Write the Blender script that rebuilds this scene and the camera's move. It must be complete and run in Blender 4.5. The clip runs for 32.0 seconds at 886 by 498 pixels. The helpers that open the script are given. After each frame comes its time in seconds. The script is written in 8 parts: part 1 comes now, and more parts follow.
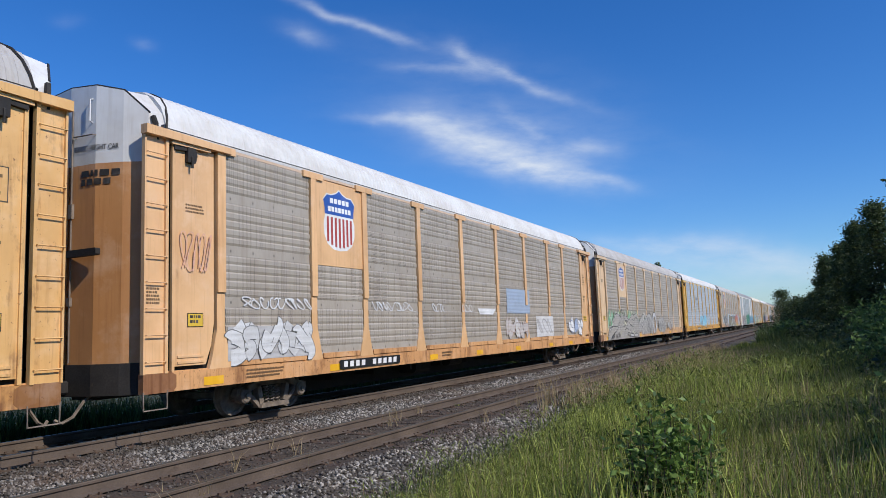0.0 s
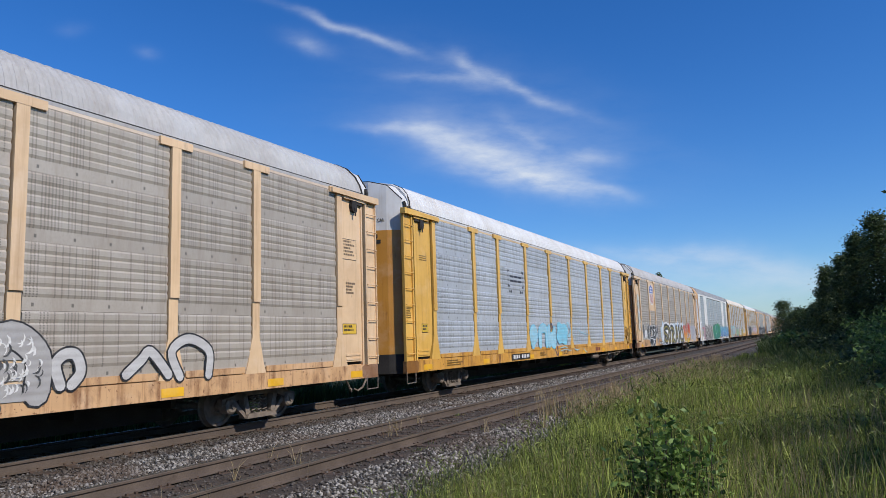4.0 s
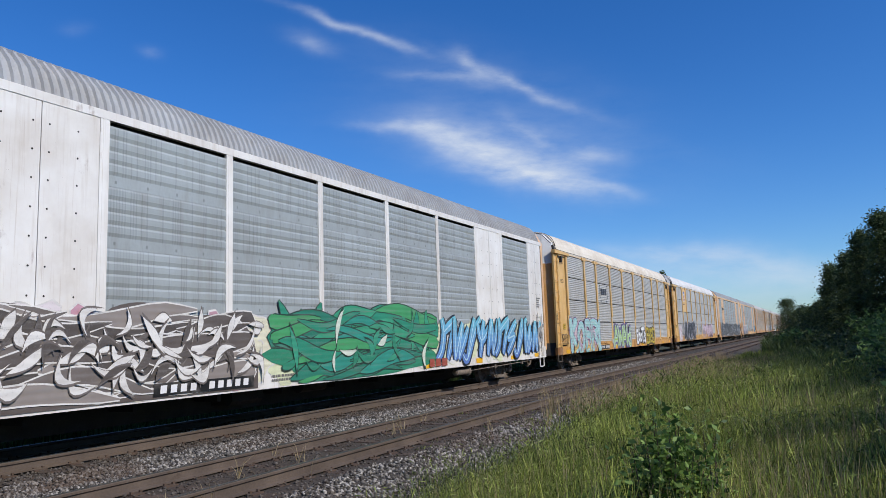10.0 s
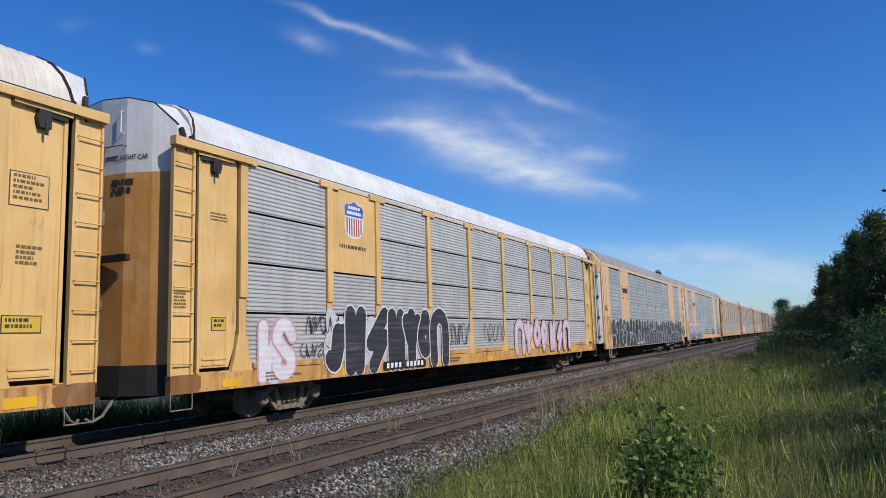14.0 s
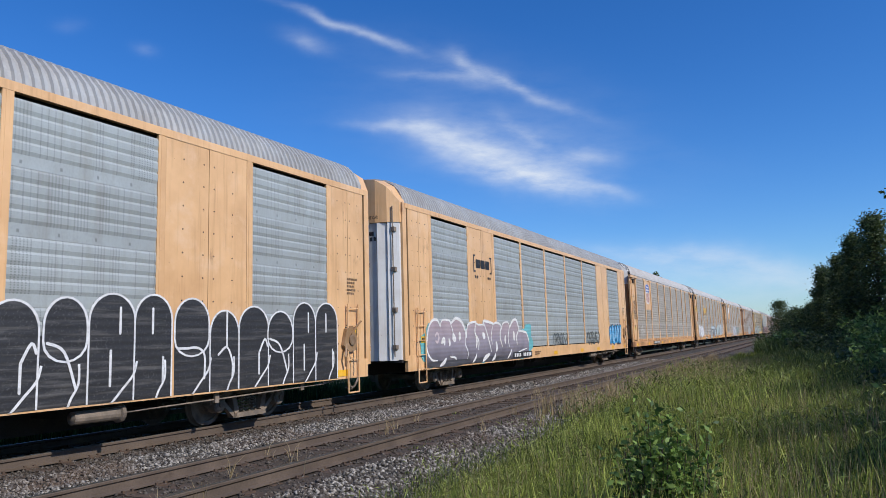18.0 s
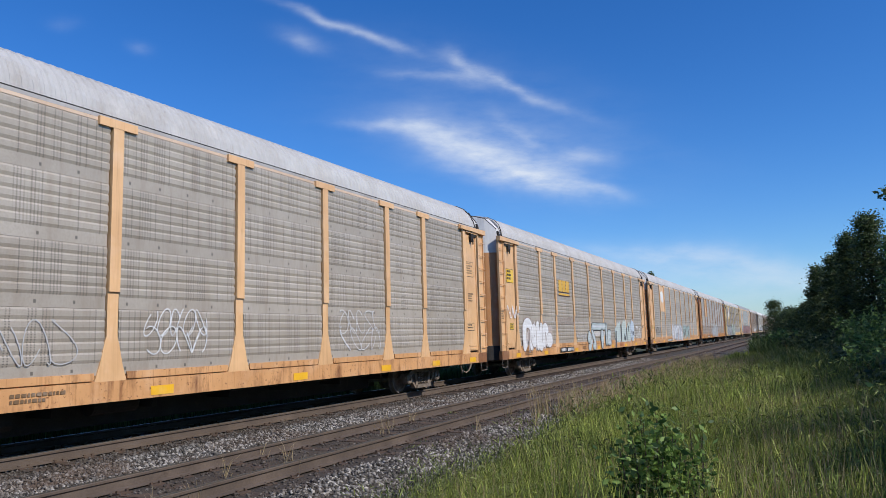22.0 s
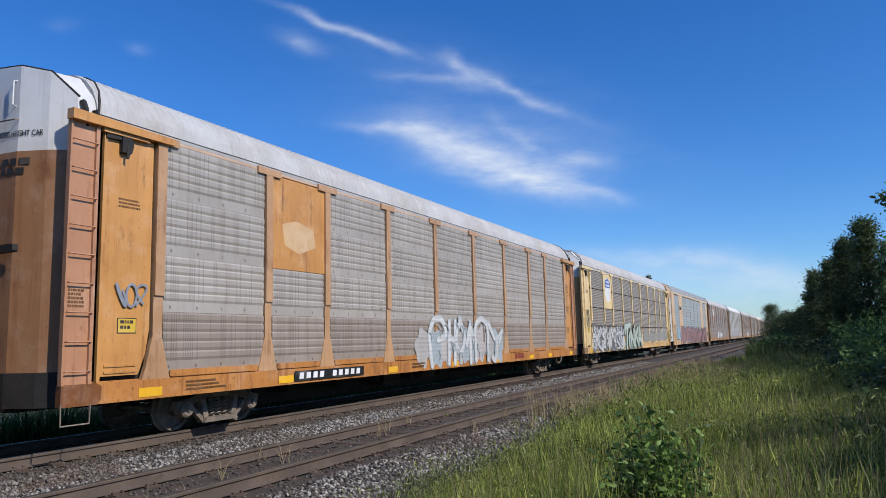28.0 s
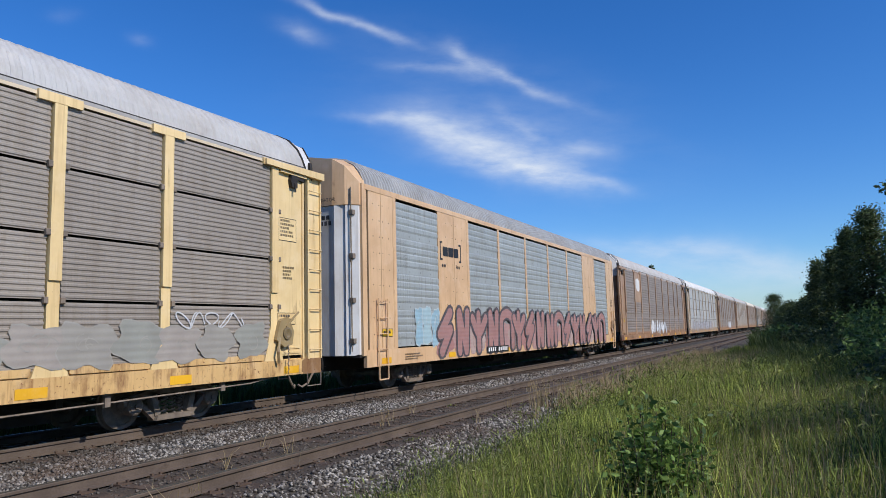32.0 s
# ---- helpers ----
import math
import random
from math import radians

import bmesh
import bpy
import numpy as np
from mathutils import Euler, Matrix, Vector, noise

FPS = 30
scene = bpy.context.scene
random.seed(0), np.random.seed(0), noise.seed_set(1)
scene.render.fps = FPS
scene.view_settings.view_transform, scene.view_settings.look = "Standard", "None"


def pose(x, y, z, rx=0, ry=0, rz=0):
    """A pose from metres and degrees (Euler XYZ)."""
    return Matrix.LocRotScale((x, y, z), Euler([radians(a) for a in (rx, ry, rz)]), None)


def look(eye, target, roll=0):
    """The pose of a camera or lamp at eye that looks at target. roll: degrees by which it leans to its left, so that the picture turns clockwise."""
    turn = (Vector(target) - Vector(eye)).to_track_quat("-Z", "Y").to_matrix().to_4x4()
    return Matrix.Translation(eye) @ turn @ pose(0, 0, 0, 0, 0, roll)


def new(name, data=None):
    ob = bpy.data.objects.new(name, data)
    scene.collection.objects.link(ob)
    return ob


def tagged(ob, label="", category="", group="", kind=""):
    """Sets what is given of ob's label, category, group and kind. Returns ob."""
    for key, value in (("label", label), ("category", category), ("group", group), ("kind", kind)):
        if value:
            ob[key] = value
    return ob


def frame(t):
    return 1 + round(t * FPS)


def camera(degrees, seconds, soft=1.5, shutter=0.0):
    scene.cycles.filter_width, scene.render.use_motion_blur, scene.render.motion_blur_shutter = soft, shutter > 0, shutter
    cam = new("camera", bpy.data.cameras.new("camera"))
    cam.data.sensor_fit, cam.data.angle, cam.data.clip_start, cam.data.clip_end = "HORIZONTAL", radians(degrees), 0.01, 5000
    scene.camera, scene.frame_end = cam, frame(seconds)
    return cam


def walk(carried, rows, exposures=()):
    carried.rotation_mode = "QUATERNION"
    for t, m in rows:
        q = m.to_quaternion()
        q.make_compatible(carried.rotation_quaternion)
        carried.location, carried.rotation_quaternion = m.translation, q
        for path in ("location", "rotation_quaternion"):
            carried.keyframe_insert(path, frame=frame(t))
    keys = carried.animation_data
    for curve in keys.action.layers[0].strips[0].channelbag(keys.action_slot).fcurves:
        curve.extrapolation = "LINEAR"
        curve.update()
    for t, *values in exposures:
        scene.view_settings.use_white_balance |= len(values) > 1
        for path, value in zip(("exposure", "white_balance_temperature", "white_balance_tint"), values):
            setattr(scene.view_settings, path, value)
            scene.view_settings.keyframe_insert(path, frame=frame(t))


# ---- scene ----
cam = camera(63.60, 32.0, soft=0.7)
EYE_Z = 1.538
# seconds, yaw to the left of the track, tilt, lean
VIEW = (
    (0, 26.84, 6.58, -2.23), (0.5, 26.84, 6.66, -2.21), (1, 26.84, 6.75, -2.19),
    (1.5, 26.86, 6.87, -2.17), (2, 26.90, 7.01, -2.14), (2.5, 26.94, 7.15, -2.10),
    (3, 26.95, 7.25, -2.04), (3.5, 26.94, 7.30, -1.94), (5.5, 26.85, 7.34, -1.92),
    (6, 26.92, 7.30, -1.95), (6.5, 26.97, 7.25, -2.00), (7, 27.02, 7.19, -2.09),
    (7.5, 27.05, 7.15, -2.13), (8, 27.06, 7.13, -2.11), (8.5, 27.07, 7.12, -2.09),
    (9, 27.08, 7.15, -2.08), (9.5, 27.13, 7.20, -2.08), (10, 27.17, 7.20, -1.98),
    (10.5, 27.19, 7.16, -1.82), (11, 27.19, 7.11, -1.72), (11.5, 27.17, 7.09, -1.68),
    (12, 27.14, 7.08, -1.65), (12.5, 27.06, 7.08, -1.60), (13, 26.98, 7.09, -1.59),
    (13.5, 26.91, 7.08, -1.63), (14, 26.88, 7.08, -1.67), (14.5, 26.84, 7.10, -1.68),
    (16.5, 26.66, 7.17, -1.65), (17, 26.67, 7.17, -1.68), (17.5, 26.69, 7.16, -1.67),
    (18, 26.70, 7.18, -1.69), (18.5, 26.70, 7.21, -1.71), (19, 26.67, 7.24, -1.68),
    (19.5, 26.58, 7.26, -1.62), (20, 26.49, 7.27, -1.61), (20.5, 26.44, 7.24, -1.65),
    (21, 26.39, 7.20, -1.68), (21.5, 26.35, 7.17, -1.69), (22, 26.34, 7.13, -1.69),
    (22.5, 26.38, 7.13, -1.70), (23, 26.46, 7.21, -1.69), (23.5, 26.54, 7.37, -1.61),
    (24, 26.60, 7.54, -1.58), (24.5, 26.64, 7.67, -1.61), (25, 26.64, 7.73, -1.56),
    (25.5, 26.60, 7.76, -1.46), (27.5, 26.19, 7.46, -1.40), (28, 26.15, 7.33, -1.44),
    (28.5, 26.10, 7.18, -1.46), (29, 26.09, 7.03, -1.41), (29.5, 26.11, 6.91, -1.35),
    (30, 26.15, 6.79, -1.37), (30.5, 26.21, 6.66, -1.41), (31, 26.25, 6.59, -1.45),
    (31.5, 26.31, 6.56, -1.50), (32, 26.39, 6.57, -1.51),
)
walk(cam, [(t, pose(0, 0, EYE_Z, 90 + tilt, 0, turn) @ pose(0, 0, 0, 0, 0, lean)) for t, turn, tilt, lean in VIEW],
     [(0, -0.04), (2, -0.10), (3.5, -0.09), (6, -0.17), (9, -0.10), (14, -0.09), (18, -0.01), (22, 0.0), (28, 0.04), (32, 0.0)])

# ---- world, sun ----
SUN = Vector((1.0, -0.16, 0.82)).normalized()
world = bpy.data.worlds.new("sky")
scene.world = world
world.use_nodes = True


def build_sky():
    nt = world.node_tree
    nt.nodes.clear()
    add, link = nt.nodes.new, nt.links.new

    def math_(op, a, b=None, c=None, clamp=False):
        n = add("ShaderNodeMath")
        n.operation, n.use_clamp = op, clamp
        for k, v in enumerate((a, b, c)):
            if v is None:
                continue
            if isinstance(v, (int, float)):
                n.inputs[k].default_value = v
            else:
                link(v, n.inputs[k])
        return n.outputs[0]

    def dot(v, axis):
        n = add("ShaderNodeVectorMath")
        n.operation = "DOT_PRODUCT"
        link(v, n.inputs[0])
        n.inputs[1].default_value = axis
        return n.outputs["Value"]

    sky = add("ShaderNodeTexSky")
    sky.sky_type, sky.sun_disc = "NISHITA", False
    sky.sun_elevation = math.asin(SUN.z)
    sky.sun_rotation = math.atan2(SUN.x, SUN.y)
    sky.air_density, sky.dust_density, sky.ozone_density = 1.0, 0.25, 3.0
    way = add("ShaderNodeTexCoord").outputs["Generated"]
    # a plane of cloud coordinates facing the part of the sky over the line
    m = pose(0, 0, 0, 90 + 6.6, 0, 26.8) @ pose(0, 0, 0, 0, 0, -2.2)
    r, u, f = m.to_3x3() @ Vector((1, 0, 0)), m.to_3x3() @ Vector((0, 1, 0)), m.to_3x3() @ Vector((0, 0, -1))
    depth = math_("MAXIMUM", dot(way, f), 0.05)
    px, py = math_("DIVIDE", dot(way, r), depth), math_("DIVIDE", dot(way, u), depth)
    p = add("ShaderNodeCombineXYZ")
    link(px, p.inputs[0]), link(py, p.inputs[1])
    # wind-drawn noise: stretched along the streaks
    mp = add("ShaderNodeMapping")
    mp.inputs["Rotation"].default_value = (0, 0, 0.36)
    mp.inputs["Scale"].default_value = (6, 19, 1)
    link(p.outputs[0], mp.inputs[0])
    nz = add("ShaderNodeTexNoise")
    nz.inputs["Scale"].default_value, nz.inputs["Detail"].default_value, nz.inputs["Roughness"].default_value = 1.0, 9, 0.62
    link(mp.outputs[0], nz.inputs["Vector"])
    wz = add("ShaderNodeTexNoise")
    wz.inputs["Scale"].default_value, wz.inputs["Detail"].default_value = 11, 6
    link(p.outputs[0], wz.inputs["Vector"])
    sep = add("ShaderNodeSeparateColor")
    link(wz.outputs["Color"], sep.inputs[0])
    wx = math_("MULTIPLY_ADD", math_("SUBTRACT", sep.outputs[0], 0.5), 0.052, px)
    wy = math_("MULTIPLY_ADD", math_("SUBTRACT", sep.outputs[1], 0.5), 0.034, py)
    # streak centres, slope, half-length, half-width, density
    streaks = (
        # the broad wisp
        (-0.066, 0.181, -0.08, 0.062, 0.008, 0.42), (0.010, 0.160, -0.33, 0.062, 0.017, 0.62), (0.078, 0.138, -0.36, 0.072, 0.025, 0.62),
        (0.118, 0.108, -0.18, 0.088, 0.013, 0.78), (0.160, 0.122, -0.25, 0.052, 0.022, 0.52), (0.112, 0.174, -0.70, 0.036, 0.011, 0.36),
        (0.203, 0.141, -0.08, 0.032, 0.009, 0.42), (0.224, 0.098, -0.32, 0.040, 0.006, 0.42), (0.085, 0.176, -0.12, 0.150, 0.022, 0.16),
        (0.09, 0.15, -0.2, 0.21, 0.07, 0.10), (0.04, 0.25, -0.25, 0.17, 0.04, 0.09),
        # the streak over it
        (0.098, 0.244, -0.43, 0.082, 0.007, 0.52), (0.030, 0.275, -0.85, 0.022, 0.008, 0.42), (-0.012, 0.256, -0.05, 0.052, 0.007, 0.34),
        (0.052, 0.254, -0.20, 0.042, 0.013, 0.34),
        # the long one at the top
        (-0.146, 0.326, -0.34, 0.078, 0.0060, 0.58), (-0.190, 0.303, -0.25, 0.030, 0.010, 0.32), (-0.07, 0.300, -0.30, 0.03, 0.006, 0.22),
        (-0.415, 0.290, -0.15, 0.016, 0.008, 0.17), (-0.53, 0.322, 0.1, 0.020, 0.009, 0.09),
        # the low bank
        (0.300, 0.008, -0.03, 0.085, 0.011, 0.34), (0.400, -0.008, -0.10, 0.120, 0.020, 0.36), (0.380, -0.040, -0.04, 0.190, 0.036, 0.36), (0.49, -0.024, -0.05, 0.07, 0.018, 0.26))
    cover = None
    for cx, cy, a, la, lb, k in streaks:
        dx, dy = math_("SUBTRACT", wx, cx), math_("SUBTRACT", wy, cy)
        a = math.atan(a)
        qx = math_("MULTIPLY", math_("ADD", math_("MULTIPLY", dx, math.cos(a)), math_("MULTIPLY", dy, math.sin(a))), 1 / la)
        qy = math_("MULTIPLY", math_("SUBTRACT", math_("MULTIPLY", dy, math.cos(a)), math_("MULTIPLY", dx, math.sin(a))), 1 / lb)
        d2 = math_("ADD", math_("MULTIPLY", qx, qx), math_("MULTIPLY", qy, qy))
        g = math_("MULTIPLY", math_("POWER", 2.718, math_("MULTIPLY", d2, -0.9)), k * 0.86)
        cover = g if cover is None else math_("ADD", cover, g)
    grain = add("ShaderNodeMapRange")
    grain.inputs["From Min"].default_value, grain.inputs["From Max"].default_value = 0.33, 0.66
    grain.inputs["To Min"].default_value, grain.inputs["To Max"].default_value = 0.28, 1.16
    link(nz.outputs["Fac"], grain.inputs["Value"])
    cover = math_("MULTIPLY", cover, grain.outputs[0])
    cover = math_("MINIMUM", cover, 0.92)
    hue = add("ShaderNodeHueSaturation")
    hue.inputs["Saturation"].default_value, hue.inputs["Value"].default_value = SKY_SAT, 1.0
    link(sky.outputs[0], hue.inputs["Color"])
    mix = add("ShaderNodeMix")
    mix.data_type = "RGBA"
    link(cover, mix.inputs["Factor"])
    tint = add("ShaderNodeMix")
    tint.data_type, tint.blend_type = "RGBA", "MULTIPLY"
    tint.inputs["Factor"].default_value = 1.0
    tint.inputs[7].default_value = SKY_TINT
    link(hue.outputs[0], tint.inputs[6])
    link(tint.outputs[2], mix.inputs[6])
    mix.inputs[7].default_value = CLOUD
    bg = add("ShaderNodeBackground")
    bg.inputs["Strength"].default_value = SKY_STRENGTH
    link(mix.outputs[2], bg.inputs["Color"])
    link(bg.outputs[0], add("ShaderNodeOutputWorld").inputs["Surface"])


SKY_STRENGTH, SKY_SAT, SKY_TINT, CLOUD = 0.10, 1.30, (0.78, 1.06, 1.47, 1), (7.3, 8.0, 9.1, 1)
build_sky()
sun = new("sun", bpy.data.lights.new("sun", "SUN"))
sun.data.energy, sun.data.angle, sun.data.color = 4.2, radians(0.53), (1.0, 0.95, 0.88)
sun.matrix_world = look(SUN * 50, (0, 0, 0))

# ---- materials ----
def nodes_of(name):
    m = bpy.data.materials.new(name)
    m.use_nodes = True
    nt = m.node_tree
    return m, nt, nt.nodes["Principled BSDF"]


def put(nt, v, socket):
    if isinstance(v, bpy.types.NodeSocket):
        nt.links.new(v, socket)
    else:
        socket.default_value = v


def calc(nt, op, a, b=0.0, c=0.0, clamp=False):
    n = nt.nodes.new("ShaderNodeMath")
    n.operation, n.use_clamp = op, clamp
    put(nt, a, n.inputs[0]), put(nt, b, n.inputs[1]), put(nt, c, n.inputs[2])
    return n.outputs[0]


def blend(nt, fac, a, b, mode="MIX"):
    n = nt.nodes.new("ShaderNodeMix")
    n.data_type, n.blend_type = "RGBA", mode
    put(nt, fac, n.inputs["Factor"]), put(nt, a, n.inputs[6]), put(nt, b, n.inputs[7])
    return n.outputs[2]


def coords(nt, scale=(1, 1, 1), kind="Object", shuffle=True):
    tc = nt.nodes.new("ShaderNodeTexCoord").outputs[kind]
    mp = nt.nodes.new("ShaderNodeMapping")
    nt.links.new(tc, mp.inputs["Vector"])
    mp.inputs["Scale"].default_value = scale
    if shuffle:
        rnd = nt.nodes.new("ShaderNodeObjectInfo").outputs["Random"]
        c = nt.nodes.new("ShaderNodeCombineXYZ")
        for k, w in enumerate((31.0, 47.0, 23.0)):
            put(nt, calc(nt, "MULTIPLY", rnd, w), c.inputs[k])
        nt.links.new(c.outputs[0], mp.inputs["Location"])
    return mp.outputs[0]


def noise_tex(nt, vec, scale, detail=4, rough=0.55):
    n = nt.nodes.new("ShaderNodeTexNoise")
    n.inputs["Scale"].default_value, n.inputs["Detail"].default_value, n.inputs["Roughness"].default_value = scale, detail, rough
    nt.links.new(vec, n.inputs["Vector"])
    return n.outputs["Fac"]


def span(nt, v, lo, hi, a=0.0, b=1.0):
    n = nt.nodes.new("ShaderNodeMapRange")
    put(nt, v, n.inputs["Value"])
    for k, x in zip(("From Min", "From Max", "To Min", "To Max"), (lo, hi, a, b)):
        n.inputs[k].default_value = x
    return n.outputs[0]


def relief(nt, bsdf, height, strength, distance):
    b = nt.nodes.new("ShaderNodeBump")
    b.inputs["Strength"].default_value, b.inputs["Distance"].default_value = strength, distance
    put(nt, height, b.inputs["Height"])
    nt.links.new(b.outputs[0], bsdf.inputs["Normal"])


def own_colour(nt):
    return nt.nodes.new("ShaderNodeObjectInfo").outputs["Color"]


def grain_material(name, a, b, scale=6.0, rough=0.8, metal=0.0, bump=0.2, dist=0.01, fine=40.0, kind="Object", shuffle=True, dirt=None, dirt_at=0.62):
    """Two tones mottled at a large and a fine scale, with an optional stain."""
    m, nt, bsdf = nodes_of(name)
    v = coords(nt, kind=kind, shuffle=shuffle)
    big, small = noise_tex(nt, v, scale, 5), noise_tex(nt, v, fine, 4, 0.65)
    col = blend(nt, span(nt, big, 0.3, 0.7), a, b)
    col = blend(nt, span(nt, small, 0.3, 0.75, 0.0, 0.45), col, (a[0] * 0.5, a[1] * 0.5, a[2] * 0.5, 1))
    if dirt:
        d = noise_tex(nt, v, scale * 1.7, 6, 0.7)
        col = blend(nt, span(nt, d, dirt_at, dirt_at + 0.12), col, dirt)
    put(nt, col, bsdf.inputs["Base Color"])
    put(nt, span(nt, small, 0.2, 0.8, rough - 0.1, min(1, rough + 0.1)), bsdf.inputs["Roughness"])
    bsdf.inputs["Metallic"].default_value = metal
    relief(nt, bsdf, small, bump, dist)
    return m


def paint_material(name, rust=(0.16, 0.06, 0.025, 1), worn=0.60, rough=0.5, streak=0.5):
    """Weathered car paint in the part's own colour: fading, run-down streaks, rust spots."""
    m, nt, bsdf = nodes_of(name)
    col = own_colour(nt)
    v = coords(nt)
    runs = noise_tex(nt, coords(nt, (9, 9, 0.5)), 1.0, 5, 0.6)
    big, fine = noise_tex(nt, v, 0.9, 5, 0.6), noise_tex(nt, v, 34, 4, 0.7)
    dull = blend(nt, 1.0, col, (0.58, 0.49, 0.40, 1), "MULTIPLY")
    chalk = blend(nt, 0.22, col, (0.72, 0.62, 0.52, 1))
    c = blend(nt, span(nt, big, 0.35, 0.72, 0.0, 0.5), col, dull)
    c = blend(nt, span(nt, noise_tex(nt, v, 1.7, 6, 0.65), 0.52, 0.72, 0.0, 0.8), c, chalk)
    c = blend(nt, span(nt, runs, 0.53, 0.76, 0.0, streak), c, dull)
    thin = noise_tex(nt, coords(nt, (26, 26, 0.8)), 1.0, 4, 0.6)
    c = blend(nt, span(nt, thin, 0.60, 0.74, 0.0, streak * 0.75), c, blend(nt, 1.0, col, (0.46, 0.33, 0.24, 1), "MULTIPLY"))
    spots = calc(nt, "ADD", calc(nt, "MULTIPLY", noise_tex(nt, coords(nt, (1, 1, 0.5)), 1.9, 8, 0.70), 0.75), calc(nt, "MULTIPLY", runs, 0.25))
    c = blend(nt, span(nt, spots, worn, worn + 0.14, 0.0, 0.85), c, rust)
    chips = noise_tex(nt, v, 15, 5, 0.7)
    c = blend(nt, span(nt, chips, worn + 0.10, worn + 0.14, 0.0, 0.9), c, rust)
    put(nt, c, bsdf.inputs["Base Color"])
    put(nt, span(nt, fine, 0.2, 0.8, rough - 0.12, rough + 0.15), bsdf.inputs["Roughness"])
    relief(nt, bsdf, fine, 0.06, 0.004)
    return m


def screen_material(name, holes, pitch):
    """Galvanised side screen in the part's own tone: rows of small holes, zinc spangle, grime."""
    m, nt, bsdf = nodes_of(name)
    col = own_colour(nt)
    v = coords(nt)
    big, fine = noise_tex(nt, v, 1.3, 5, 0.6), noise_tex(nt, v, 26, 5, 0.7)
    runs = noise_tex(nt, coords(nt, (5, 5, 0.6)), 1.0, 5, 0.6)
    tone = blend(nt, span(nt, big, 0.3, 0.7, 0.0, 0.6), col, blend(nt, 1.0, col, (0.74, 0.71, 0.67, 1), "MULTIPLY"))
    tone = blend(nt, span(nt, runs, 0.5, 0.78, 0.0, 0.55), tone, blend(nt, 1.0, col, (0.62, 0.55, 0.47, 1), "MULTIPLY"))
    tone = blend(nt, span(nt, fine, 0.45, 0.8, 0.0, 0.35), tone, blend(nt, 1.0, col, (0.5, 0.5, 0.5, 1), "MULTIPLY"))
    sep = nt.nodes.new("ShaderNodeSeparateXYZ")
    nt.links.new(coords(nt, shuffle=False), sep.inputs[0])
    # holes stand in upright columns, some columns left plain
    turn = nt.nodes.new("ShaderNodeObjectInfo").outputs["Random"]
    at = calc(nt, "MULTIPLY_ADD", turn, 7.0, calc(nt, "DIVIDE", sep.outputs[1], pitch * 1.5))
    wn = nt.nodes.new("ShaderNodeTexWhiteNoise")
    wn.noise_dimensions = "1D"
    put(nt, calc(nt, "FLOOR", at), wn.inputs["W"])
    bunch = noise_tex(nt, coords(nt, (1, 2.6, 0.25)), 1.0, 2)
    pick = span(nt, calc(nt, "ADD", wn.outputs["Value"], calc(nt, "MULTIPLY", calc(nt, "SUBTRACT", bunch, 0.5), 1.6)), 0.48, 0.56)
    fy = calc(nt, "ABSOLUTE", calc(nt, "SUBTRACT", calc(nt, "FRACT", at), 0.5))
    fz = calc(nt, "ABSOLUTE", calc(nt, "SUBTRACT", calc(nt, "FRACT", calc(nt, "DIVIDE", sep.outputs[2], pitch)), 0.5))
    dots = calc(nt, "MULTIPLY", calc(nt, "MULTIPLY", span(nt, fy, 0.24, 0.18), span(nt, fz, 0.30, 0.22)), pick)
    # a plain strip with bolts along the foot of each screen
    dots = calc(nt, "MULTIPLY", dots, span(nt, sep.outputs[2], 0.17, 0.20))
    by = calc(nt, "SINE", calc(nt, "MULTIPLY", sep.outputs[1], 2 * math.pi / 0.62))
    bz = calc(nt, "ABSOLUTE", calc(nt, "SUBTRACT", sep.outputs[2], 0.085))
    bolts = calc(nt, "MULTIPLY", span(nt, by, 0.975, 0.985), span(nt, bz, 0.03, 0.022))
    dots = calc(nt, "MAXIMUM", dots, bolts)
    tone = blend(nt, calc(nt, "MULTIPLY", dots, holes), tone, (0.035, 0.033, 0.03, 1))
    put(nt, tone, bsdf.inputs["Base Color"])
    bsdf.inputs["Metallic"].default_value = 0.15
    put(nt, span(nt, fine, 0.2, 0.8, 0.42, 0.62), bsdf.inputs["Roughness"])
    relief(nt, bsdf, fine, 0.08, 0.004)
    return m


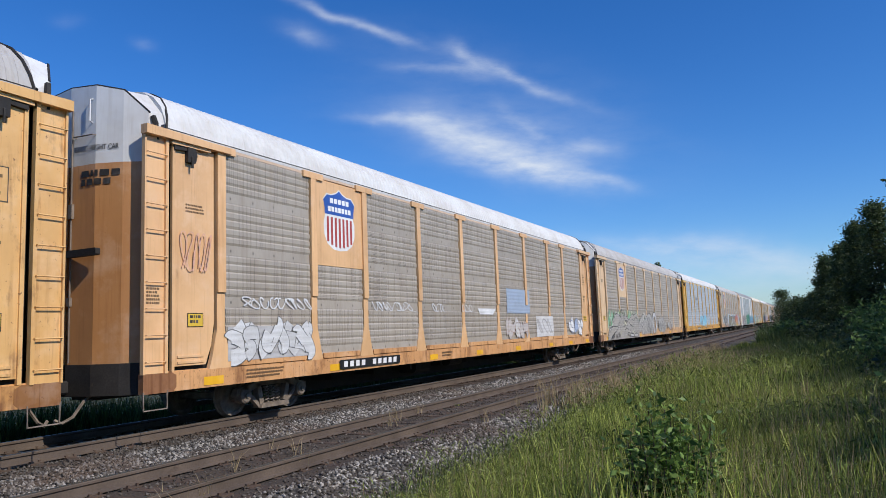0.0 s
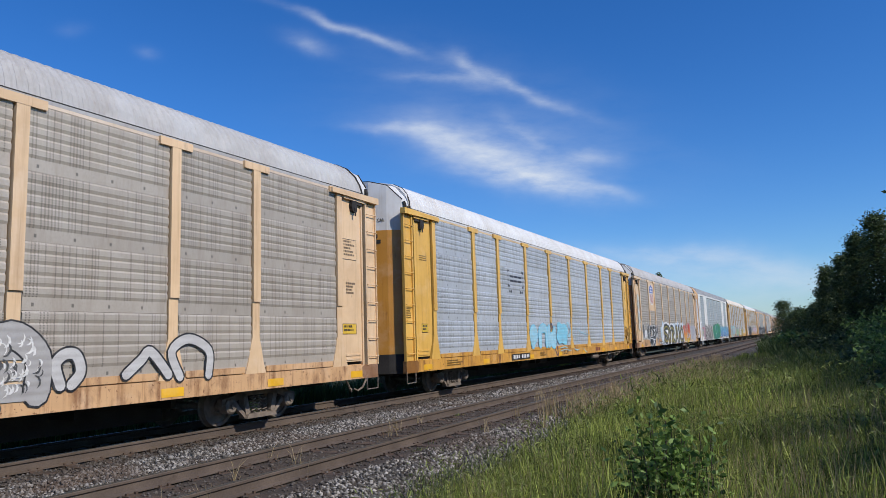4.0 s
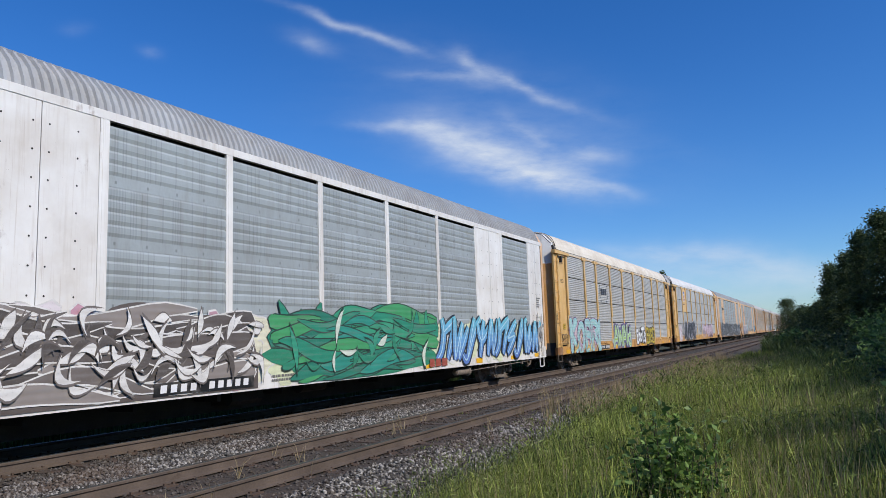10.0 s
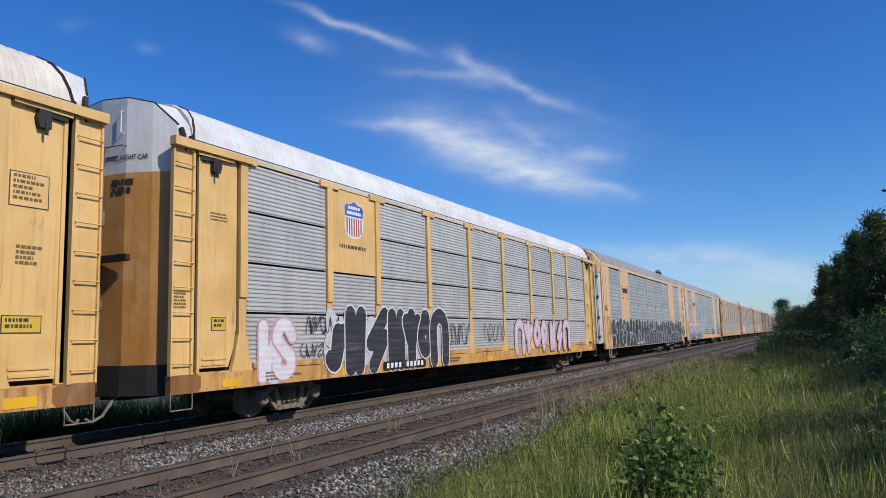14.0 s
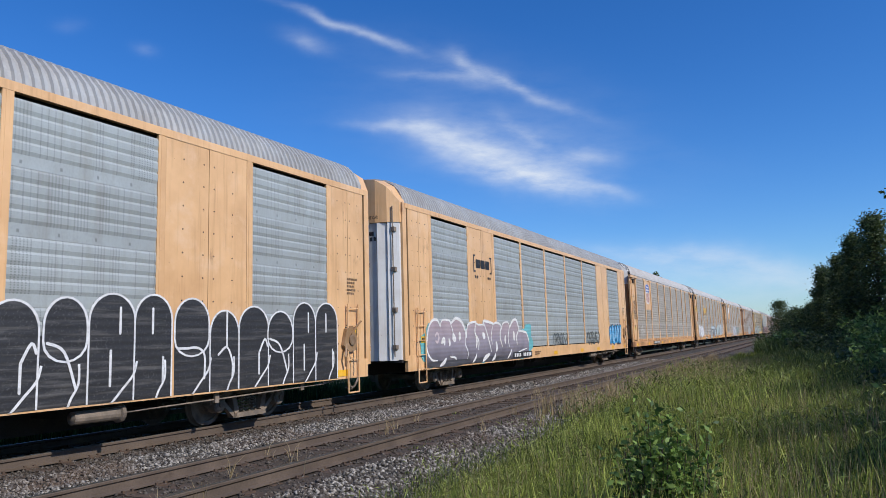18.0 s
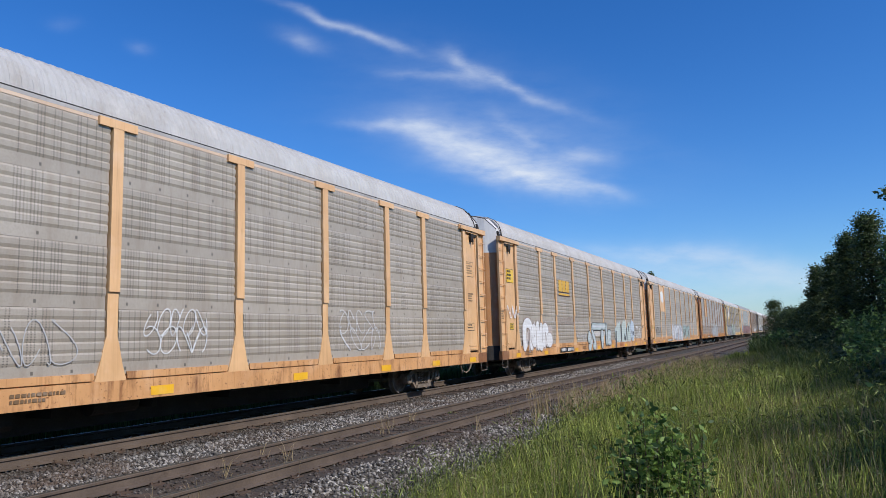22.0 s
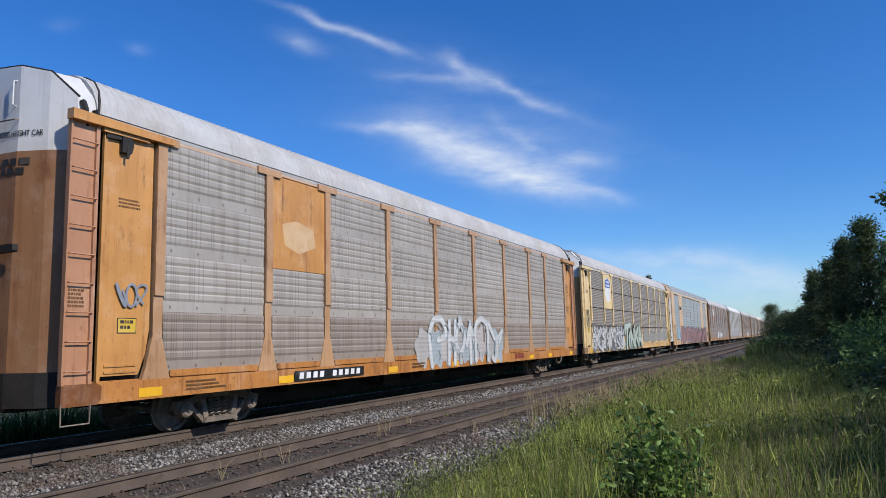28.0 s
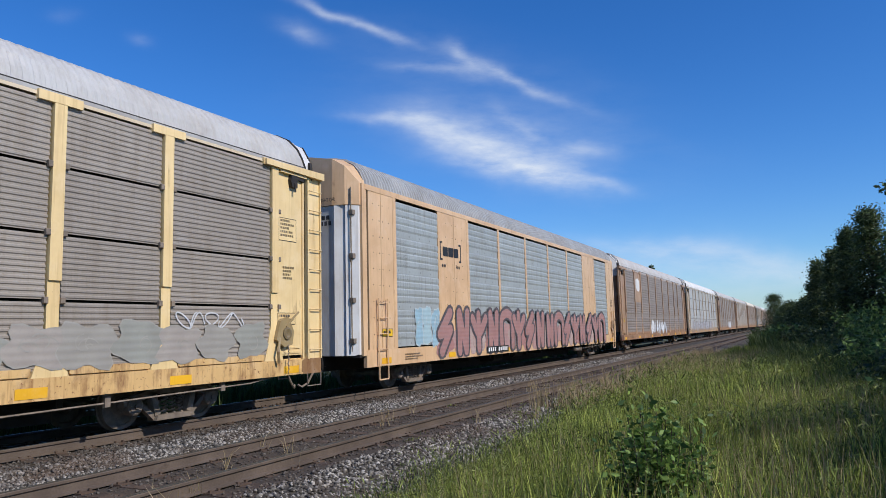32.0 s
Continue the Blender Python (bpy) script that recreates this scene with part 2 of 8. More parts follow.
def graffiti_material(name, fade=None, low=0.7, high=2.2):
    """Sprayed paint in the part's own colour or in a fade of three, thin in places and over ribbed metal."""
    m, nt, bsdf = nodes_of(name)
    col = own_colour(nt)
    v = coords(nt)
    sep = nt.nodes.new("ShaderNodeSeparateXYZ")
    nt.links.new(coords(nt, shuffle=False), sep.inputs[0])
    if fade:
        at = calc(nt, "MULTIPLY_ADD", calc(nt, "SUBTRACT", noise_tex(nt, v, 1.4, 3), 0.5), 0.5, sep.outputs[2])
        mid = (low + high) / 2
        col = blend(nt, span(nt, at, mid, high), blend(nt, span(nt, at, low, mid), fade[0], fade[1]), fade[2])
    big, fine = noise_tex(nt, v, 2.5, 4), noise_tex(nt, v, 30, 4, 0.7)
    c = blend(nt, span(nt, big, 0.35, 0.7, 0.0, 0.5), col, blend(nt, 1.0, col, (0.68, 0.66, 0.66, 1), "MULTIPLY"))
    # wiped and faded along the ribs
    wipe = noise_tex(nt, coords(nt, (0.8, 0.8, 13)), 1.0, 4, 0.6)
    c = blend(nt, span(nt, wipe, 0.52, 0.74, 0.0, 0.42), c, (0.24, 0.225, 0.21, 1))
    c = blend(nt, span(nt, fine, 0.55, 0.75, 0.0, 0.45), c, (0.22, 0.21, 0.2, 1))
    rib = calc(nt, "SINE", calc(nt, "MULTIPLY", sep.outputs[2], 2 * math.pi / 0.125))
    put(nt, c, bsdf.inputs["Base Color"])
    bsdf.inputs["Roughness"].default_value = 0.55
    relief(nt, bsdf, rib, 0.16, 0.010)
    return m


M_PAINT = paint_material("car_paint", rough=0.40)
M_RUSTY = paint_material("worn_car_paint", worn=0.545, streak=0.5, rough=0.42)
M_SILL = paint_material("stained_sill_paint", worn=0.51, streak=0.95, rough=0.5)
M_SCREEN = screen_material("punched_screen", 0.66, 0.036)
M_FINE = screen_material("fine_punched_screen", 0.10, 0.034)
M_SMOOTH = screen_material("blue_grey_screen", 0.42, 0.036)
M_ROOF = paint_material("roof_sheet", rust=(0.25, 0.2, 0.16, 1), worn=0.66, rough=0.62, streak=0.35)
M_SPRAY = graffiti_material("spray_paint")
M_FIRE = graffiti_material("fire_spray", ((0.70, 0.50, 0.03, 1), (0.66, 0.22, 0.03, 1), (0.50, 0.035, 0.015, 1)), 0.75, 2.1)
M_AQUA = graffiti_material("aqua_spray", ((0.10, 0.17, 0.48, 1), (0.14, 0.34, 0.60, 1), (0.16, 0.52, 0.62, 1)), 0.75, 2.2)
M_MAUVE = graffiti_material("mauve_spray", ((0.06, 0.055, 0.065, 1), (0.30, 0.27, 0.32, 1), (0.42, 0.33, 0.35, 1)), 0.75, 2.0)
M_DECAL = paint_material("decal", worn=0.68, streak=0.2)
M_BLACK = grain_material("dirty_black_steel", (0.020, 0.018, 0.017, 1), (0.042, 0.036, 0.032, 1), 3, 0.75, 0.2, 0.2, 0.004, dirt=(0.07, 0.05, 0.035, 1))
M_STEEL = grain_material("dusty_cast_steel", (0.13, 0.105, 0.082, 1), (0.32, 0.25, 0.19, 1), 5, 0.75, 0.1, 0.3, 0.006, dirt=(0.06, 0.045, 0.035, 1))
M_RAIL = grain_material("rail_rust", (0.095, 0.069, 0.052, 1), (0.155, 0.114, 0.085, 1), 2.0, 0.8, 0.1, 0.2, 0.004, kind="Object", dirt=(0.075, 0.052, 0.037, 1))
M_RAILTOP = grain_material("rail_head", (0.052, 0.050, 0.043, 1), (0.088, 0.084, 0.070, 1), 2.0, 0.5, 0.3, 0.1, 0.002)
M_TIE = grain_material("creosoted_tie", (0.042, 0.026, 0.018, 1), (0.13, 0.085, 0.060, 1), 3.0, 0.9, 0.0, 0.5, 0.015, fine=25)
M_SPIKE = grain_material("rusty_plate", (0.08, 0.050, 0.034, 1), (0.13, 0.083, 0.055, 1), 6.0, 0.85, 0.1, 0.3, 0.004)

# ---- mesh helpers ----
class Shape:
    """Vertices and faces of one mesh, put together from simple solids."""

    def __init__(self):
        self.v, self.f = [], []

    def add(self, verts, faces):
        n = len(self.v)
        self.v += [tuple(p) for p in verts]
        self.f += [tuple(i + n for i in f) for f in faces]
        return self

    def box(self, x0, x1, y0, y1, z0, z1, c=0.0):
        """A box whose long edges are cut by c."""
        if c <= 0:
            v = [(x, y, z) for x in (x0, x1) for y in (y0, y1) for z in (z0, z1)]
            return self.add(v, [(0, 1, 3, 2), (4, 6, 7, 5), (0, 4, 5, 1), (2, 3, 7, 6), (0, 2, 6, 4), (1, 5, 7, 3)])
        ring = [(x0 + c, z0), (x1 - c, z0), (x1, z0 + c), (x1, z1 - c), (x1 - c, z1), (x0 + c, z1), (x0, z1 - c), (x0, z0 + c)]
        return self.prism([(a, b) for a, b in ring], y0, y1)

    def prism(self, ring, y0, y1):
        """A ring in x, z drawn along y."""
        n = len(ring)
        v = [(x, y0, z) for x, z in ring] + [(x, y1, z) for x, z in ring]
        f = [tuple(range(n)), tuple(range(2 * n - 1, n - 1, -1))]
        f += [(i, i + n, (i + 1) % n + n, (i + 1) % n) for i in range(n)]
        return self.add(v, f)

    def slab(self, ring, x0, x1):
        """A ring in y, z with a thickness in x."""
        n = len(ring)
        v = [(x0, y, z) for y, z in ring] + [(x1, y, z) for y, z in ring]
        f = [tuple(range(n - 1, -1, -1)), tuple(range(n, 2 * n))]
        f += [(i, (i + 1) % n, (i + 1) % n + n, i + n) for i in range(n)]
        return self.add(v, f)

    def sheet(self, ring, x):
        return self.add([(x, y, z) for y, z in ring], [tuple(range(len(ring)))])

    def tube(self, points, r, n=6):
        """A round bar along points."""
        pts = [Vector(p) for p in points]
        base = len(self.v)
        for i, p in enumerate(pts):
            d = (pts[min(i + 1, len(pts) - 1)] - pts[max(i - 1, 0)]).normalized()
            a = d.cross(Vector((0.31, 0.17, 0.93))).normalized()
            b = d.cross(a)
            for k in range(n):
                w = 2 * math.pi * k / n
                self.v.append(tuple(p + (a * math.cos(w) + b * math.sin(w)) * r))
        for i in range(len(pts) - 1):
            for k in range(n):
                q = base + i * n
                self.f.append((q + k, q + (k + 1) % n, q + n + (k + 1) % n, q + n + k))
        self.f.append(tuple(base + k for k in range(n - 1, -1, -1)))
        self.f.append(tuple(base + (len(pts) - 1) * n + k for k in range(n)))
        return self

    def lathe(self, profile, n=24, axis="x", centre=(0, 0, 0)):
        """A profile of (along, radius) turned round an axis."""
        base = len(self.v)
        for a, r in profile:
            for k in range(n):
                w = 2 * math.pi * k / n
                c, s = r * math.cos(w), r * math.sin(w)
                p = {"x": (a, c, s), "y": (c, a, s), "z": (c, s, a)}[axis]
                self.v.append((p[0] + centre[0], p[1] + centre[1], p[2] + centre[2]))
        m = len(profile)
        for i in range(m - 1):
            for k in range(n):
                q = base + i * n
                self.f.append((q + k, q + (k + 1) % n, q + n + (k + 1) % n, q + n + k))
        self.f.append(tuple(base + k for k in range(n - 1, -1, -1)))
        self.f.append(tuple(base + (m - 1) * n + k for k in range(n)))
        return self

    def mesh(self, name, material, smooth=False):
        me = bpy.data.meshes.new(name)
        me.from_pydata(self.v, [], self.f)
        bm = bmesh.new()
        bm.from_mesh(me)
        bmesh.ops.recalc_face_normals(bm, faces=bm.faces)
        bm.to_mesh(me)
        bm.free()
        if smooth:
            me.polygons.foreach_set("use_smooth", [True] * len(me.polygons))
        me.materials.append(material)
        return me


MESHES = {}


def shared(key, make, material, smooth=False):
    if key not in MESHES:
        MESHES[key] = make().mesh(key.split("|")[0], material, smooth)
    return MESHES[key]


def child(name, mesh, parent, at=(0, 0, 0), colour=None, label=""):
    ob = new(name, mesh)
    ob.parent = parent
    ob.location = at
    if colour:
        ob.color = (*colour, 1)
    if label:
        ob["label"] = label
    return ob


def part(name, shape, material, parent, label="", colour=None, at=(0, 0, 0), smooth=False):
    ob = child(name, shape.mesh(name, material, smooth), parent, at, colour, label)
    if name.endswith("stencil"):
        ob["kind"] = "stuff"
    return ob


def quick_mesh(name, verts, faces, material):
    """A large mesh from arrays; faces all of one size."""
    me = bpy.data.meshes.new(name)
    verts, faces = np.asarray(verts, np.float32), np.asarray(faces, np.int32)
    me.vertices.add(len(verts))
    me.vertices.foreach_set("co", verts.ravel())
    k = faces.shape[1]
    me.loops.add(faces.size)
    me.loops.foreach_set("vertex_index", faces.ravel())
    me.polygons.add(len(faces))
    me.polygons.foreach_set("loop_start", np.arange(len(faces), dtype=np.int32) * k)
    me.update(calc_edges=True)
    me.materials.append(material)
    return me


# ---- the line: ground, ballast, two tracks ----
TRAIN_X, SIDING_X = -11.24, -7.20     # track centres
SIDING_Z = -0.09                      # the siding's rail top below the main line's
GAUGE = 1.435
RAIL_H = 0.17


def ground_height(x, y):
    """Cross-section of the land: bank, ditch, ballast bed, far side."""
    pts = ((-400, 0.4), (-60, -0.2), (-22, -1.3), (-17, -1.1), (-14.6, -0.75), (-13.3, -0.24), (-12.6, -0.20), (-9.8, -0.20), (-9.3, -0.27), (-8.6, -0.285), (-5.75, -0.285),
           (-5.3, -0.42), (-4.2, -0.62), (-3.4, -0.60), (-1.5, -0.42), (0.5, -0.2), (3, -0.05), (8, 0.5), (20, 1.4), (60, 2.0), (400, 3.0))
    z = np.interp(x, [p[0] for p in pts], [p[1] for p in pts])
    return z + 0.06 * np.sin(x * 0.9 + y * 0.23) * np.sin(y * 0.41 + 1) * np.clip(np.maximum(x + 4, -16 - x) / 2, 0, 1)


def build_ground():
    xs = np.concatenate([[-1500, -400, -150, -60, -30], np.arange(-24, 12.01, 0.3), [16, 24, 40, 80, 200, 600, 1500]])
    ys = np.concatenate([[-1500, -400, -100, -40], np.arange(-20, 60, 0.8), np.arange(60, 320, 8), [400, 700, 1500, 3000]])
    gx, gy = np.meshgrid(xs, ys)
    gz = ground_height(gx, np.clip(gy, -100, 400))
    verts = np.stack([gx, gy, gz], -1).reshape(-1, 3)
    n = len(xs)
    i = (np.arange(len(ys) - 1)[:, None] * n + np.arange(n - 1)[None]).ravel()
    ground = new("ground", quick_mesh("ground", verts, np.stack([i, i + 1, i + n + 1, i + n], 1), M_SOIL))
    tagged(ground, "level trackside ground of soil and trodden grass", "ground", kind="structure")


def soil_material():
    m, nt, bsdf = nodes_of("trackside_soil")
    v = coords(nt, shuffle=False)
    sep = nt.nodes.new("ShaderNodeSeparateXYZ")
    nt.links.new(v, sep.inputs[0])
    x = calc(nt, "MULTIPLY_ADD", calc(nt, "SUBTRACT", noise_tex(nt, v, 0.7, 4), 0.5), 1.6, sep.outputs[0])
    bed = calc(nt, "MULTIPLY", span(nt, x, -14.9, -14.5), span(nt, x, -4.7, -5.3))
    vor = nt.nodes.new("ShaderNodeTexVoronoi")
    vor.inputs["Scale"].default_value = 22
    nt.links.new(v, vor.inputs["Vector"])
    tone = nt.nodes.new("ShaderNodeSeparateColor")
    nt.links.new(vor.outputs["Color"], tone.inputs[0])
    stone = blend(nt, tone.outputs[0], (0.016, 0.013, 0.010, 1), (0.13, 0.113, 0.094, 1))
    stone = blend(nt, span(nt, vor.outputs["Distance"], 0.35, 0.75), stone, (0.03, 0.027, 0.024, 1))
    stone = blend(nt, span(nt, noise_tex(nt, v, 0.8, 5), 0.44, 0.68, 0, 0.7), stone, (0.075, 0.051, 0.032, 1))
    # shade below the train, painted as a dark band along the main track
    under_shade = calc(nt, "MULTIPLY", span(nt, x, -12.9, -12.5), span(nt, x, -9.9, -10.3))
    stone = blend(nt, calc(nt, "MULTIPLY", under_shade, 0.85), stone, (0.026, 0.022, 0.019, 1))
    # trodden brown fill in the siding and along the tie ends
    wob = calc(nt, "MULTIPLY_ADD", calc(nt, "SUBTRACT", noise_tex(nt, v, 2.5, 5), 0.5), 0.9, sep.outputs[0])
    fill = calc(nt, "MAXIMUM", calc(nt, "MULTIPLY", span(nt, wob, -8.7, -8.4), span(nt, wob, -5.75, -6.05)), calc(nt, "MULTIPLY", span(nt, wob, -10.9, -10.6), span(nt, wob, -9.55, -9.85)))
    dirt = blend(nt, noise_tex(nt, v, 14, 5, 0.7), (0.020, 0.014, 0.010, 1), (0.085, 0.060, 0.042, 1))
    stone = blend(nt, calc(nt, "MULTIPLY", fill, 0.85), stone, dirt)
    turf = blend(nt, span(nt, noise_tex(nt, v, 1.2, 6, 0.65), 0.35, 0.7), (0.030, 0.042, 0.014, 1), (0.075, 0.075, 0.032, 1))
    turf = blend(nt, span(nt, noise_tex(nt, v, 9, 5), 0.45, 0.8, 0, 0.7), turf, (0.05, 0.042, 0.028, 1))
    put(nt, blend(nt, bed, turf, stone), bsdf.inputs["Base Color"])
    bsdf.inputs["Roughness"].default_value = 0.95
    relief(nt, bsdf, vor.outputs["Distance"], 0.7, 0.03)
    return m


M_SOIL = soil_material()
build_ground()


def rail_ring():
    """The rolled section of a rail, top at z = 0."""
    half = ((0.076, -0.172), (0.076, -0.160), (0.012, -0.140), (0.009, -0.05), (0.035, -0.038), (0.037, -0.010), (0.028, 0.0))
    return [(x, z) for x, z in half] + [(-x, z) for x, z in reversed(half)]


def build_track(name, cx, top, label):
    track = tagged(new(name), label, "railway track", kind="structure")
    track.location = (cx, 0, top)
    for side in (-1, 1):
        rail = part("rail", Shape().prism(rail_ring(), -150, 900), M_RAIL, track, at=(side * (GAUGE / 2 + 0.036), 0, 0))
        rail["label"] = "rust-brown steel rail with a darker worn head"
        part("rail_head", Shape().box(-0.029, 0.029, -150, 900, 0.0, 0.004), M_RAILTOP, rail)
    rnd = random.Random(int(-cx))
    tie = Shape().box(-1.28, 1.28, -0.115, 0.115, -0.19, 0, 0.012).mesh("tie", M_TIE)
    plate = Shape()
    for side in (-1, 1):
        for y in (-0.07, 0.07):
            for dx in (-0.1, 0.1):
                x = side * (GAUGE / 2 + 0.036) + dx
                plate.box(x - 0.016, x + 0.016, y - 0.016, y + 0.016, 0.012, 0.045)
        x = side * (GAUGE / 2 + 0.036)
        plate.box(x - 0.17, x + 0.17, -0.1, 0.1, 0.0, 0.015)
    plate = plate.mesh("tie_plate", M_SPIKE)
    y = -9.0
    while y < 72:
        ob = child("tie", tie, track, (rnd.uniform(-0.05, 0.05), y, -0.188 + rnd.uniform(-0.012, 0.006)))
        ob.rotation_euler = (0, 0, rnd.uniform(-0.02, 0.02))
        if y < 26:
            child("tie_plate", plate, ob, (0, 0, 0.0))
        y += 0.535 + rnd.uniform(-0.02, 0.02)
    rest = Shape()
    while y < 420:
        rest.box(-1.28, 1.28, y - 0.115, y + 0.115, -0.37, -0.188)
        y += 0.535
    part("far_ties", rest, M_TIE, track)["kind"] = "stuff"


build_track("track_main", TRAIN_X, 0.0, "main line track on wooden ties in grey ballast")
build_track("track_siding", SIDING_X, SIDING_Z, "rusty siding track on weathered wooden ties, weeds between")


def stones(name, label, x0, x1, y0, y1, count, r0, r1, seed):
    """Crushed stone lying loose on the bed."""
    rng = np.random.default_rng(seed)
    x, y = rng.uniform(x0, x1, count), rng.uniform(y0, y1, count)
    # the rails and most of the ties stay clear
    clear = np.ones(count, bool)
    for cx in (TRAIN_X, SIDING_X):
        for side in (-1, 1):
            clear &= np.abs(x - (cx + side * (GAUGE / 2 + 0.036))) > 0.10
    x, y = x[clear], y[clear]
    n = len(x)
    z = ground_height(x, y) + rng.uniform(-0.01, 0.02, n)
    base = np.array([(1, 0, 0), (-1, 0, 0), (0, 1, 0), (0, -1, 0), (0, 0, 1), (0, 0, -1)], np.float32)
    r = rng.uniform(r0, r1, n)
    v = base[None] * r[:, None, None] * rng.uniform(0.55, 1.25, (n, 6, 1)) + rng.normal(size=(n, 6, 3)) * (r[:, None, None] * 0.22)
    a = rng.uniform(0, 6.28, n)
    c, s = np.cos(a)[:, None], np.sin(a)[:, None]
    v[..., 2] *= 0.75
    v[..., 0], v[..., 1] = v[..., 0] * c - v[..., 1] * s, v[..., 0] * s + v[..., 1] * c
    v += np.stack([x, y, z], 1)[:, None]
    f = np.array([(0, 2, 4), (2, 1, 4), (1, 3, 4), (3, 0, 4), (2, 0, 5), (1, 2, 5), (3, 1, 5), (0, 3, 5)])
    f = (np.arange(n)[:, None, None] * 6 + f[None]).reshape(-1, 3)
    tagged(new(name, quick_mesh(name, v.reshape(-1, 3), f, M_STONE)), label, "ballast", kind="stuff")


def stone_material():
    m, nt, bsdf = nodes_of("crushed_stone")
    rnd = nt.nodes.new("ShaderNodeNewGeometry").outputs["Random Per Island"]
    v = coords(nt, shuffle=False)
    c = blend(nt, calc(nt, "POWER", rnd, 2.2), (0.032, 0.027, 0.022, 1), (0.50, 0.46, 0.41, 1))
    c = blend(nt, span(nt, noise_tex(nt, v, 0.9, 5), 0.46, 0.68, 0, 0.7), c, (0.10, 0.060, 0.036, 1))
    sep = nt.nodes.new("ShaderNodeSeparateXYZ")
    nt.links.new(v, sep.inputs[0])
    fill = calc(nt, "MAXIMUM", calc(nt, "MULTIPLY", span(nt, sep.outputs[0], -8.6, -8.4), span(nt, sep.outputs[0], -5.85, -6.05)), span(nt, sep.outputs[0], -9.65, -9.85))
    c = blend(nt, calc(nt, "MULTIPLY", fill, 0.75), c, (0.062, 0.046, 0.034, 1))
    c = blend(nt, span(nt, noise_tex(nt, v, 60, 3), 0.4, 0.8, 0, 0.4), c, (0.08, 0.075, 0.07, 1))
    put(nt, c, bsdf.inputs["Base Color"])
    bsdf.inputs["Roughness"].default_value = 0.9
    return m


M_STONE = stone_material()
STONE_LABEL = "grey crushed-stone ballast between and beside the tracks"
stones("ballast", STONE_LABEL, -9.75, -8.35, 3.0, 17, 16000, 0.020, 0.042, 51)
stones("ballast", STONE_LABEL, -5.95, -4.1, 3.0, 17, 15000, 0.020, 0.044, 52)
stones("ballast", STONE_LABEL, -8.4, -5.9, 3.0, 20, 4500, 0.014, 0.036, 54)
stones("ballast", STONE_LABEL, -10.5, -9.6, 3.0, 20, 6000, 0.016, 0.036, 55)
stones("ballast", STONE_LABEL, -9.75, -8.35, 17, 50, 11000, 0.028, 0.055, 56)
stones("ballast", STONE_LABEL, -5.95, -4.6, 17, 45, 9000, 0.028, 0.055, 57)
stones("ballast", STONE_LABEL, -9.75, -8.35, -10, 3, 5000, 0.028, 0.05, 58)
stones("ballast", STONE_LABEL, -5.95, -4.3, -10, 3, 5000, 0.028, 0.05, 59)
stones("ballast", STONE_LABEL, -14.0, -10.5, 3.0, 30, 7000, 0.022, 0.045, 53)

# ---- the train ----
PITCH = 28.5                          # from car to car
SIDE = 1.555                          # face of posts from the centre line
POSTS = (1.75, 4.57, 6.63, 9.40, 12.20, 15.05, 17.85, 20.62, 22.68, 25.50)
LENGTH = 27.10
ROWS = ((1.13, 2.12), (2.15, 3.10), (3.13, 4.11), (4.14, 5.10))
YELLOW, GOLD, GOLDEN, PALE, ORANGE = (0.77, 0.47, 0.235), (0.78, 0.46, 0.10), (0.77, 0.48, 0.17), (0.80, 0.60, 0.30), (0.60, 0.29, 0.085)
WHITE, GREY, CREAM, ZINC = (0.66, 0.66, 0.655), (0.46, 0.452, 0.445), (0.70, 0.645, 0.55), (0.38, 0.388, 0.395)
TAN, ASH, SLATE, DARK, STEEL_BLUE = (0.46, 0.405, 0.337), (0.53, 0.52, 0.49), (0.50, 0.53, 0.56), (0.35, 0.305, 0.258), (0.40, 0.432, 0.428)
ROOF_RING = [(1.512, 5.225), (1.46, 5.46), (1.36, 5.68), (1.18, 5.88), (0.90, 6.02), (0.50, 6.11), (0.0, 6.14)]


def ribbed_panel(width, height, ribs, depth):
    """A screen with lengthways ribs, in y (0..width) and z (0..height), ribs towards +x."""
    s = Shape()
    prof = [(0.0, 0.0)]
    p = height / ribs
    for i in range(ribs):
        z = i * p
        prof += [(z + 0.18 * p, 0.0), (z + 0.36 * p, depth), (z + 0.68 * p, depth), (z + 0.86 * p, 0.0)]
    prof.append((height, 0.0))
    n = len(prof)
    v = [(d, 0, z) for z, d in prof] + [(d, width, z) for z, d in prof]
    f = [(i, i + 1, i + 1 + n, i + n) for i in range(n - 1)]
    s.add(v, f)
    s.add([(-0.02, 0, 0), (-0.02, width, 0), (-0.02, width, height), (-0.02, 0, height)], [(0, 1, 2, 3)])
    return s


def soft_panel(width, height, ribs=5, depth=0.017):
    """A screen with a plain foot and wide flat ribs between narrow valleys."""
    s = Shape()
    prof, z = [(0.0, 0.0), (0.19, 0.0)], 0.19
    p = (height - 0.19) / ribs
    for i in range(ribs):
        prof += [(z + 0.30 * p, depth), (z + 0.78 * p, depth), (z + 0.97 * p, 0.0)]
        z += p
    prof.append((height, 0.0))
    n = len(prof)
    s.add([(d, 0, q) for q, d in prof] + [(d, width, q) for q, d in prof], [(i, i + 1, i + 1 + n, i + n) for i in range(n - 1)])
    s.add([(-0.02, 0, 0), (-0.02, width, 0), (-0.02, width, height), (-0.02, 0, height)], [(0, 1, 2, 3)])
    return s


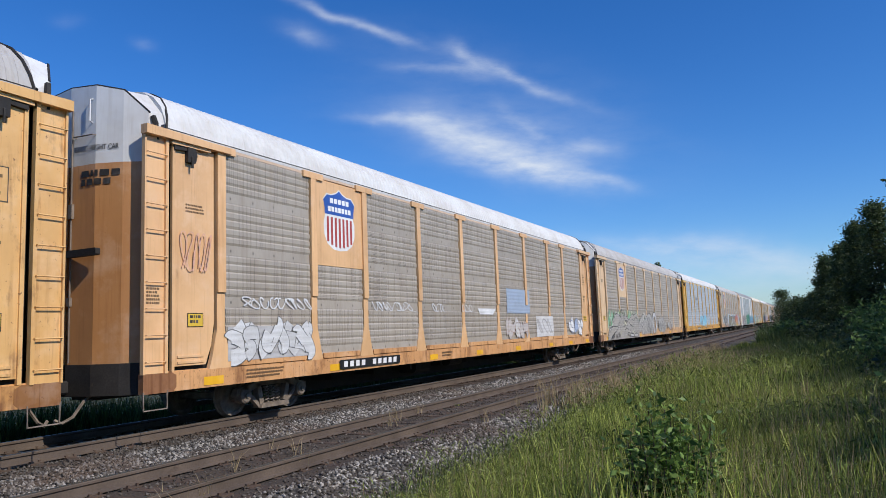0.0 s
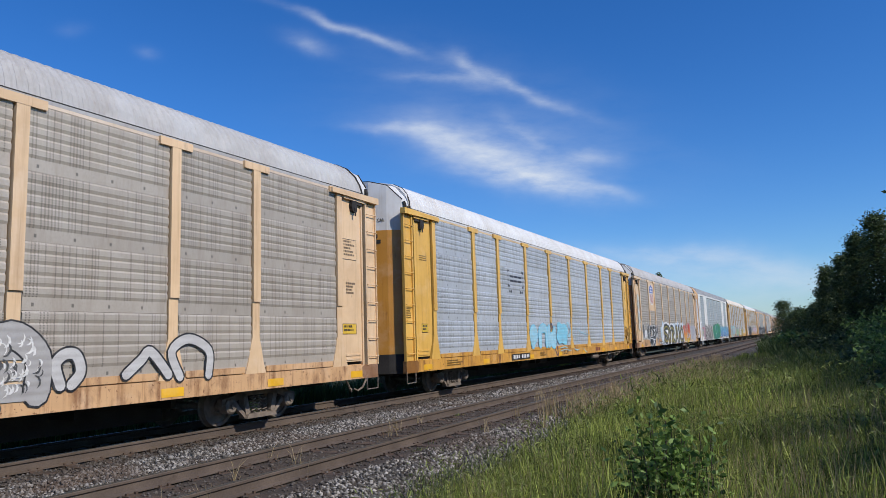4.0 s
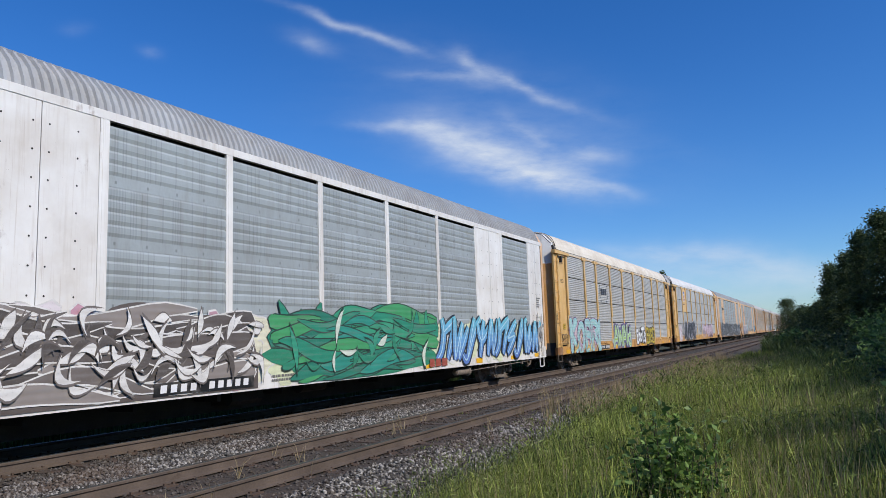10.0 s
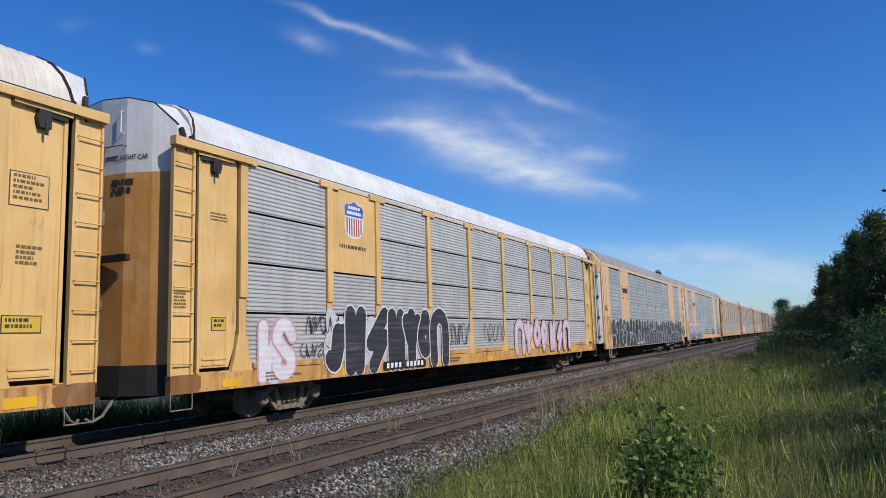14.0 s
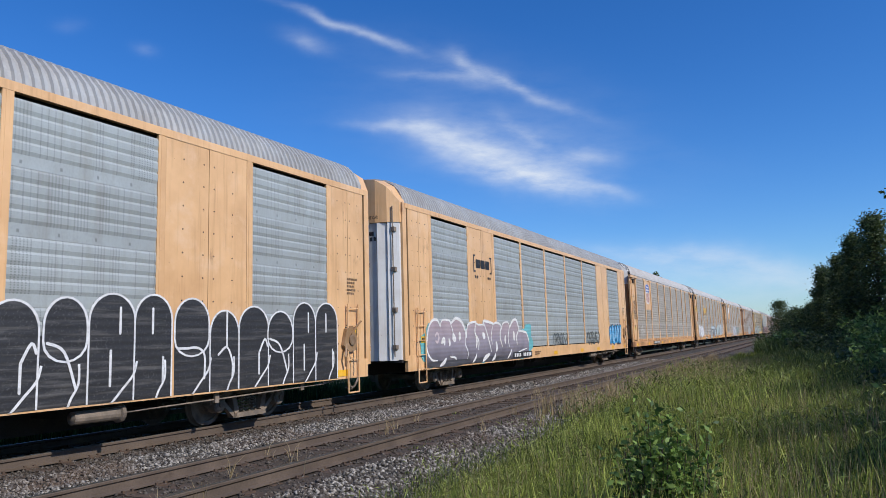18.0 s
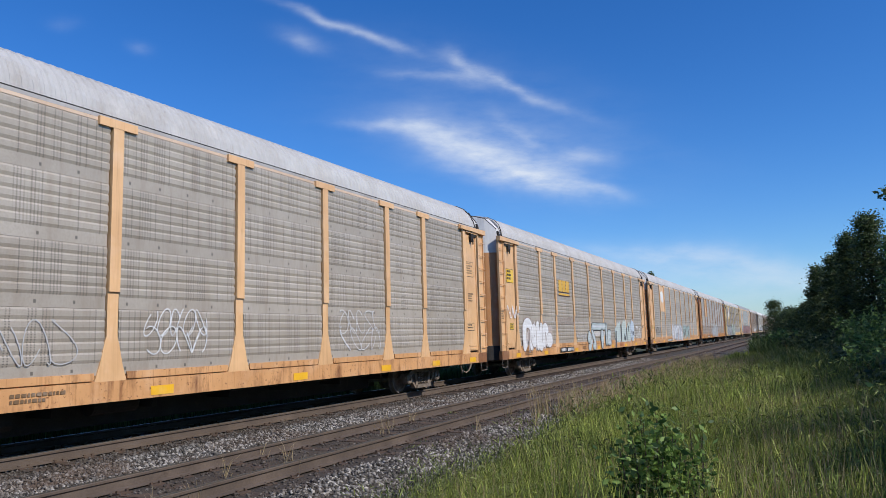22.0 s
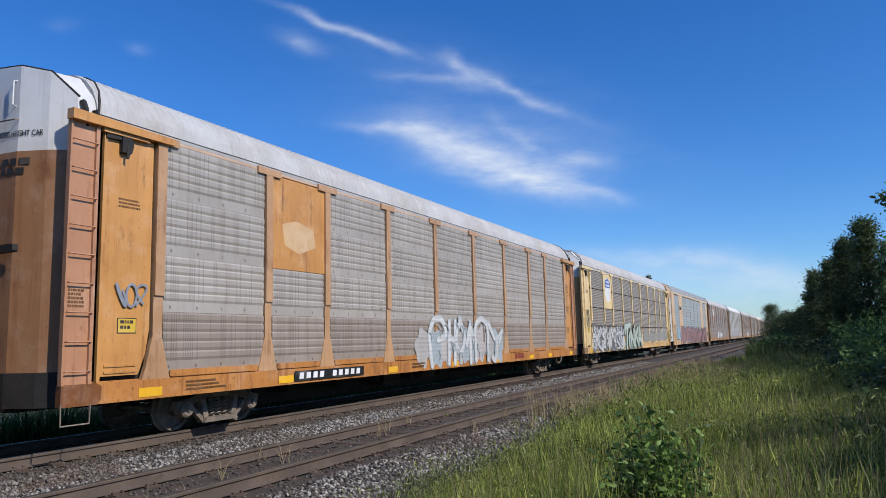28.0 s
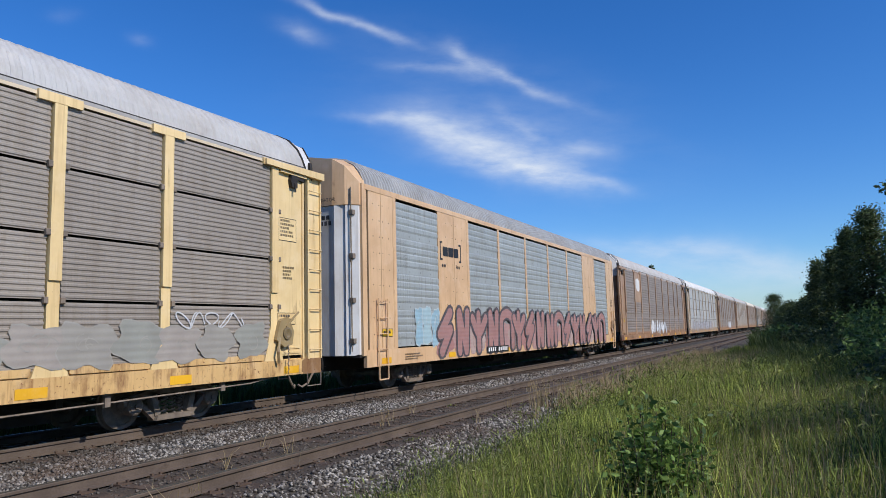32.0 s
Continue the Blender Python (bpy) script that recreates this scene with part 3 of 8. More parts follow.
def roof_shape(y0, y1, pitch, depth):
    """A bowed roof whose sheet is ribbed crossways."""
    ring = ROOF_RING + [(-x, z) for x, z in reversed(ROOF_RING[:-1])]
    n = len(ring)
    stations, y = [(y0, 0.0)], y0 + 0.05
    while y + pitch < y1:
        stations += [(y, 0.0), (y + pitch * 0.14, depth), (y + pitch * 0.46, depth), (y + pitch * 0.60, 0.0)]
        y += pitch
    stations.append((y1, 0.0))
    s = Shape()
    v = []
    for y, d in stations:
        for x, z in ring:
            k = math.hypot(x, z - 4.4)
            v.append((x + d * x / k, y, z + d * (z - 4.4) / k))
    f = [(a * n + i, a * n + i + 1, (a + 1) * n + i + 1, (a + 1) * n + i) for a in range(len(stations) - 1) for i in range(n - 1)]
    s.add(v, f)
    s.add([(x, y0 + 0.01, z) for x, z in ring], [tuple(range(n))])
    s.add([(x, y1 - 0.01, z) for x, z in ring], [tuple(range(n))])
    return s


def post_shape(z1=5.14):
    """An upright with a flared foot and a cross head."""
    s = Shape()
    s.slab([(-0.10, 1.72), (0.10, 1.72), (0.10, z1 - 0.08), (-0.10, z1 - 0.08)], -0.08, 0.0)
    s.slab([(-0.29, 1.03), (0.29, 1.03), (0.215, 1.25), (0.135, 1.60), (0.10, 1.72), (-0.10, 1.72), (-0.135, 1.60), (-0.215, 1.25)], -0.08, 0.0)
    s.slab([(-0.10, 2.42), (0.10, 2.42), (0.10, z1 - 0.08), (-0.10, z1 - 0.08)], 0.0, 0.035)
    s.slab([(-0.36, z1 - 0.08), (0.36, z1 - 0.08), (0.36, z1 + 0.06), (-0.36, z1 + 0.06)], -0.08, 0.040)
    return s


def end_door_shape(z0, z1, out=0.0):
    """Half-round car end in flat facets, its leaves parted in the middle."""
    plan = ((1.47, 0.42), (1.42, 0.20), (1.06, -0.02), (0.60, -0.20), (0.03, -0.25), (0.02, -0.18))
    ring = [(x, y - out) for x, y in plan] + [(-x, y - out) for x, y in reversed(plan)]
    n = len(ring)
    s = Shape()
    v = [(x, y, z0) for x, y in ring] + [(x, y, z1) for x, y in ring]
    s.add(v, [(i, i + 1, i + 1 + n, i + n) for i in range(n - 1)] + [tuple(range(n)), tuple(range(n, 2 * n))])
    return s


def end_cap_shape():
    """The pale top of the end, drawn in towards the bowed roof."""
    plan = ((1.47, 0.42, 5.30), (1.42, 0.20, 5.48), (1.06, -0.02, 5.88), (0.60, -0.20, 6.00), (0.0, -0.25, 6.04))
    ring = list(plan) + [(-x, y, z) for x, y, z in reversed(plan[:-1])]
    n = len(ring)
    s = Shape()
    v = [(x, y, 4.62) for x, y, z in ring] + [(x, y, z) for x, y, z in ring] + [(x * 0.98, 0.55, z + 0.06) for x, y, z in ring]
    f = [(i, i + 1, i + 1 + n, i + n) for i in range(n - 1)] + [(n + i, n + i + 1, n + i + 1 + n, n + i + n) for i in range(n - 1)]
    f.append(tuple(range(n)))
    s.add(v, f)
    for x in (0.52, -0.52):
        s.tube([(x, -0.20, 5.35), (x, -0.26, 5.37), (x, -0.26, 5.75), (x, -0.20, 5.77)], 0.014, 5)
    return s


def wheelset_shape():
    s = Shape()
    for side in (-1, 1):
        x = side * 0.717
        prof = ((-0.035, 0.12), (-0.05, 0.14), (-0.02, 0.2), (-0.02, 0.34), (-0.062, 0.35), (-0.062, 0.42), (0.045, 0.425), (0.06, 0.45), (0.078, 0.45), (0.078, 0.36),
                (0.02, 0.34), (0.02, 0.2), (0.07, 0.13), (0.07, 0.08))
        s.lathe([(x - side * a, r * 0.93) for a, r in prof], 28)
    s.lathe([(-1.0, 0.075), (1.0, 0.075)], 12)
    return s


def side_frame_shape():
    """The cast truck side: arched over the boxes, open windows, spring seat."""
    s = Shape()
    s.slab([(-1.08, 0.42), (-1.08, 0.56), (-0.80, 0.60), (-0.42, 0.72), (0.42, 0.72), (0.80, 0.60), (1.08, 0.56), (1.08, 0.42), (0.80, 0.46), (0.44, 0.58), (-0.44, 0.58), (-0.80, 0.46)], -0.07, 0.07)
    for q in (-1, 1):
        s.slab([(q * 0.52, 0.62), (q * 0.40, 0.62), (q * 0.30, 0.24), (q * 0.42, 0.20)], -0.07, 0.07)
        s.slab([(q * 0.84, 0.50), (q * 0.72, 0.50), (q * 0.36, 0.18), (q * 0.42, 0.13)], -0.05, 0.05)
        s.lathe([(-0.09, 0.155), (0.10, 0.155), (0.13, 0.12)], 14, centre=(0, q * 0.865, 0.42))
        s.lathe([(0.10, 0.05), (0.16, 0.05)], 8, centre=(0, q * 0.865, 0.42))
    s.slab([(-0.44, 0.13), (0.44, 0.13), (0.40, 0.22), (-0.40, 0.22)], -0.12, 0.12)
    return s


def spring_shape():
    s = Shape()
    pts = [(0.05 * math.cos(a * 0.9), 0.062 * math.sin(a * 0.9), 0.22 + 0.0095 * a) for a in range(36)]
    return s.tube(pts, 0.016, 5)


def text_shape(body, size, x, y0, z0, grow=0.0, width=None):
    """Letters from the built-in font as a thin raised sheet on the near side; y runs away from the reader's left."""
    cu = bpy.data.curves.new("letters", "FONT")
    cu.body, cu.size, cu.offset, cu.resolution_u = body, size, grow, 3
    ob = bpy.data.objects.new("letters", cu)
    me = ob.to_mesh()
    pts = [Vector(v.co) for v in me.vertices]
    faces = [tuple(p.vertices) for p in me.polygons]
    ob.to_mesh_clear()
    bpy.data.objects.remove(ob)
    bpy.data.curves.remove(cu)
    w = max(p.x for p in pts) if pts else 1
    k = width / w if width else 1.0
    s = Shape()
    s.add([(x, y0 + p.x * k, z0 + p.y) for p in pts], faces)
    return s


def bars_shape(x, y0, z0, rows, length, height, gap, seed=1):
    """Unreadable stencilling as short bars."""
    rnd = random.Random(seed)
    s = Shape()
    for i in range(rows):
        y, z = y0, z0 - i * (height + gap)
        end = y0 + length * rnd.uniform(0.6, 1.0)
        while y < end:
            w = rnd.uniform(0.4, 1.6) * height
            s.sheet([(y, z), (y + w, z), (y + w, z + height), (y, z + height)], x)
            y += w + height * 0.35
    return s


def bend(cu, cv, ru, rv, a, b, n=12):
    return [(cu + ru * math.cos(math.radians(a + (b - a) * q / (n - 1))), cv + rv * math.sin(math.radians(a + (b - a) * q / (n - 1)))) for q in range(n)]


# letter forms: strokes as digit pairs on a ten-by-ten field; a dash marks a straight stroke
GLYPHS = {
    "S": "97 69 29 07 16 54 83 81 60 20 01", "O": "49 17 03 30 60 93 87 59 39", "R": "-10 19|19 59 87 66 25|-45 90", "A": "-00 49|-49 90|-23 73",
    "K": "-10 19|-98 24|-45 90", "C": "97 69 29 06 03 20 60 92", "B": "-10 19|19 69 87 65 25|25 75 93 80 10", "E": "-99 09|-09 00|-05 75|-00 90",
    "M": "-00 19|-19 54|-54 89|-89 90", "N": "-10 09|-09 90|-90 99", "D": "-00 09|09 59 97 92 60 00", "T": "-08 98|-49 40", "I": "-49 40",
    "H": "-19 10|-89 80|-15 85", "W": "-09 20|-20 47|-47 70|-70 99", "P": "-10 19|19 69 87 65 25", "V": "-09 40|-40 99", "U": "09 03 30 60 93 99",
    "Z": "-09 99|-99 00|-00 90", "L": "-19 10|-10 90", "hook": "-19 10|98 75 44 42 60 90 95", "arch": "00 07 39 69 97 90", "loop": "20 06 39 66 43 15",
    "fang": "-09 30|-30 58|-58 50|-50 97", "horn": "09 26 22 00|-26 89|-60 89", "wave": "09 27 45 65 97", "claw": "99 66 30 01|-59 30", "prong": "-20 29|-29 60|-60 79", "fork": "-49 40|08 44 98", "bolt": "-79 14|-14 75|-75 20", "knot": "59 15 42 85 49",
}


def flow(p, n=5, ring=False):
    """A smooth line through a few points."""
    out = []
    m = len(p)
    for i in range(m if ring else m - 1):
        q = [p[k % m] for k in (i - 1, i, i + 1, i + 2)] if ring else [p[max(i - 1, 0)], p[i], p[i + 1], p[min(i + 2, m - 1)]]
        for k in range(n):
            t = k / n
            out.append(tuple(0.5 * (2 * b + (c - a) * t + (2 * a - 5 * b + 4 * c - d) * t * t + (3 * b - a - 3 * c + d) * t ** 3) for a, b, c, d in zip(*q)))
    return out if ring else out + [p[-1]]


def strokes_of(text):
    """Smoothed centre lines of a form, on the unit field."""
    out = []
    for run in GLYPHS.get(text, text).split("|"):
        p = [(int(q[0]) / 9, int(q[1]) / 9) for q in run.lstrip("-").split()]
        out.append([(b[0] + (c[0] - b[0]) * k / 5, b[1] + (c[1] - b[1]) * k / 5) for b, c in zip(p, p[1:]) for k in range(5)] + [p[-1]] if run[0] == "-" else flow(p))
    return out


class Spray:
    """Painted shapes on a car's side, layer over layer."""

    def __init__(self, car, x):
        self.car, self.x = car, x

    def lay(self, name, shape, colour):
        """A layer in one colour, or in a fading paint."""
        shape.v = [(x, y, max(z, 0.716)) for x, y, z in shape.v]
        flat = isinstance(colour, tuple)
        ob = part(name, shape, M_SPRAY if flat else colour, self.car, "", colour if flat else None)
        ob["kind"] = "stuff"
        return ob

    def brush(self, shape, pts, w, x, taper=0.0):
        """A line of width w with round ends, or drawn out to points."""
        n = len(pts)
        v = []
        for i, (y, z) in enumerate(pts):
            a, b = pts[max(i - 1, 0)], pts[min(i + 1, n - 1)]
            dy, dz = b[0] - a[0], b[1] - a[1]
            k = math.hypot(dy, dz) or 1
            u = i / (n - 1)
            q = w * (1 - taper * abs(2 * u - 1) ** 2.2)
            h = x + 0.00006 * i
            v += [(h, y - dz / k * q, z + dy / k * q), (h, y + dz / k * q, z - dy / k * q)]
        shape.add(v, [(2 * i, 2 * i + 1, 2 * i + 3, 2 * i + 2) for i in range(n - 1)])
        if taper < 0.3 and w > 0.02:
            for m, p in enumerate((pts[0], pts[-1])):
                shape.sheet([(p[0] + w * math.cos(q * 0.698), p[1] + w * math.sin(q * 0.698)) for q in range(9)], x - 0.0002 - 0.0001 * m)

    def letter(self, forms, layers, weight, stack=True, taper=0.0, lean=0.0):
        """Painted forms (name or strokes, y0, y1, z0, z1), each layer (grow, paint) over the last, letter over letter."""
        step = 0.002 * len(layers) if stack else 0.0
        for n, (grow, paint) in enumerate(layers):
            s = Shape()
            for i, (text, y0, y1, z0, z1) in enumerate(forms):
                w = min(weight, 0.36 * (y1 - y0))
                for j, line in enumerate(strokes_of(text)):
                    pts = [(y0 + w + u * (y1 - y0 - 2 * w) + lean * (v - 0.5) * (z1 - z0), z0 + w + v * (z1 - z0 - 2 * w)) for u, v in line]
                    self.brush(s, pts, max(0.012, w + grow), self.x + step * i + 0.002 * n + 0.0003 * j, taper)
            self.lay("painted_lettering", s, paint)

    def row(self, body, y0, y1, z0, z1, seed, drop=0.05, lap=0.06):
        """Forms set side by side in uneven boxes; body is a list of names or a word."""
        rnd = random.Random(seed)
        step, h = (y1 - y0) / len(body), z1 - z0
        return [(t, y0 + (i - lap) * step, y0 + (i + 1 + lap) * step, z0 + rnd.uniform(0, drop) * h, z1 - rnd.uniform(0, drop * 1.6) * h) for i, t in enumerate(body)]

    def lines(self, runs, colour, w, taper=0.8, edge=None, grow=0.02, lift=0.0):
        """Swelling brush lines through a few points each, with a paler edge if given."""
        for c, g, d in ((edge, grow, 0.0), (colour, 0.0, 0.0025)):
            if c:
                s = Shape()
                for i, r in enumerate(runs):
                    self.brush(s, flow(r, 6), w * (1.0, 0.75, 1.25)[i % 3] + g, self.x + lift + d + 0.0003 * (i % 7), taper)
                self.lay("painted_linework", s, c)

    def field(self, top, foot, colour, lift=0.0):
        """A filled field from a wavy top line down to a foot height."""
        s = Shape()
        pts = flow(top, 4)
        h = self.x + lift
        for a, b in zip(pts, pts[1:]):
            if b[0] > a[0] + 0.002:
                s.add([(h, a[0], foot), (h, b[0], foot), (h, b[0], max(b[1], foot + 0.01)), (h, a[0], max(a[1], foot + 0.01))], [(0, 1, 2, 3)])
        self.lay("painted_fill", s, colour)

    def hair(self, y0, y1, z0, z1, count, colour, seed, length=0.2, w=0.012, turn=0.5, lift=0.0):
        """Many short bent strokes inside an oval."""
        rnd = random.Random(seed)
        s = Shape()
        for i in range(count):
            a, r = rnd.uniform(0, 6.28), math.sqrt(rnd.random())
            cy, cz = (y0 + y1) / 2 + 0.5 * (y1 - y0) * r * math.cos(a), (z0 + z1) / 2 + 0.5 * (z1 - z0) * r * math.sin(a)
            d, k = turn + rnd.uniform(-0.5, 0.5), rnd.uniform(0.4, 1.0) * length
            self.brush(s, [(cy + k * (q - 2) / 2 * math.cos(d + 0.3 * q), cz + k * (q - 2) / 2 * math.sin(d + 0.3 * q)) for q in range(5)], w * rnd.uniform(0.6, 1.5), self.x + lift + 0.0002 * (i % 20), 0.9)
        self.lay("painted_linework", s, colour)

    def ribbons(self, y0, y1, z0, z1, fills, line, count, seed, w=0.10, upright=False, edge=0.03):
        """Flowing pointed ribbons over each other."""
        rnd = random.Random(seed)
        under, tops = Shape(), [Shape() for _ in fills]
        for i in range(count):
            ph, amp, ww = rnd.uniform(0, 6.28), rnd.uniform(0.05, 0.16), w * rnd.uniform(0.6, 1.5)
            if upright:
                c, sl = y0 + (i + 0.5) * (y1 - y0) / count, rnd.choice((-1, 1)) * rnd.uniform(0.1, 0.45)
                top, foot = z1 - rnd.uniform(0, 0.25), z0 + rnd.uniform(-0.05, 0.2)
                pts = [(c + sl * (q / 8 - 0.5) * (top - foot) + amp * math.sin(ph + q * 0.6), foot + (top - foot) * q / 8) for q in range(9)]
            else:
                c, m, ln = rnd.uniform(y0, y1), rnd.uniform(z0 + 0.1, z1 - 0.1), rnd.uniform(0.9, 1.9)
                sl = rnd.uniform(-0.25, 0.3)
                pts = [(min(y1, max(y0, c + ln * (q / 10 - 0.5) * 2)), min(z1, max(z0, m + sl * (q / 10 - 0.5) + amp * math.sin(ph + q * 0.55)))) for q in range(11)]
            h = self.x + 0.0009 * (i % 16)
            self.brush(under, pts, ww + edge, h, 0.8)
            self.brush(tops[i % len(fills)], pts, ww, h + 0.0004, 0.92)
        self.lay("painted_outline", under, line)
        for sh, c in zip(tops, fills):
            self.lay("painted_fill", sh, c)

    def blob_ring(self, rnd, cy, cz, ry, rz, lobes=3, bite=0.22, n=26):
        a0, p1, p2 = rnd.uniform(0, 6), rnd.uniform(0, 6), rnd.uniform(0, 6)
        out = []
        for i in range(n):
            a = 2 * math.pi * i / n
            k = 1 + bite * math.sin(lobes * a + p1) * 0.6 + bite * 0.5 * math.sin((lobes + 2) * a + p2)
            ca, sa = math.cos(a), math.sin(a)
            # squarish, like bubble letters
            q = (abs(ca) ** 3 + abs(sa) ** 3) ** (1 / 3)
            out.append((cy + ry * k * ca / q, cz + rz * k * sa / q))
        return out

    def stroke(self, shape, pts, w, x):
        """A brushed line of even width."""
        v = []
        for i, (y, z) in enumerate(pts):
            a, b = pts[max(i - 1, 0)], pts[min(i + 1, len(pts) - 1)]
            dy, dz = b[0] - a[0], b[1] - a[1]
            k = math.hypot(dy, dz) or 1
            h = x + 0.00018 * i
            v += [(h, y - dz / k * w, z + dy / k * w), (h, y + dz / k * w, z - dy / k * w)]
        shape.add(v, [(2 * i, 2 * i + 1, 2 * i + 3, 2 * i + 2) for i in range(len(pts) - 1)])

    def piece(self, y0, y1, z0, z1, fills, line, count, seed, edge=0.05, lobes=3, back=None, inner=None, drop=0.0):
        """A run of bubble forms with outlines and inner strokes."""
        rnd = random.Random(seed)
        step = (y1 - y0) / count
        if back:
            s = Shape()
            for i in range(count):
                c = y0 + (i + 0.5) * step
                s.sheet(self.blob_ring(rnd, c, (z0 + z1) / 2, step * 0.80, (z1 - z0) * 0.56, 4, 0.3), self.x - 0.003 + i * 0.0002)
            self.lay("painted_halo", s, back)
        outline, inside, strokes = Shape(), [Shape() for _ in fills], Shape()
        for i in range(count):
            c = y0 + (i + 0.5) * step + rnd.uniform(-0.1, 0.1) * step
            m = (z0 + z1) / 2 + rnd.uniform(-0.06, 0.06) * (z1 - z0)
            ry, rz = step * rnd.uniform(0.46, 0.58), (z1 - z0) * rnd.uniform(0.40, 0.49)
            st = rnd.getstate()
            outline.sheet(self.blob_ring(rnd, c, m, ry + edge, rz + edge, lobes), self.x + i * 0.0004)
            rnd.setstate(st)
            inside[i % len(fills)].sheet(self.blob_ring(rnd, c, m, ry, rz, lobes), self.x + 0.0002 + i * 0.0004)
            for k in range(rnd.randint(2, 4)):
                a, b = rnd.uniform(-0.6, 0.6), rnd.uniform(-0.5, 0.5)
                r, w0, w1 = rnd.uniform(0.15, 0.45), rnd.uniform(0, 6), rnd.uniform(1.2, 4.0)
                pts = [(c + ry * (a * 0.5 + r * math.cos(w0 + w1 * q / 8)), m + rz * (b * 0.6 + r * 1.3 * math.sin(w0 + w1 * q / 8))) for q in range(9)]
                self.stroke(strokes, pts, edge * rnd.uniform(0.35, 0.6), self.x + 0.004 + i * 0.0003)
        self.lay("painted_outline", outline, line)
        for s, c in zip(inside, fills):
            if s.v:
                self.lay("painted_fill", s, c)
        self.lay("painted_linework", strokes, inner or line)

    def forms(self, y0, y1, z0, z1, fills, line, count, seed, edge=0.045, weight=0.16, gloss=None):
        """Interlocked swelling strokes, edged and filled, that spell nothing."""
        rnd = random.Random(seed)
        h, step = z1 - z0, (y1 - y0) / count
        under, tops, shine = Shape(), [Shape() for _ in fills], Shape()
        for i in range(count):
            c = y0 + (i + 0.5) * step
            w = step * 0.5
            P = lambda u, v: (min(y1, max(y0, c + u * w)), z0 + weight * h * 0.6 + min(1, max(0, v)) * (h - weight * h * 1.2))
            runs = []
            for j in range(4):
                # a bent stroke: foot, elbow, head
                a = (rnd.uniform(-1.15, 1.15), rnd.uniform(-0.05, 0.25) if j < 3 else rnd.uniform(0.3, 0.6))
                b = (rnd.uniform(-1.1, 1.1), rnd.uniform(0.72, 1.05) if j < 2 else rnd.uniform(0.35, 0.75))
                m = ((a[0] + b[0]) / 2 + rnd.choice((-1, 1)) * rnd.uniform(0.6, 1.3), (a[1] + b[1]) / 2 + rnd.uniform(-0.35, 0.35))
                runs.append([P((1 - q) ** 2 * a[0] + 2 * q * (1 - q) * m[0] + q * q * b[0], (1 - q) ** 2 * a[1] + 2 * q * (1 - q) * m[1] + q * q * b[1]) for q in [k / 10 for k in range(11)]])
            for j, r in enumerate(runs):
                d = 0.0080 * (i % 3) + 0.0021 * j
                ww = weight * h * rnd.uniform(0.6, 0.95)
                self.stroke(under, r, ww + edge, self.x + d)
                self.stroke(tops[i % len(fills)], r, ww, self.x + d + 0.0012)
                if gloss and j < 2:
                    self.stroke(shine, [(y - ww * 0.4, z + ww * 0.3) for y, z in r[2:8]], ww * 0.14, self.x + d + 0.0024)
        self.lay("painted_outline", under, line)
        for s, c in zip(tops, fills):
            if s.v:
                self.lay("painted_fill", s, c)
        if gloss:
            self.lay("painted_highlight", shine, gloss)

    def tag(self, y0, y1, z0, z1, colour, count, seed, w=0.018):
        """A quick one-line scrawl."""
        rnd = random.Random(seed)
        s = Shape()
        step = (y1 - y0) / count
        for i in range(count):
            c, m = y0 + (i + 0.5) * step, (z0 + z1) / 2
            pts, a, b = [], rnd.uniform(0, 6), rnd.uniform(0, 6)
            f1, f2 = rnd.uniform(0.8, 1.8), rnd.uniform(0.8, 1.8)
            for q in range(22):
                u = q / 21 * 5
                pts.append((c + step * 0.5 * math.sin(f1 * u + a), m + (z1 - z0) * 0.46 * math.sin(f2 * u + b)))
            self.stroke(s, pts, w, self.x + i * 0.0003)
        self.lay("painted_scrawl", s, colour)

    def spikes(self, y0, y1, z0, z1, fills, line, count, seed, size=1.0):
        """Slanting pointed strokes thrown across each other."""
        rnd = random.Random(seed)
        under, tops = Shape(), [Shape() for _ in fills]
        for i in range(count):
            c = rnd.uniform(y0, y1)
            m = rnd.uniform(z0 + 0.2 * (z1 - z0), z1 - 0.2 * (z1 - z0))
            a, ln, wd = rnd.uniform(-1.2, 1.2) + 0.9 * (i % 2), size * rnd.uniform(0.35, 0.8), size * rnd.uniform(0.07, 0.17)
            bend = rnd.uniform(-0.25, 0.25)
            up, dn = [], []
            for q in range(8):
                u = q / 7 * 2 - 1
                w = wd * (1 - abs(u) ** 1.5) + 0.004
                py, pz = u * ln, bend * (1 - u * u)
                for lst, sg in ((up, 1), (dn, -1)):
                    yy, zz = py, pz + sg * w
                    lst.append((min(y1 + 0.1, max(y0 - 0.1, c + yy * math.cos(a) - zz * math.sin(a))), min(z1, max(z0, m + yy * math.sin(a) + zz * math.cos(a)))))
            ring = up + dn[::-1]
            mid = (sum(p[0] for p in ring) / len(ring), sum(p[1] for p in ring) / len(ring))
            big = [(mid[0] + (p[0] - mid[0]) * 1.08 + 0.0, mid[1] + (p[1] - mid[1]) * 1.25) for p in ring]
            under.sheet(big, self.x + 0.0003 * i)
            tops[i % len(fills)].sheet(ring, self.x + 0.0003 * i + 0.00015)
        self.lay("painted_outline", under, line)
        for s, c in zip(tops, fills):
            self.lay("painted_fill", s, c)


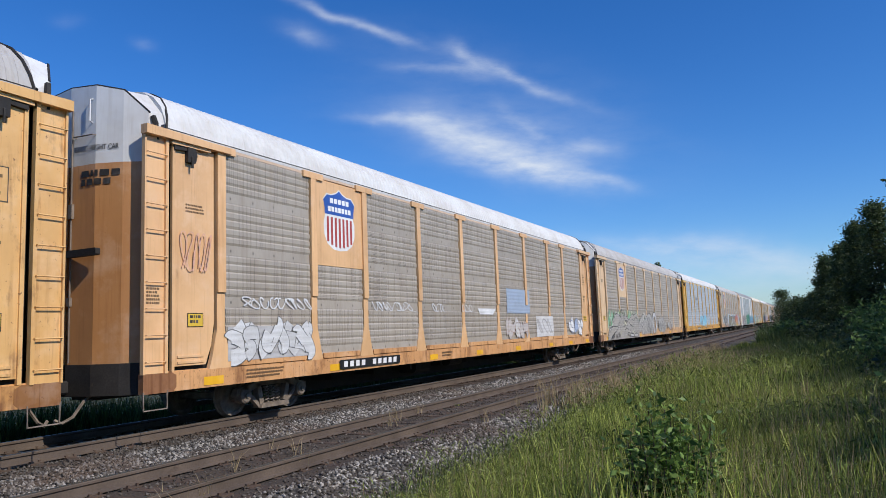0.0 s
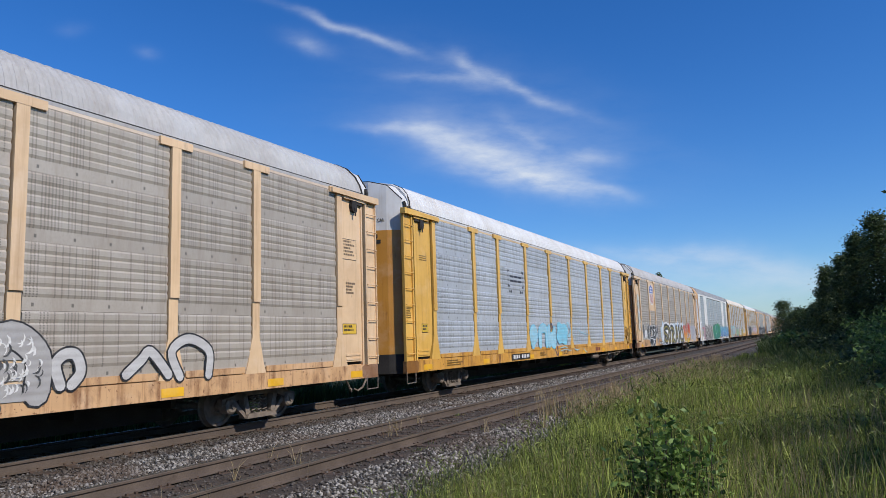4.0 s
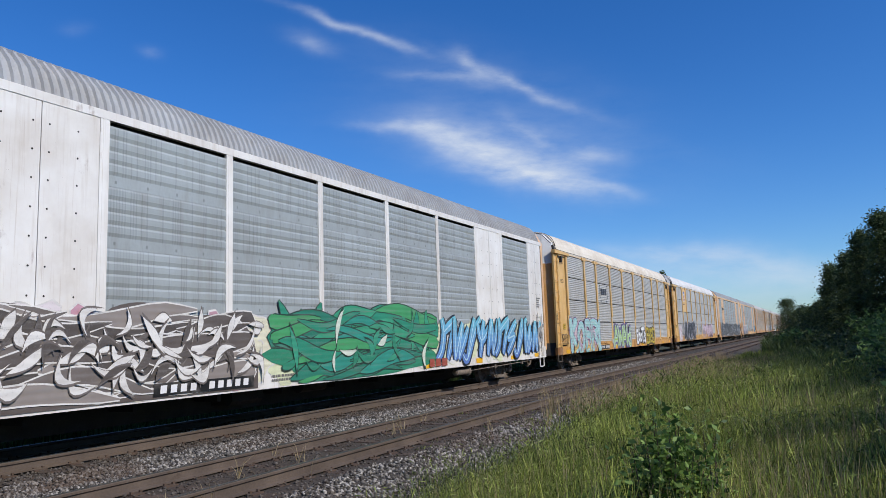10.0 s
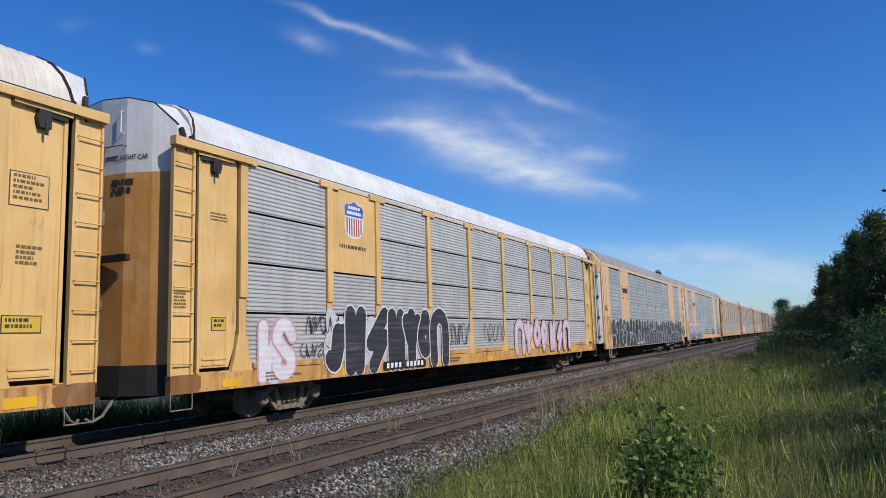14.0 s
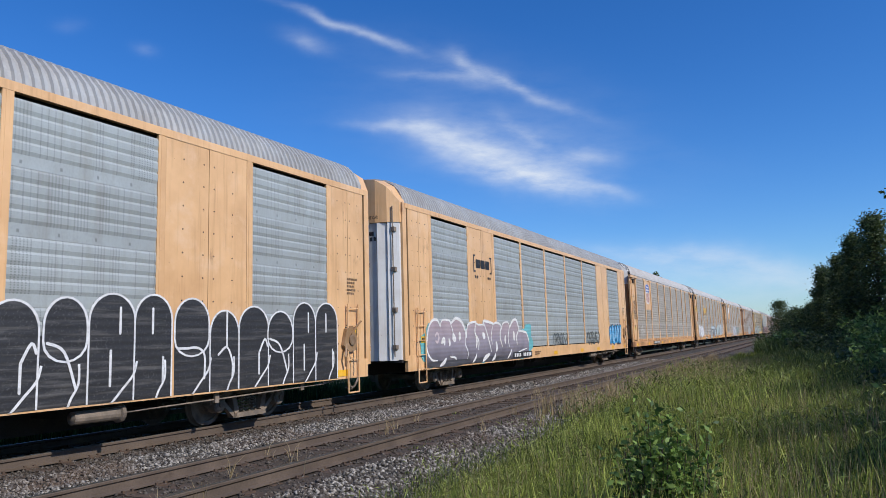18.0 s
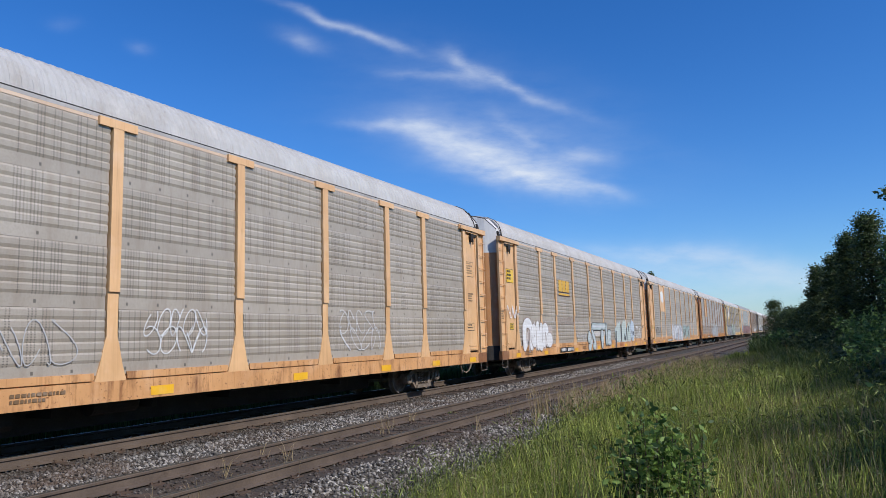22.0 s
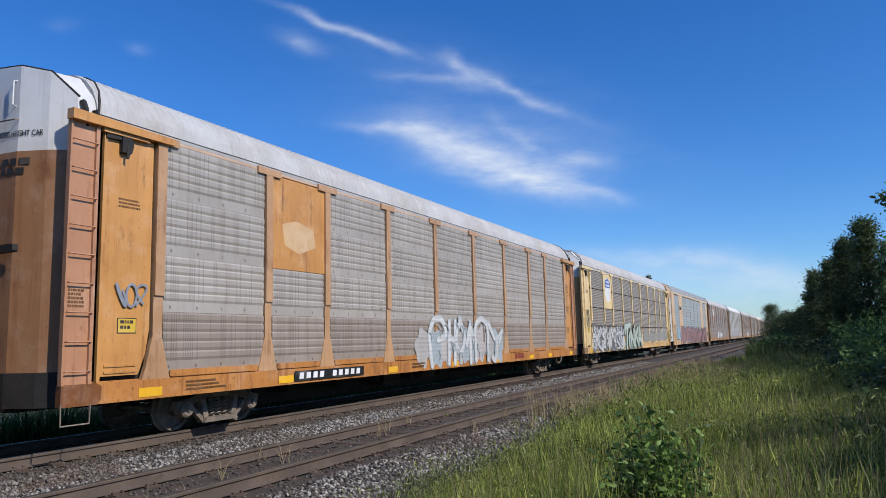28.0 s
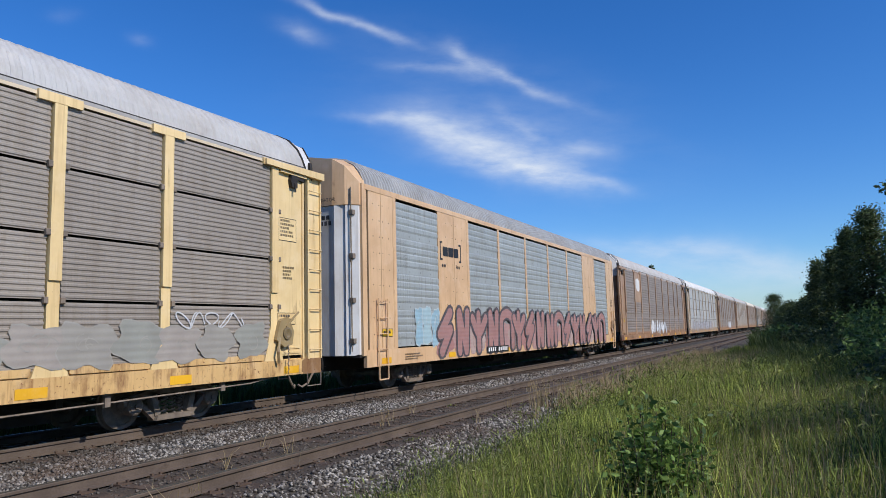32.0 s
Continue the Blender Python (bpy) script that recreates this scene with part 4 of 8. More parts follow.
def add_truck(car, cy):
    """A four-wheel truck: bolster with side frames, springs and wheelsets."""
    truck = child("truck", shared("truck", lambda: Shape().box(-0.95, 0.95, -0.2, 0.2, 0.46, 0.72, 0.03), M_BLACK), car, (0, cy, 0))
    frame_mesh = shared("side_frame", side_frame_shape, M_STEEL)
    spring_mesh = shared("spring", spring_shape, M_STEEL)
    for side in (-1, 1):
        child("side_frame", frame_mesh, truck, (side * 1.01, 0, 0)).rotation_euler = (0, 0, 0 if side > 0 else math.pi)
        for k in (-0.17, 0.0, 0.17):
            child("spring", spring_mesh, truck, (side * 1.01, k, 0))
    sets = []
    for y in (-0.865, 0.865):
        sets.append(child("wheelset", shared("wheelset", wheelset_shape, M_WHEEL), truck, (0, y, 0.4185)))
    return sets


def underframe_shape():
    s = Shape()
    s.box(-0.34, 0.34, 5.6, LENGTH - 5.6, 0.24, 0.98)
    s.box(-0.30, 0.30, 0.1, LENGTH - 0.1, 0.60, 0.98)
    s.box(-1.50, 1.50, 0.25, LENGTH - 0.25, 0.94, 1.02)
    y = 6.0
    while y < LENGTH - 5.5:
        s.box(-0.95, 0.95, y - 0.05, y + 0.05, 0.50, 0.95)
        y += 1.9
    s.box(-0.9, 0.9, 10.2, 11.1, 0.38, 0.8, 0.08)
    s.lathe([(12.4, 0.02), (12.42, 0.17), (13.3, 0.17), (13.32, 0.02)], 14, "y", (0.75, 0, 0.62))
    s.tube([(0.55, 1.0, 0.62), (0.6, LENGTH - 1.0, 0.60)], 0.025, 5)
    return s


def coupler_shape():
    s = Shape()
    s.box(-0.11, 0.11, -0.50, 0.6, 0.74, 0.96, 0.03)
    s.slab([(-0.66, 0.70), (-0.42, 0.70), (-0.42, 1.0), (-0.66, 1.0)], -0.16, 0.1)
    s.box(-0.55, 0.55, 0.02, 0.12, 0.66, 1.02)
    return s


def hose_shape():
    s = Shape()
    s.tube([(0.42, -0.05, 0.72), (0.44, -0.22, 0.62), (0.42, -0.40, 0.38), (0.36, -0.55, 0.30), (0.30, -0.64, 0.36)], 0.028, 6)
    s.tube([(0.42, 0.3, 0.74), (0.42, -0.05, 0.72)], 0.02, 6)
    return s


def ladder_shape():
    """Corner post of the car end: a plate with folded edges that carries the rungs."""
    ring = ((-0.06, 0.0), (0.02, 0.0), (0.02, 0.035), (-0.02, 0.035), (-0.02, 0.44), (0.025, 0.44), (0.025, 0.50), (-0.06, 0.50))
    n = len(ring)
    return Shape().add([(x, y, 1.02) for x, y in ring] + [(x, y, 5.06) for x, y in ring], [(i, (i + 1) % n, (i + 1) % n + n, i + n) for i in range(n)] + [tuple(range(n)), tuple(range(n, 2 * n))])


def rung_shape():
    return Shape().tube([(-0.02, 0.03, 0.0), (0.055, 0.035, 0.0), (0.055, 0.455, 0.0), (-0.02, 0.46, 0.0)], 0.012, 5)


def step_shape():
    return Shape().tube([(0, 0.02, 0.74), (0, 0.03, 0.44), (0, 0.50, 0.44), (0, 0.51, 0.74)], 0.016, 5)


def beam_shape():
    """The door track over the corner, with a rain lip."""
    s = Shape()
    s.slab([(-0.03, 5.04), (1.95, 5.06), (1.95, 5.17), (-0.03, 5.20)], -0.05, 0.10)
    s.slab([(0.55, 4.98), (1.45, 5.0), (1.45, 5.06), (0.55, 5.06)], -0.03, 0.05)
    return s


def latch_shape():
    """The door's hanger under the track: a bracket with a drop bolt and a bar."""
    s = Shape()
    s.slab([(0.90, 4.72), (1.08, 4.72), (1.12, 4.86), (1.08, 4.99), (0.90, 4.99)], -0.03, 0.06)
    s.slab([(0.62, 4.90), (0.90, 4.92), (0.90, 4.98), (0.62, 4.98)], -0.03, 0.03)
    s.tube([(0.02, 0.99, 4.86), (0.07, 0.99, 4.80), (0.07, 0.99, 4.62)], 0.022, 6)
    return s


def corner_door_shape():
    """The plain side panel by the end with its bowed foot and hinge edge."""
    s = Shape()
    s.slab([(0.66, 1.12), (1.40, 1.12), (1.53, 1.45), (1.60, 1.85), (1.60, 5.04), (0.66, 5.04)], -0.055, -0.03)
    s.slab([(0.60, 1.04), (0.66, 1.04), (0.66, 5.04), (0.60, 5.04)], -0.055, 0.0)
    s.slab([(0.74, 1.16), (1.34, 1.16), (1.34, 1.20), (0.74, 1.20)], -0.03, -0.012)
    s.slab([(0.74, 1.26), (1.34, 1.26), (1.34, 1.30), (0.74, 1.30)], -0.03, -0.012)
    s.slab([(0.50, 1.04), (0.60, 1.04), (0.60, 5.04), (0.50, 5.04)], -0.25, -0.22)
    return s


def sill_shape():
    s = Shape()
    s.slab([(0.02, 0.71), (LENGTH - 0.02, 0.71), (LENGTH - 0.02, 1.03), (0.02, 1.03)], -0.10, 0.0)
    s.slab([(0.5, 1.03), (LENGTH - 0.5, 1.03), (LENGTH - 0.5, 1.05), (0.5, 1.05)], -0.10, -0.06)
    for a, b in zip(POSTS[:-1], POSTS[1:]):
        s.slab([(a + 0.34, 1.05), (b - 0.34, 1.05), (b - 0.30, 1.07), (b - 0.30, 1.165), (a + 0.30, 1.165), (a + 0.30, 1.07)], -0.05, 0.0)
    for y in POSTS:
        s.slab([(y - 0.12, 0.74), (y + 0.12, 0.74), (y + 0.12, 1.02), (y - 0.12, 1.02)], 0.0, 0.003)
    return s


def rack_wall_shape():
    """Inner walls behind the screens, with the decks they carry."""
    s = Shape()
    for side in (-1, 1):
        s.box(side * 1.40 - 0.01, side * 1.40 + 0.01, 0.5, LENGTH - 0.5, 1.02, 5.2)
    s.box(-1.4, 1.4, 0.5, LENGTH - 0.5, 2.6, 2.65)
    return s


def shield(car, x, cy, z0, z1, w, striped=True, faded=False):
    """A railway shield as plain shapes: blue head with pale bars, striped or plain foot."""
    h = z1 - z0
    q = lambda pts: [(cy + a * w, z0 + b * h) for a, b in pts]
    body = ((0, 0), (0.22, 0.02), (0.40, 0.10), (0.49, 0.25), (0.50, 0.45), (0.44, 0.58), (0.44, 0.66), (0.52, 0.80), (0.40, 0.90), (0.25, 0.90), (0.10, 0.94), (0, 1.0))
    ring = list(body) + [(-a, b) for a, b in reversed(body[1:-1])]
    part("emblem_ground", Shape().sheet(q(ring), x), M_DECAL, car, "", (0.78, 0.78, 0.76))
    head = [(0.47, 0.57), (0.47, 0.66), (0.505, 0.79), (0.39, 0.88), (0.25, 0.88), (0.10, 0.92), (0, 0.975)]
    part("emblem_head", Shape().sheet(q(head + [(-a, b) for a, b in reversed(head[:-1])]), x + 0.003), M_DECAL, car, "", (0.035, 0.11, 0.42))
    s = Shape()
    for b0, b1, a, n in ((0.755, 0.835, 0.32, 5), (0.62, 0.70, 0.38, 7)):
        for i in range(n):
            c = -a + (i + 0.5) * 2 * a / n
            s.sheet(q([(c - a / n * 0.78, b0), (c + a / n * 0.78, b0), (c + a / n * 0.78, b1), (c - a / n * 0.78, b1)]), x + 0.006)
    part("emblem_stencil", s, M_DECAL, car, "", (0.8, 0.8, 0.8))
    if striped:
        s = Shape()
        for i in range(-3, 4):
            a = i * 0.125
            low = 0.05 + 0.6 * (abs(a) ** 2)
            s.sheet(q([(a - 0.032, low), (a + 0.032, low), (a + 0.032, 0.53), (a - 0.032, 0.53)]), x + 0.003)
        part("emblem_stripes", s, M_DECAL, car, "", (0.42, 0.07, 0.06))


def bracket_mark(car, x, y0, y1, z0, z1, colour=(0.02, 0.02, 0.02)):
    """A company mark as plain shapes: two brackets, three blocks, wheel dots."""
    s, t = Shape(), 0.055
    for y, d in ((y0, 1), (y1, -1)):
        s.sheet([(y, z0), (y + d * t, z0), (y + d * t, z1), (y, z1)], x)
        for z in (z0, z1 - t):
            s.sheet([(y, z), (y + d * 0.17, z), (y + d * 0.17, z + t), (y, z + t)], x + 0.001)
    w = (y1 - y0 - 0.36) / 3
    for i in range(3):
        a = y0 + 0.20 + i * w
        b, e = z0 + 0.24 * (z1 - z0), z0 + 0.74 * (z1 - z0)
        k = 0.06 * w
        s.sheet([(a + k, b), (a + 0.90 * w - k, b), (a + 0.90 * w, b + k), (a + 0.90 * w, e - k), (a + 0.90 * w - k, e), (a + k, e), (a, e - k), (a, b + k)], x)
    for y in (y0 + 0.16, y0 + 0.32, y1 - 0.32, y1 - 0.16):
        s.sheet([(y + 0.055 * math.cos(k), z0 - 0.16 + 0.055 * math.sin(k)) for k in (0, 0.8, 1.6, 2.4, 3.14, 3.9, 4.7, 5.5)], x)
    part("company_mark", s, M_DECAL, car, "", colour)["kind"] = "stuff"


def number_board(car, x, y0, y1, z0=0.77, z1=0.98, plate=(0.015, 0.015, 0.015)):
    part("number_board", Shape().sheet([(y0, z0), (y1, z0), (y1, z1), (y0, z1)], x), M_DECAL, car, "black board with pale unreadable characters", plate)
    s, n = Shape(), 10
    w = (y1 - y0) / (n + 1)
    for i in range(n):
        if i != 4:
            a = y0 + (i + 0.6) * w
            s.sheet([(a, z0 + 0.04), (a + w * 0.62, z0 + 0.04), (a + w * 0.68, z1 - 0.04), (a + w * 0.06, z1 - 0.04)], x + 0.003)
    part("number_stencil", s, M_DECAL, car, "", (0.8, 0.8, 0.8))


def rect(y0, y1, z0, z1, x):
    return Shape().sheet([(y0, z0), (y1, z0), (y1, z1), (y0, z1)], x)


def framed_label(car, y0, y1, z0, z1, x, colour, rows=2, seed=1, ink=(0.05, 0.04, 0.03)):
    """A pasted notice with a dark edge and unreadable lines."""
    part("notice", rect(y0 - 0.015, y1 + 0.015, z0 - 0.015, z1 + 0.015, x), M_DECAL, car, "", (0.03, 0.025, 0.02))
    part("notice", rect(y0, y1, z0, z1, x + 0.003), M_DECAL, car, "", colour)
    h = (z1 - z0) / (rows * 1.9 + 0.6)
    part("notice_stencil", bars_shape(x + 0.006, y0 + 0.04, z1 - 1.5 * h, rows, y1 - y0 - 0.12, h, h * 0.7, seed), M_DECAL, car, "", ink)


def rack_car(spec):
    """An enclosed car carrier with ladders, posts and punched screens."""
    paint, roof, screen = spec["paint"], spec["roof"], spec["screen"]
    mat = M_RUSTY if spec.get("rusty") else M_PAINT
    sm = M_FINE if spec.get("fine") else M_SCREEN
    tag_ = "r" if spec.get("rusty") else "p"
    car = tagged(new("autorack_car"), spec["label"], "railway car", "cars of the train")
    child("underframe", shared("underframe", underframe_shape, M_BLACK), car, label="black steel underframe with brake gear")
    child("rack_wall", shared("rack_wall", rack_wall_shape, M_BLACK), car)
    child("roof", shared("roof", lambda: roof_shape(0.5, LENGTH - 0.5, 0.175, 0.020), M_ROOF), car, colour=roof, label="ribbed metal roof sheet")
    both = lambda x0, x1, z0, z1: Shape().box(x0, x1, 0.5, LENGTH - 0.5, z0, z1).box(-x1, -x0, 0.5, LENGTH - 0.5, z0, z1)
    child("eave", shared("eave", lambda: both(1.44, 1.532, 5.185, 5.243), M_ROOF), car, colour=tuple(v * 0.88 for v in roof))
    child("eave_rail", shared("eave_rail", lambda: both(1.44, 1.540, 5.125, 5.180), M_ROOF), car, colour=tuple(0.55 * v + 0.24 for v in paint))
    child("eave_seal", shared("eave_seal", lambda: both(1.44, 1.534, 5.246, 5.262), M_BLACK), car, label="dark seam under the roof edge")
    sill_mesh = shared("side_sill", sill_shape, M_SILL)
    foot_mesh = shared("corner_sill", lambda: Shape().slab([(0.015, 0.705), (0.62, 0.705), (0.70, 0.78), (0.70, 0.98), (0.60, 1.03), (0.015, 1.03)], -0.11, 0.006), M_SILL)
    post_mesh = shared("post|" + tag_, post_shape, mat)
    ladder_mesh = shared("ladder|" + tag_, ladder_shape, mat)
    rung_mesh = shared("rung|" + tag_, rung_shape, mat)
    beam_mesh = shared("door_track|" + tag_, beam_shape, mat)
    corner_mesh = shared("corner_panel|" + tag_, corner_door_shape, mat)
    latch_mesh = shared("door_latch", latch_shape, M_BLACK)
    step_mesh = shared("stirrup_step", step_shape, M_STEEL)
    rnd = random.Random(spec["seed"])
    shade = lambda c, k=0.06: tuple(v * f for f in (1 + rnd.uniform(-k, k),) for v in c)
    ladder_colour = spec.get("ladder", paint)
    for side in (1, -1):
        turn = 0 if side > 0 else math.pi
        flip = lambda ob: turned(ob, side)
        flip(child("side_sill", sill_mesh, car, (SIDE * side, 0 if side > 0 else LENGTH, 0), tuple(v * k for v, k in zip(paint, (0.86, 0.75, 0.64)))))
        for y in POSTS:
            flip(child("post", post_mesh, car, (SIDE * side, y, 0), shade(spec.get("posts", paint))))
        edges = list(POSTS)
        for i in range(len(edges) - 1):
            a, b = edges[i] + 0.125, edges[i + 1] - 0.125
            w = round(b - a, 2)
            for r, (z0, z1) in enumerate(ROWS):
                if i == 1 and r > 1 and spec.get("plate"):
                    continue
                key = "screen|%s%.2f%d" % ("f" if spec.get("fine") else "s", w, r)
                z1 = z1 - (0.012 if spec.get("fine") else -0.026)
                mesh = shared(key, lambda: ribbed_panel(w, z1 - z0, 11, 0.014) if spec.get("fine") else soft_panel(w, z1 - z0), sm)
                flip(child("screen", mesh, car, ((SIDE - 0.024) * side, a if side > 0 else b, z0), shade(spec.get("low", screen) if r == 0 else screen, 0.07)))
            if i == 1 and spec.get("plate"):
                pm = shared("logo_panel|" + tag_, lambda: Shape().slab([(-0.04, 0), (w + 0.04, 0), (w + 0.04, 1.97), (-0.04, 1.97)], -0.05, 0.008), mat)
                flip(child("logo_panel", pm, car, ((SIDE - 0.017) * side, a if side > 0 else b, 3.13), paint))
        for end in (0, 1):
            at = lambda y: y if end == 0 else LENGTH - y
            m = 1 if end == 0 else -1
            for nm, mesh, col in (("ladder", ladder_mesh, ladder_colour), ("corner_panel", corner_mesh, paint), ("door_track", beam_mesh, paint), ("door_latch", latch_mesh, None), ("stirrup_step", step_mesh, None), ("corner_sill", foot_mesh, tuple(v * k for v, k in zip(paint, (0.36, 0.27, 0.24))))):
                ob = child(nm, mesh, car, (SIDE * side, at(0.0), 0), col)
                ob.scale = (side, m, 1)
                if nm == "ladder":
                    for k in range(9):
                        child("rung", rung_mesh, ob, (0, 0, 1.22 + 0.44 * k), col)
    for end in (0, 1):
        y, m = (0, 1) if end == 0 else (LENGTH, -1)
        # end doors darker than the sides: shade and weathering in one colour factor
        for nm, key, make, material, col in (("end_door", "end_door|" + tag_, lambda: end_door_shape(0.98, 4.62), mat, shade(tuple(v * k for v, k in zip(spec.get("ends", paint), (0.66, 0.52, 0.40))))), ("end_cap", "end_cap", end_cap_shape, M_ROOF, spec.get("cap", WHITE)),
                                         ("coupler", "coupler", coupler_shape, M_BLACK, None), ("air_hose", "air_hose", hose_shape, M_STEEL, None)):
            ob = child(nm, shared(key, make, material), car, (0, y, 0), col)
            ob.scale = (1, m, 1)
        # black part over the door foot; stands for grime and for shade
        plat = child("end_platform", shared("end_platform", lambda: end_door_shape(0.70, 1.22, 0.03), M_BLACK), car, (0, y, 0), label="black end platform, grime and shade in its colour")
        plat.scale = (1, m, 1)
        for k in (-1, 1):
            rod = child("lock_rod", shared("end_rod", lambda: Shape().tube([(0, 0, 1.25), (0, 0, 5.6)], 0.016, 6).box(-0.05, 0.05, -0.03, 0.02, 3.7, 3.95).box(-0.04, 0.04, -0.03, 0.02, 2.2, 2.35), M_STEEL), car, (0.10 * k, y - 0.275 * m, 0))
            rod.scale = (1, m, 1)
            iron = child("grab_iron", shared("grab_iron", lambda: Shape().tube([(0.16, -0.20, 0), (0.16, -0.30, 0), (0.60, -0.26, 0), (0.60, -0.16, 0)], 0.013, 5), M_STEEL), car, (0, y, 5.12))
            iron.scale = (k, m, 1)
        seal = child("roof_seal", shared("roof_seal", seal_shape, M_BLACK), car, (0, y, 0), label="black rubber seal strip")
        seal.scale = (1, m, 1)
    if spec.get("clamps"):
        mesh = shared("clamp", lambda: Shape().box(0.0, 0.05, -0.035, 0.035, -0.05, 0.05, 0.012), M_STEEL)
        for y in POSTS:
            for z in (2.13, 3.12, 4.13):
                for dy in (-0.135, 0.135):
                    child("clamp", mesh, car, (SIDE - 0.01, y + dy, z), label="pale steel clamp on a post")
    finish_car(car, spec)
    return car


def turned(ob, side):
    if side < 0:
        ob.rotation_euler = (0, 0, math.pi)
    return ob


def seal_shape():
    """The dark gasket where the end's top meets the roof."""
    s = Shape()
    pts = [(x * 1.004, 0.50 + 0.05 * i, z + 0.015) for i, (x, z) in enumerate(ROOF_RING)]
    s.tube(pts + [(-x, y, z) for x, y, z in reversed(pts[:-1])], 0.024, 5)
    s.tube([(1.43, 0.22, 5.48), (1.06, 0.0, 5.89), (0.60, -0.18, 6.01), (0.0, -0.23, 6.05), (-0.60, -0.18, 6.01), (-1.06, 0.0, 5.89), (-1.43, 0.22, 5.48)], 0.02, 5)
    s.tube([(1.50, 0.30, 5.0), (1.49, 0.28, 5.30), (1.45, 0.26, 5.42)], 0.05, 5)
    return s


# smooth-sided cars: plain bays and screened bays, in order from the leading end
BAYS = ((0.55, 1.95, 0), (1.95, 4.63, 1), (4.63, 6.72, 0), (6.72, 9.44, 1), (9.44, 12.28, 1), (12.28, 15.12, 1), (15.12, 17.92, 1), (17.92, 20.62, 1), (20.62, 22.80, 0), (22.80, 25.45, 1), (25.45, 26.95, 0))


def rivet_shape(w):
    """Small dark fixings in upright lines on a plain bay."""
    s = Shape()
    for y in (w * 0.22, w * 0.44, w * 0.56, w * 0.78):
        for k in range(9):
            z = 1.5 + 0.42 * k
            s.sheet([(y + 0.017 * math.cos(q * 1.047), z + 0.017 * math.sin(q * 1.047)) for q in range(6)], -0.0025)
    return s


def smooth_car(spec):
    """An enclosed car carrier with flush plain and louvred bays, folding end doors and a deeply ribbed roof."""
    paint, roof, screen = spec["paint"], spec["roof"], spec["screen"]
    car = tagged(new("autorack_car"), spec["label"], "railway car", "cars of the train")
    length = 27.5
    child("underframe", shared("underframe", underframe_shape, M_BLACK), car, label="black steel underframe with brake gear")
    child("rack_wall", shared("rack_wall", rack_wall_shape, M_BLACK), car)
    child("roof", shared("deep_roof", lambda: roof_shape(0.55, length - 0.55, 0.150, 0.046), M_ROOF), car, colour=roof, label="deeply ribbed zinc roof")
    rnd = random.Random(spec["seed"])
    shade = lambda c, k=0.05: tuple(v * f for f in (1 + rnd.uniform(-k, k),) for v in c)
    sill_mesh = shared("smooth_sill", lambda: Shape().slab([(0.5, 0.69), (length - 0.5, 0.69), (length - 0.5, 1.12), (0.5, 1.12)], -0.10, 0.0), M_PAINT)
    top_mesh = shared("top_rail", lambda: Shape().slab([(0.5, 5.18), (length - 0.5, 5.18), (length - 0.5, 5.32), (0.5, 5.32)], -0.10, 0.006), M_PAINT)
    for side in (1, -1):
        turned(child("side_sill", sill_mesh, car, (SIDE * side, 0 if side > 0 else length, 0), paint), side)
        turned(child("top_rail", top_mesh, car, (SIDE * side, 0 if side > 0 else length, 0), paint), side)
        for a, b, kind in BAYS:
            w = round(b - a, 2)
            if kind:
                for r in range(4):
                    z0, z1 = 1.16 + r * 0.985, 1.16 + (r + 1) * 0.985 + 0.004
                    mesh = shared("louvred_screen|%.2f" % (w - 0.16), lambda: soft_panel(w - 0.16, z1 - z0, 4, 0.017), M_SMOOTH)
                    turned(child("screen", mesh, car, ((SIDE - 0.026) * side, a + 0.08 if side > 0 else b - 0.08, z0), shade(screen)), side)
                mesh = shared("jamb", lambda: Shape().slab([(-0.085, 1.12), (0.085, 1.12), (0.085, 5.18), (-0.085, 5.18)], -0.06, 0.0).slab([(-0.03, 1.12), (0.03, 1.12), (0.03, 5.18), (-0.03, 5.18)], 0.0, 0.003), M_PAINT)
                turned(child("jamb", mesh, car, (SIDE * side, a, 0), shade(paint)), side)
                turned(child("jamb", mesh, car, (SIDE * side - side * 0.002, b, 0), shade(paint)), side)
            else:
                h = (b - a) / 2
                mesh = shared("plain_panel|%.2f" % w, lambda: Shape().slab([(0.09, 1.12), (h - 0.006, 1.12), (h - 0.006, 5.18), (0.09, 5.18)], -0.05, -0.006).slab([(h + 0.006, 1.12), (w - 0.09, 1.12), (w - 0.09, 5.18), (h + 0.006, 5.18)], -0.05, -0.004), M_PAINT)
                panel = turned(child("plain_panel", mesh, car, (SIDE * side, a if side > 0 else b, 0), shade(paint)), side)
                if side > 0:
                    child("rivet_pattern", shared("rivet_pattern|%.2f" % w, lambda: rivet_shape(w), M_BLACK), panel)["kind"] = "stuff"
    ladder = lambda: Shape().tube([(0, 0, 0.36), (0, 0, 2.42)], 0.022, 6).tube([(0, 0.44, 0.36), (0, 0.44, 2.42)], 0.022, 6).tube([(0, 0, 0.36), (0, 0.44, 0.36)], 0.022, 6)
    for side in (1, -1):
        for end in (0, 1):
            y, m = (0, 1) if end == 0 else (length, -1)
            ob = child("ladder", shared("side_ladder", ladder, M_PAINT), car, ((SIDE + 0.06) * side, y + m * 0.98, 0), paint)
            ob.scale = (side, m, 1)
            for k in range(5):
                child("rung", shared("side_rung", lambda: Shape().tube([(0, 0.0, 0), (0, 0.44, 0)], 0.014, 5), M_PAINT), ob, (0, 0, 0.72 + 0.40 * k), paint)
            leaf = child("folding_door", shared("folding_door", folding_door_shape, M_PAINT), car, (0, y, 0), spec.get("leaf", WHITE), "pale folding end door leaf")
            leaf.scale = (side, m, 1)
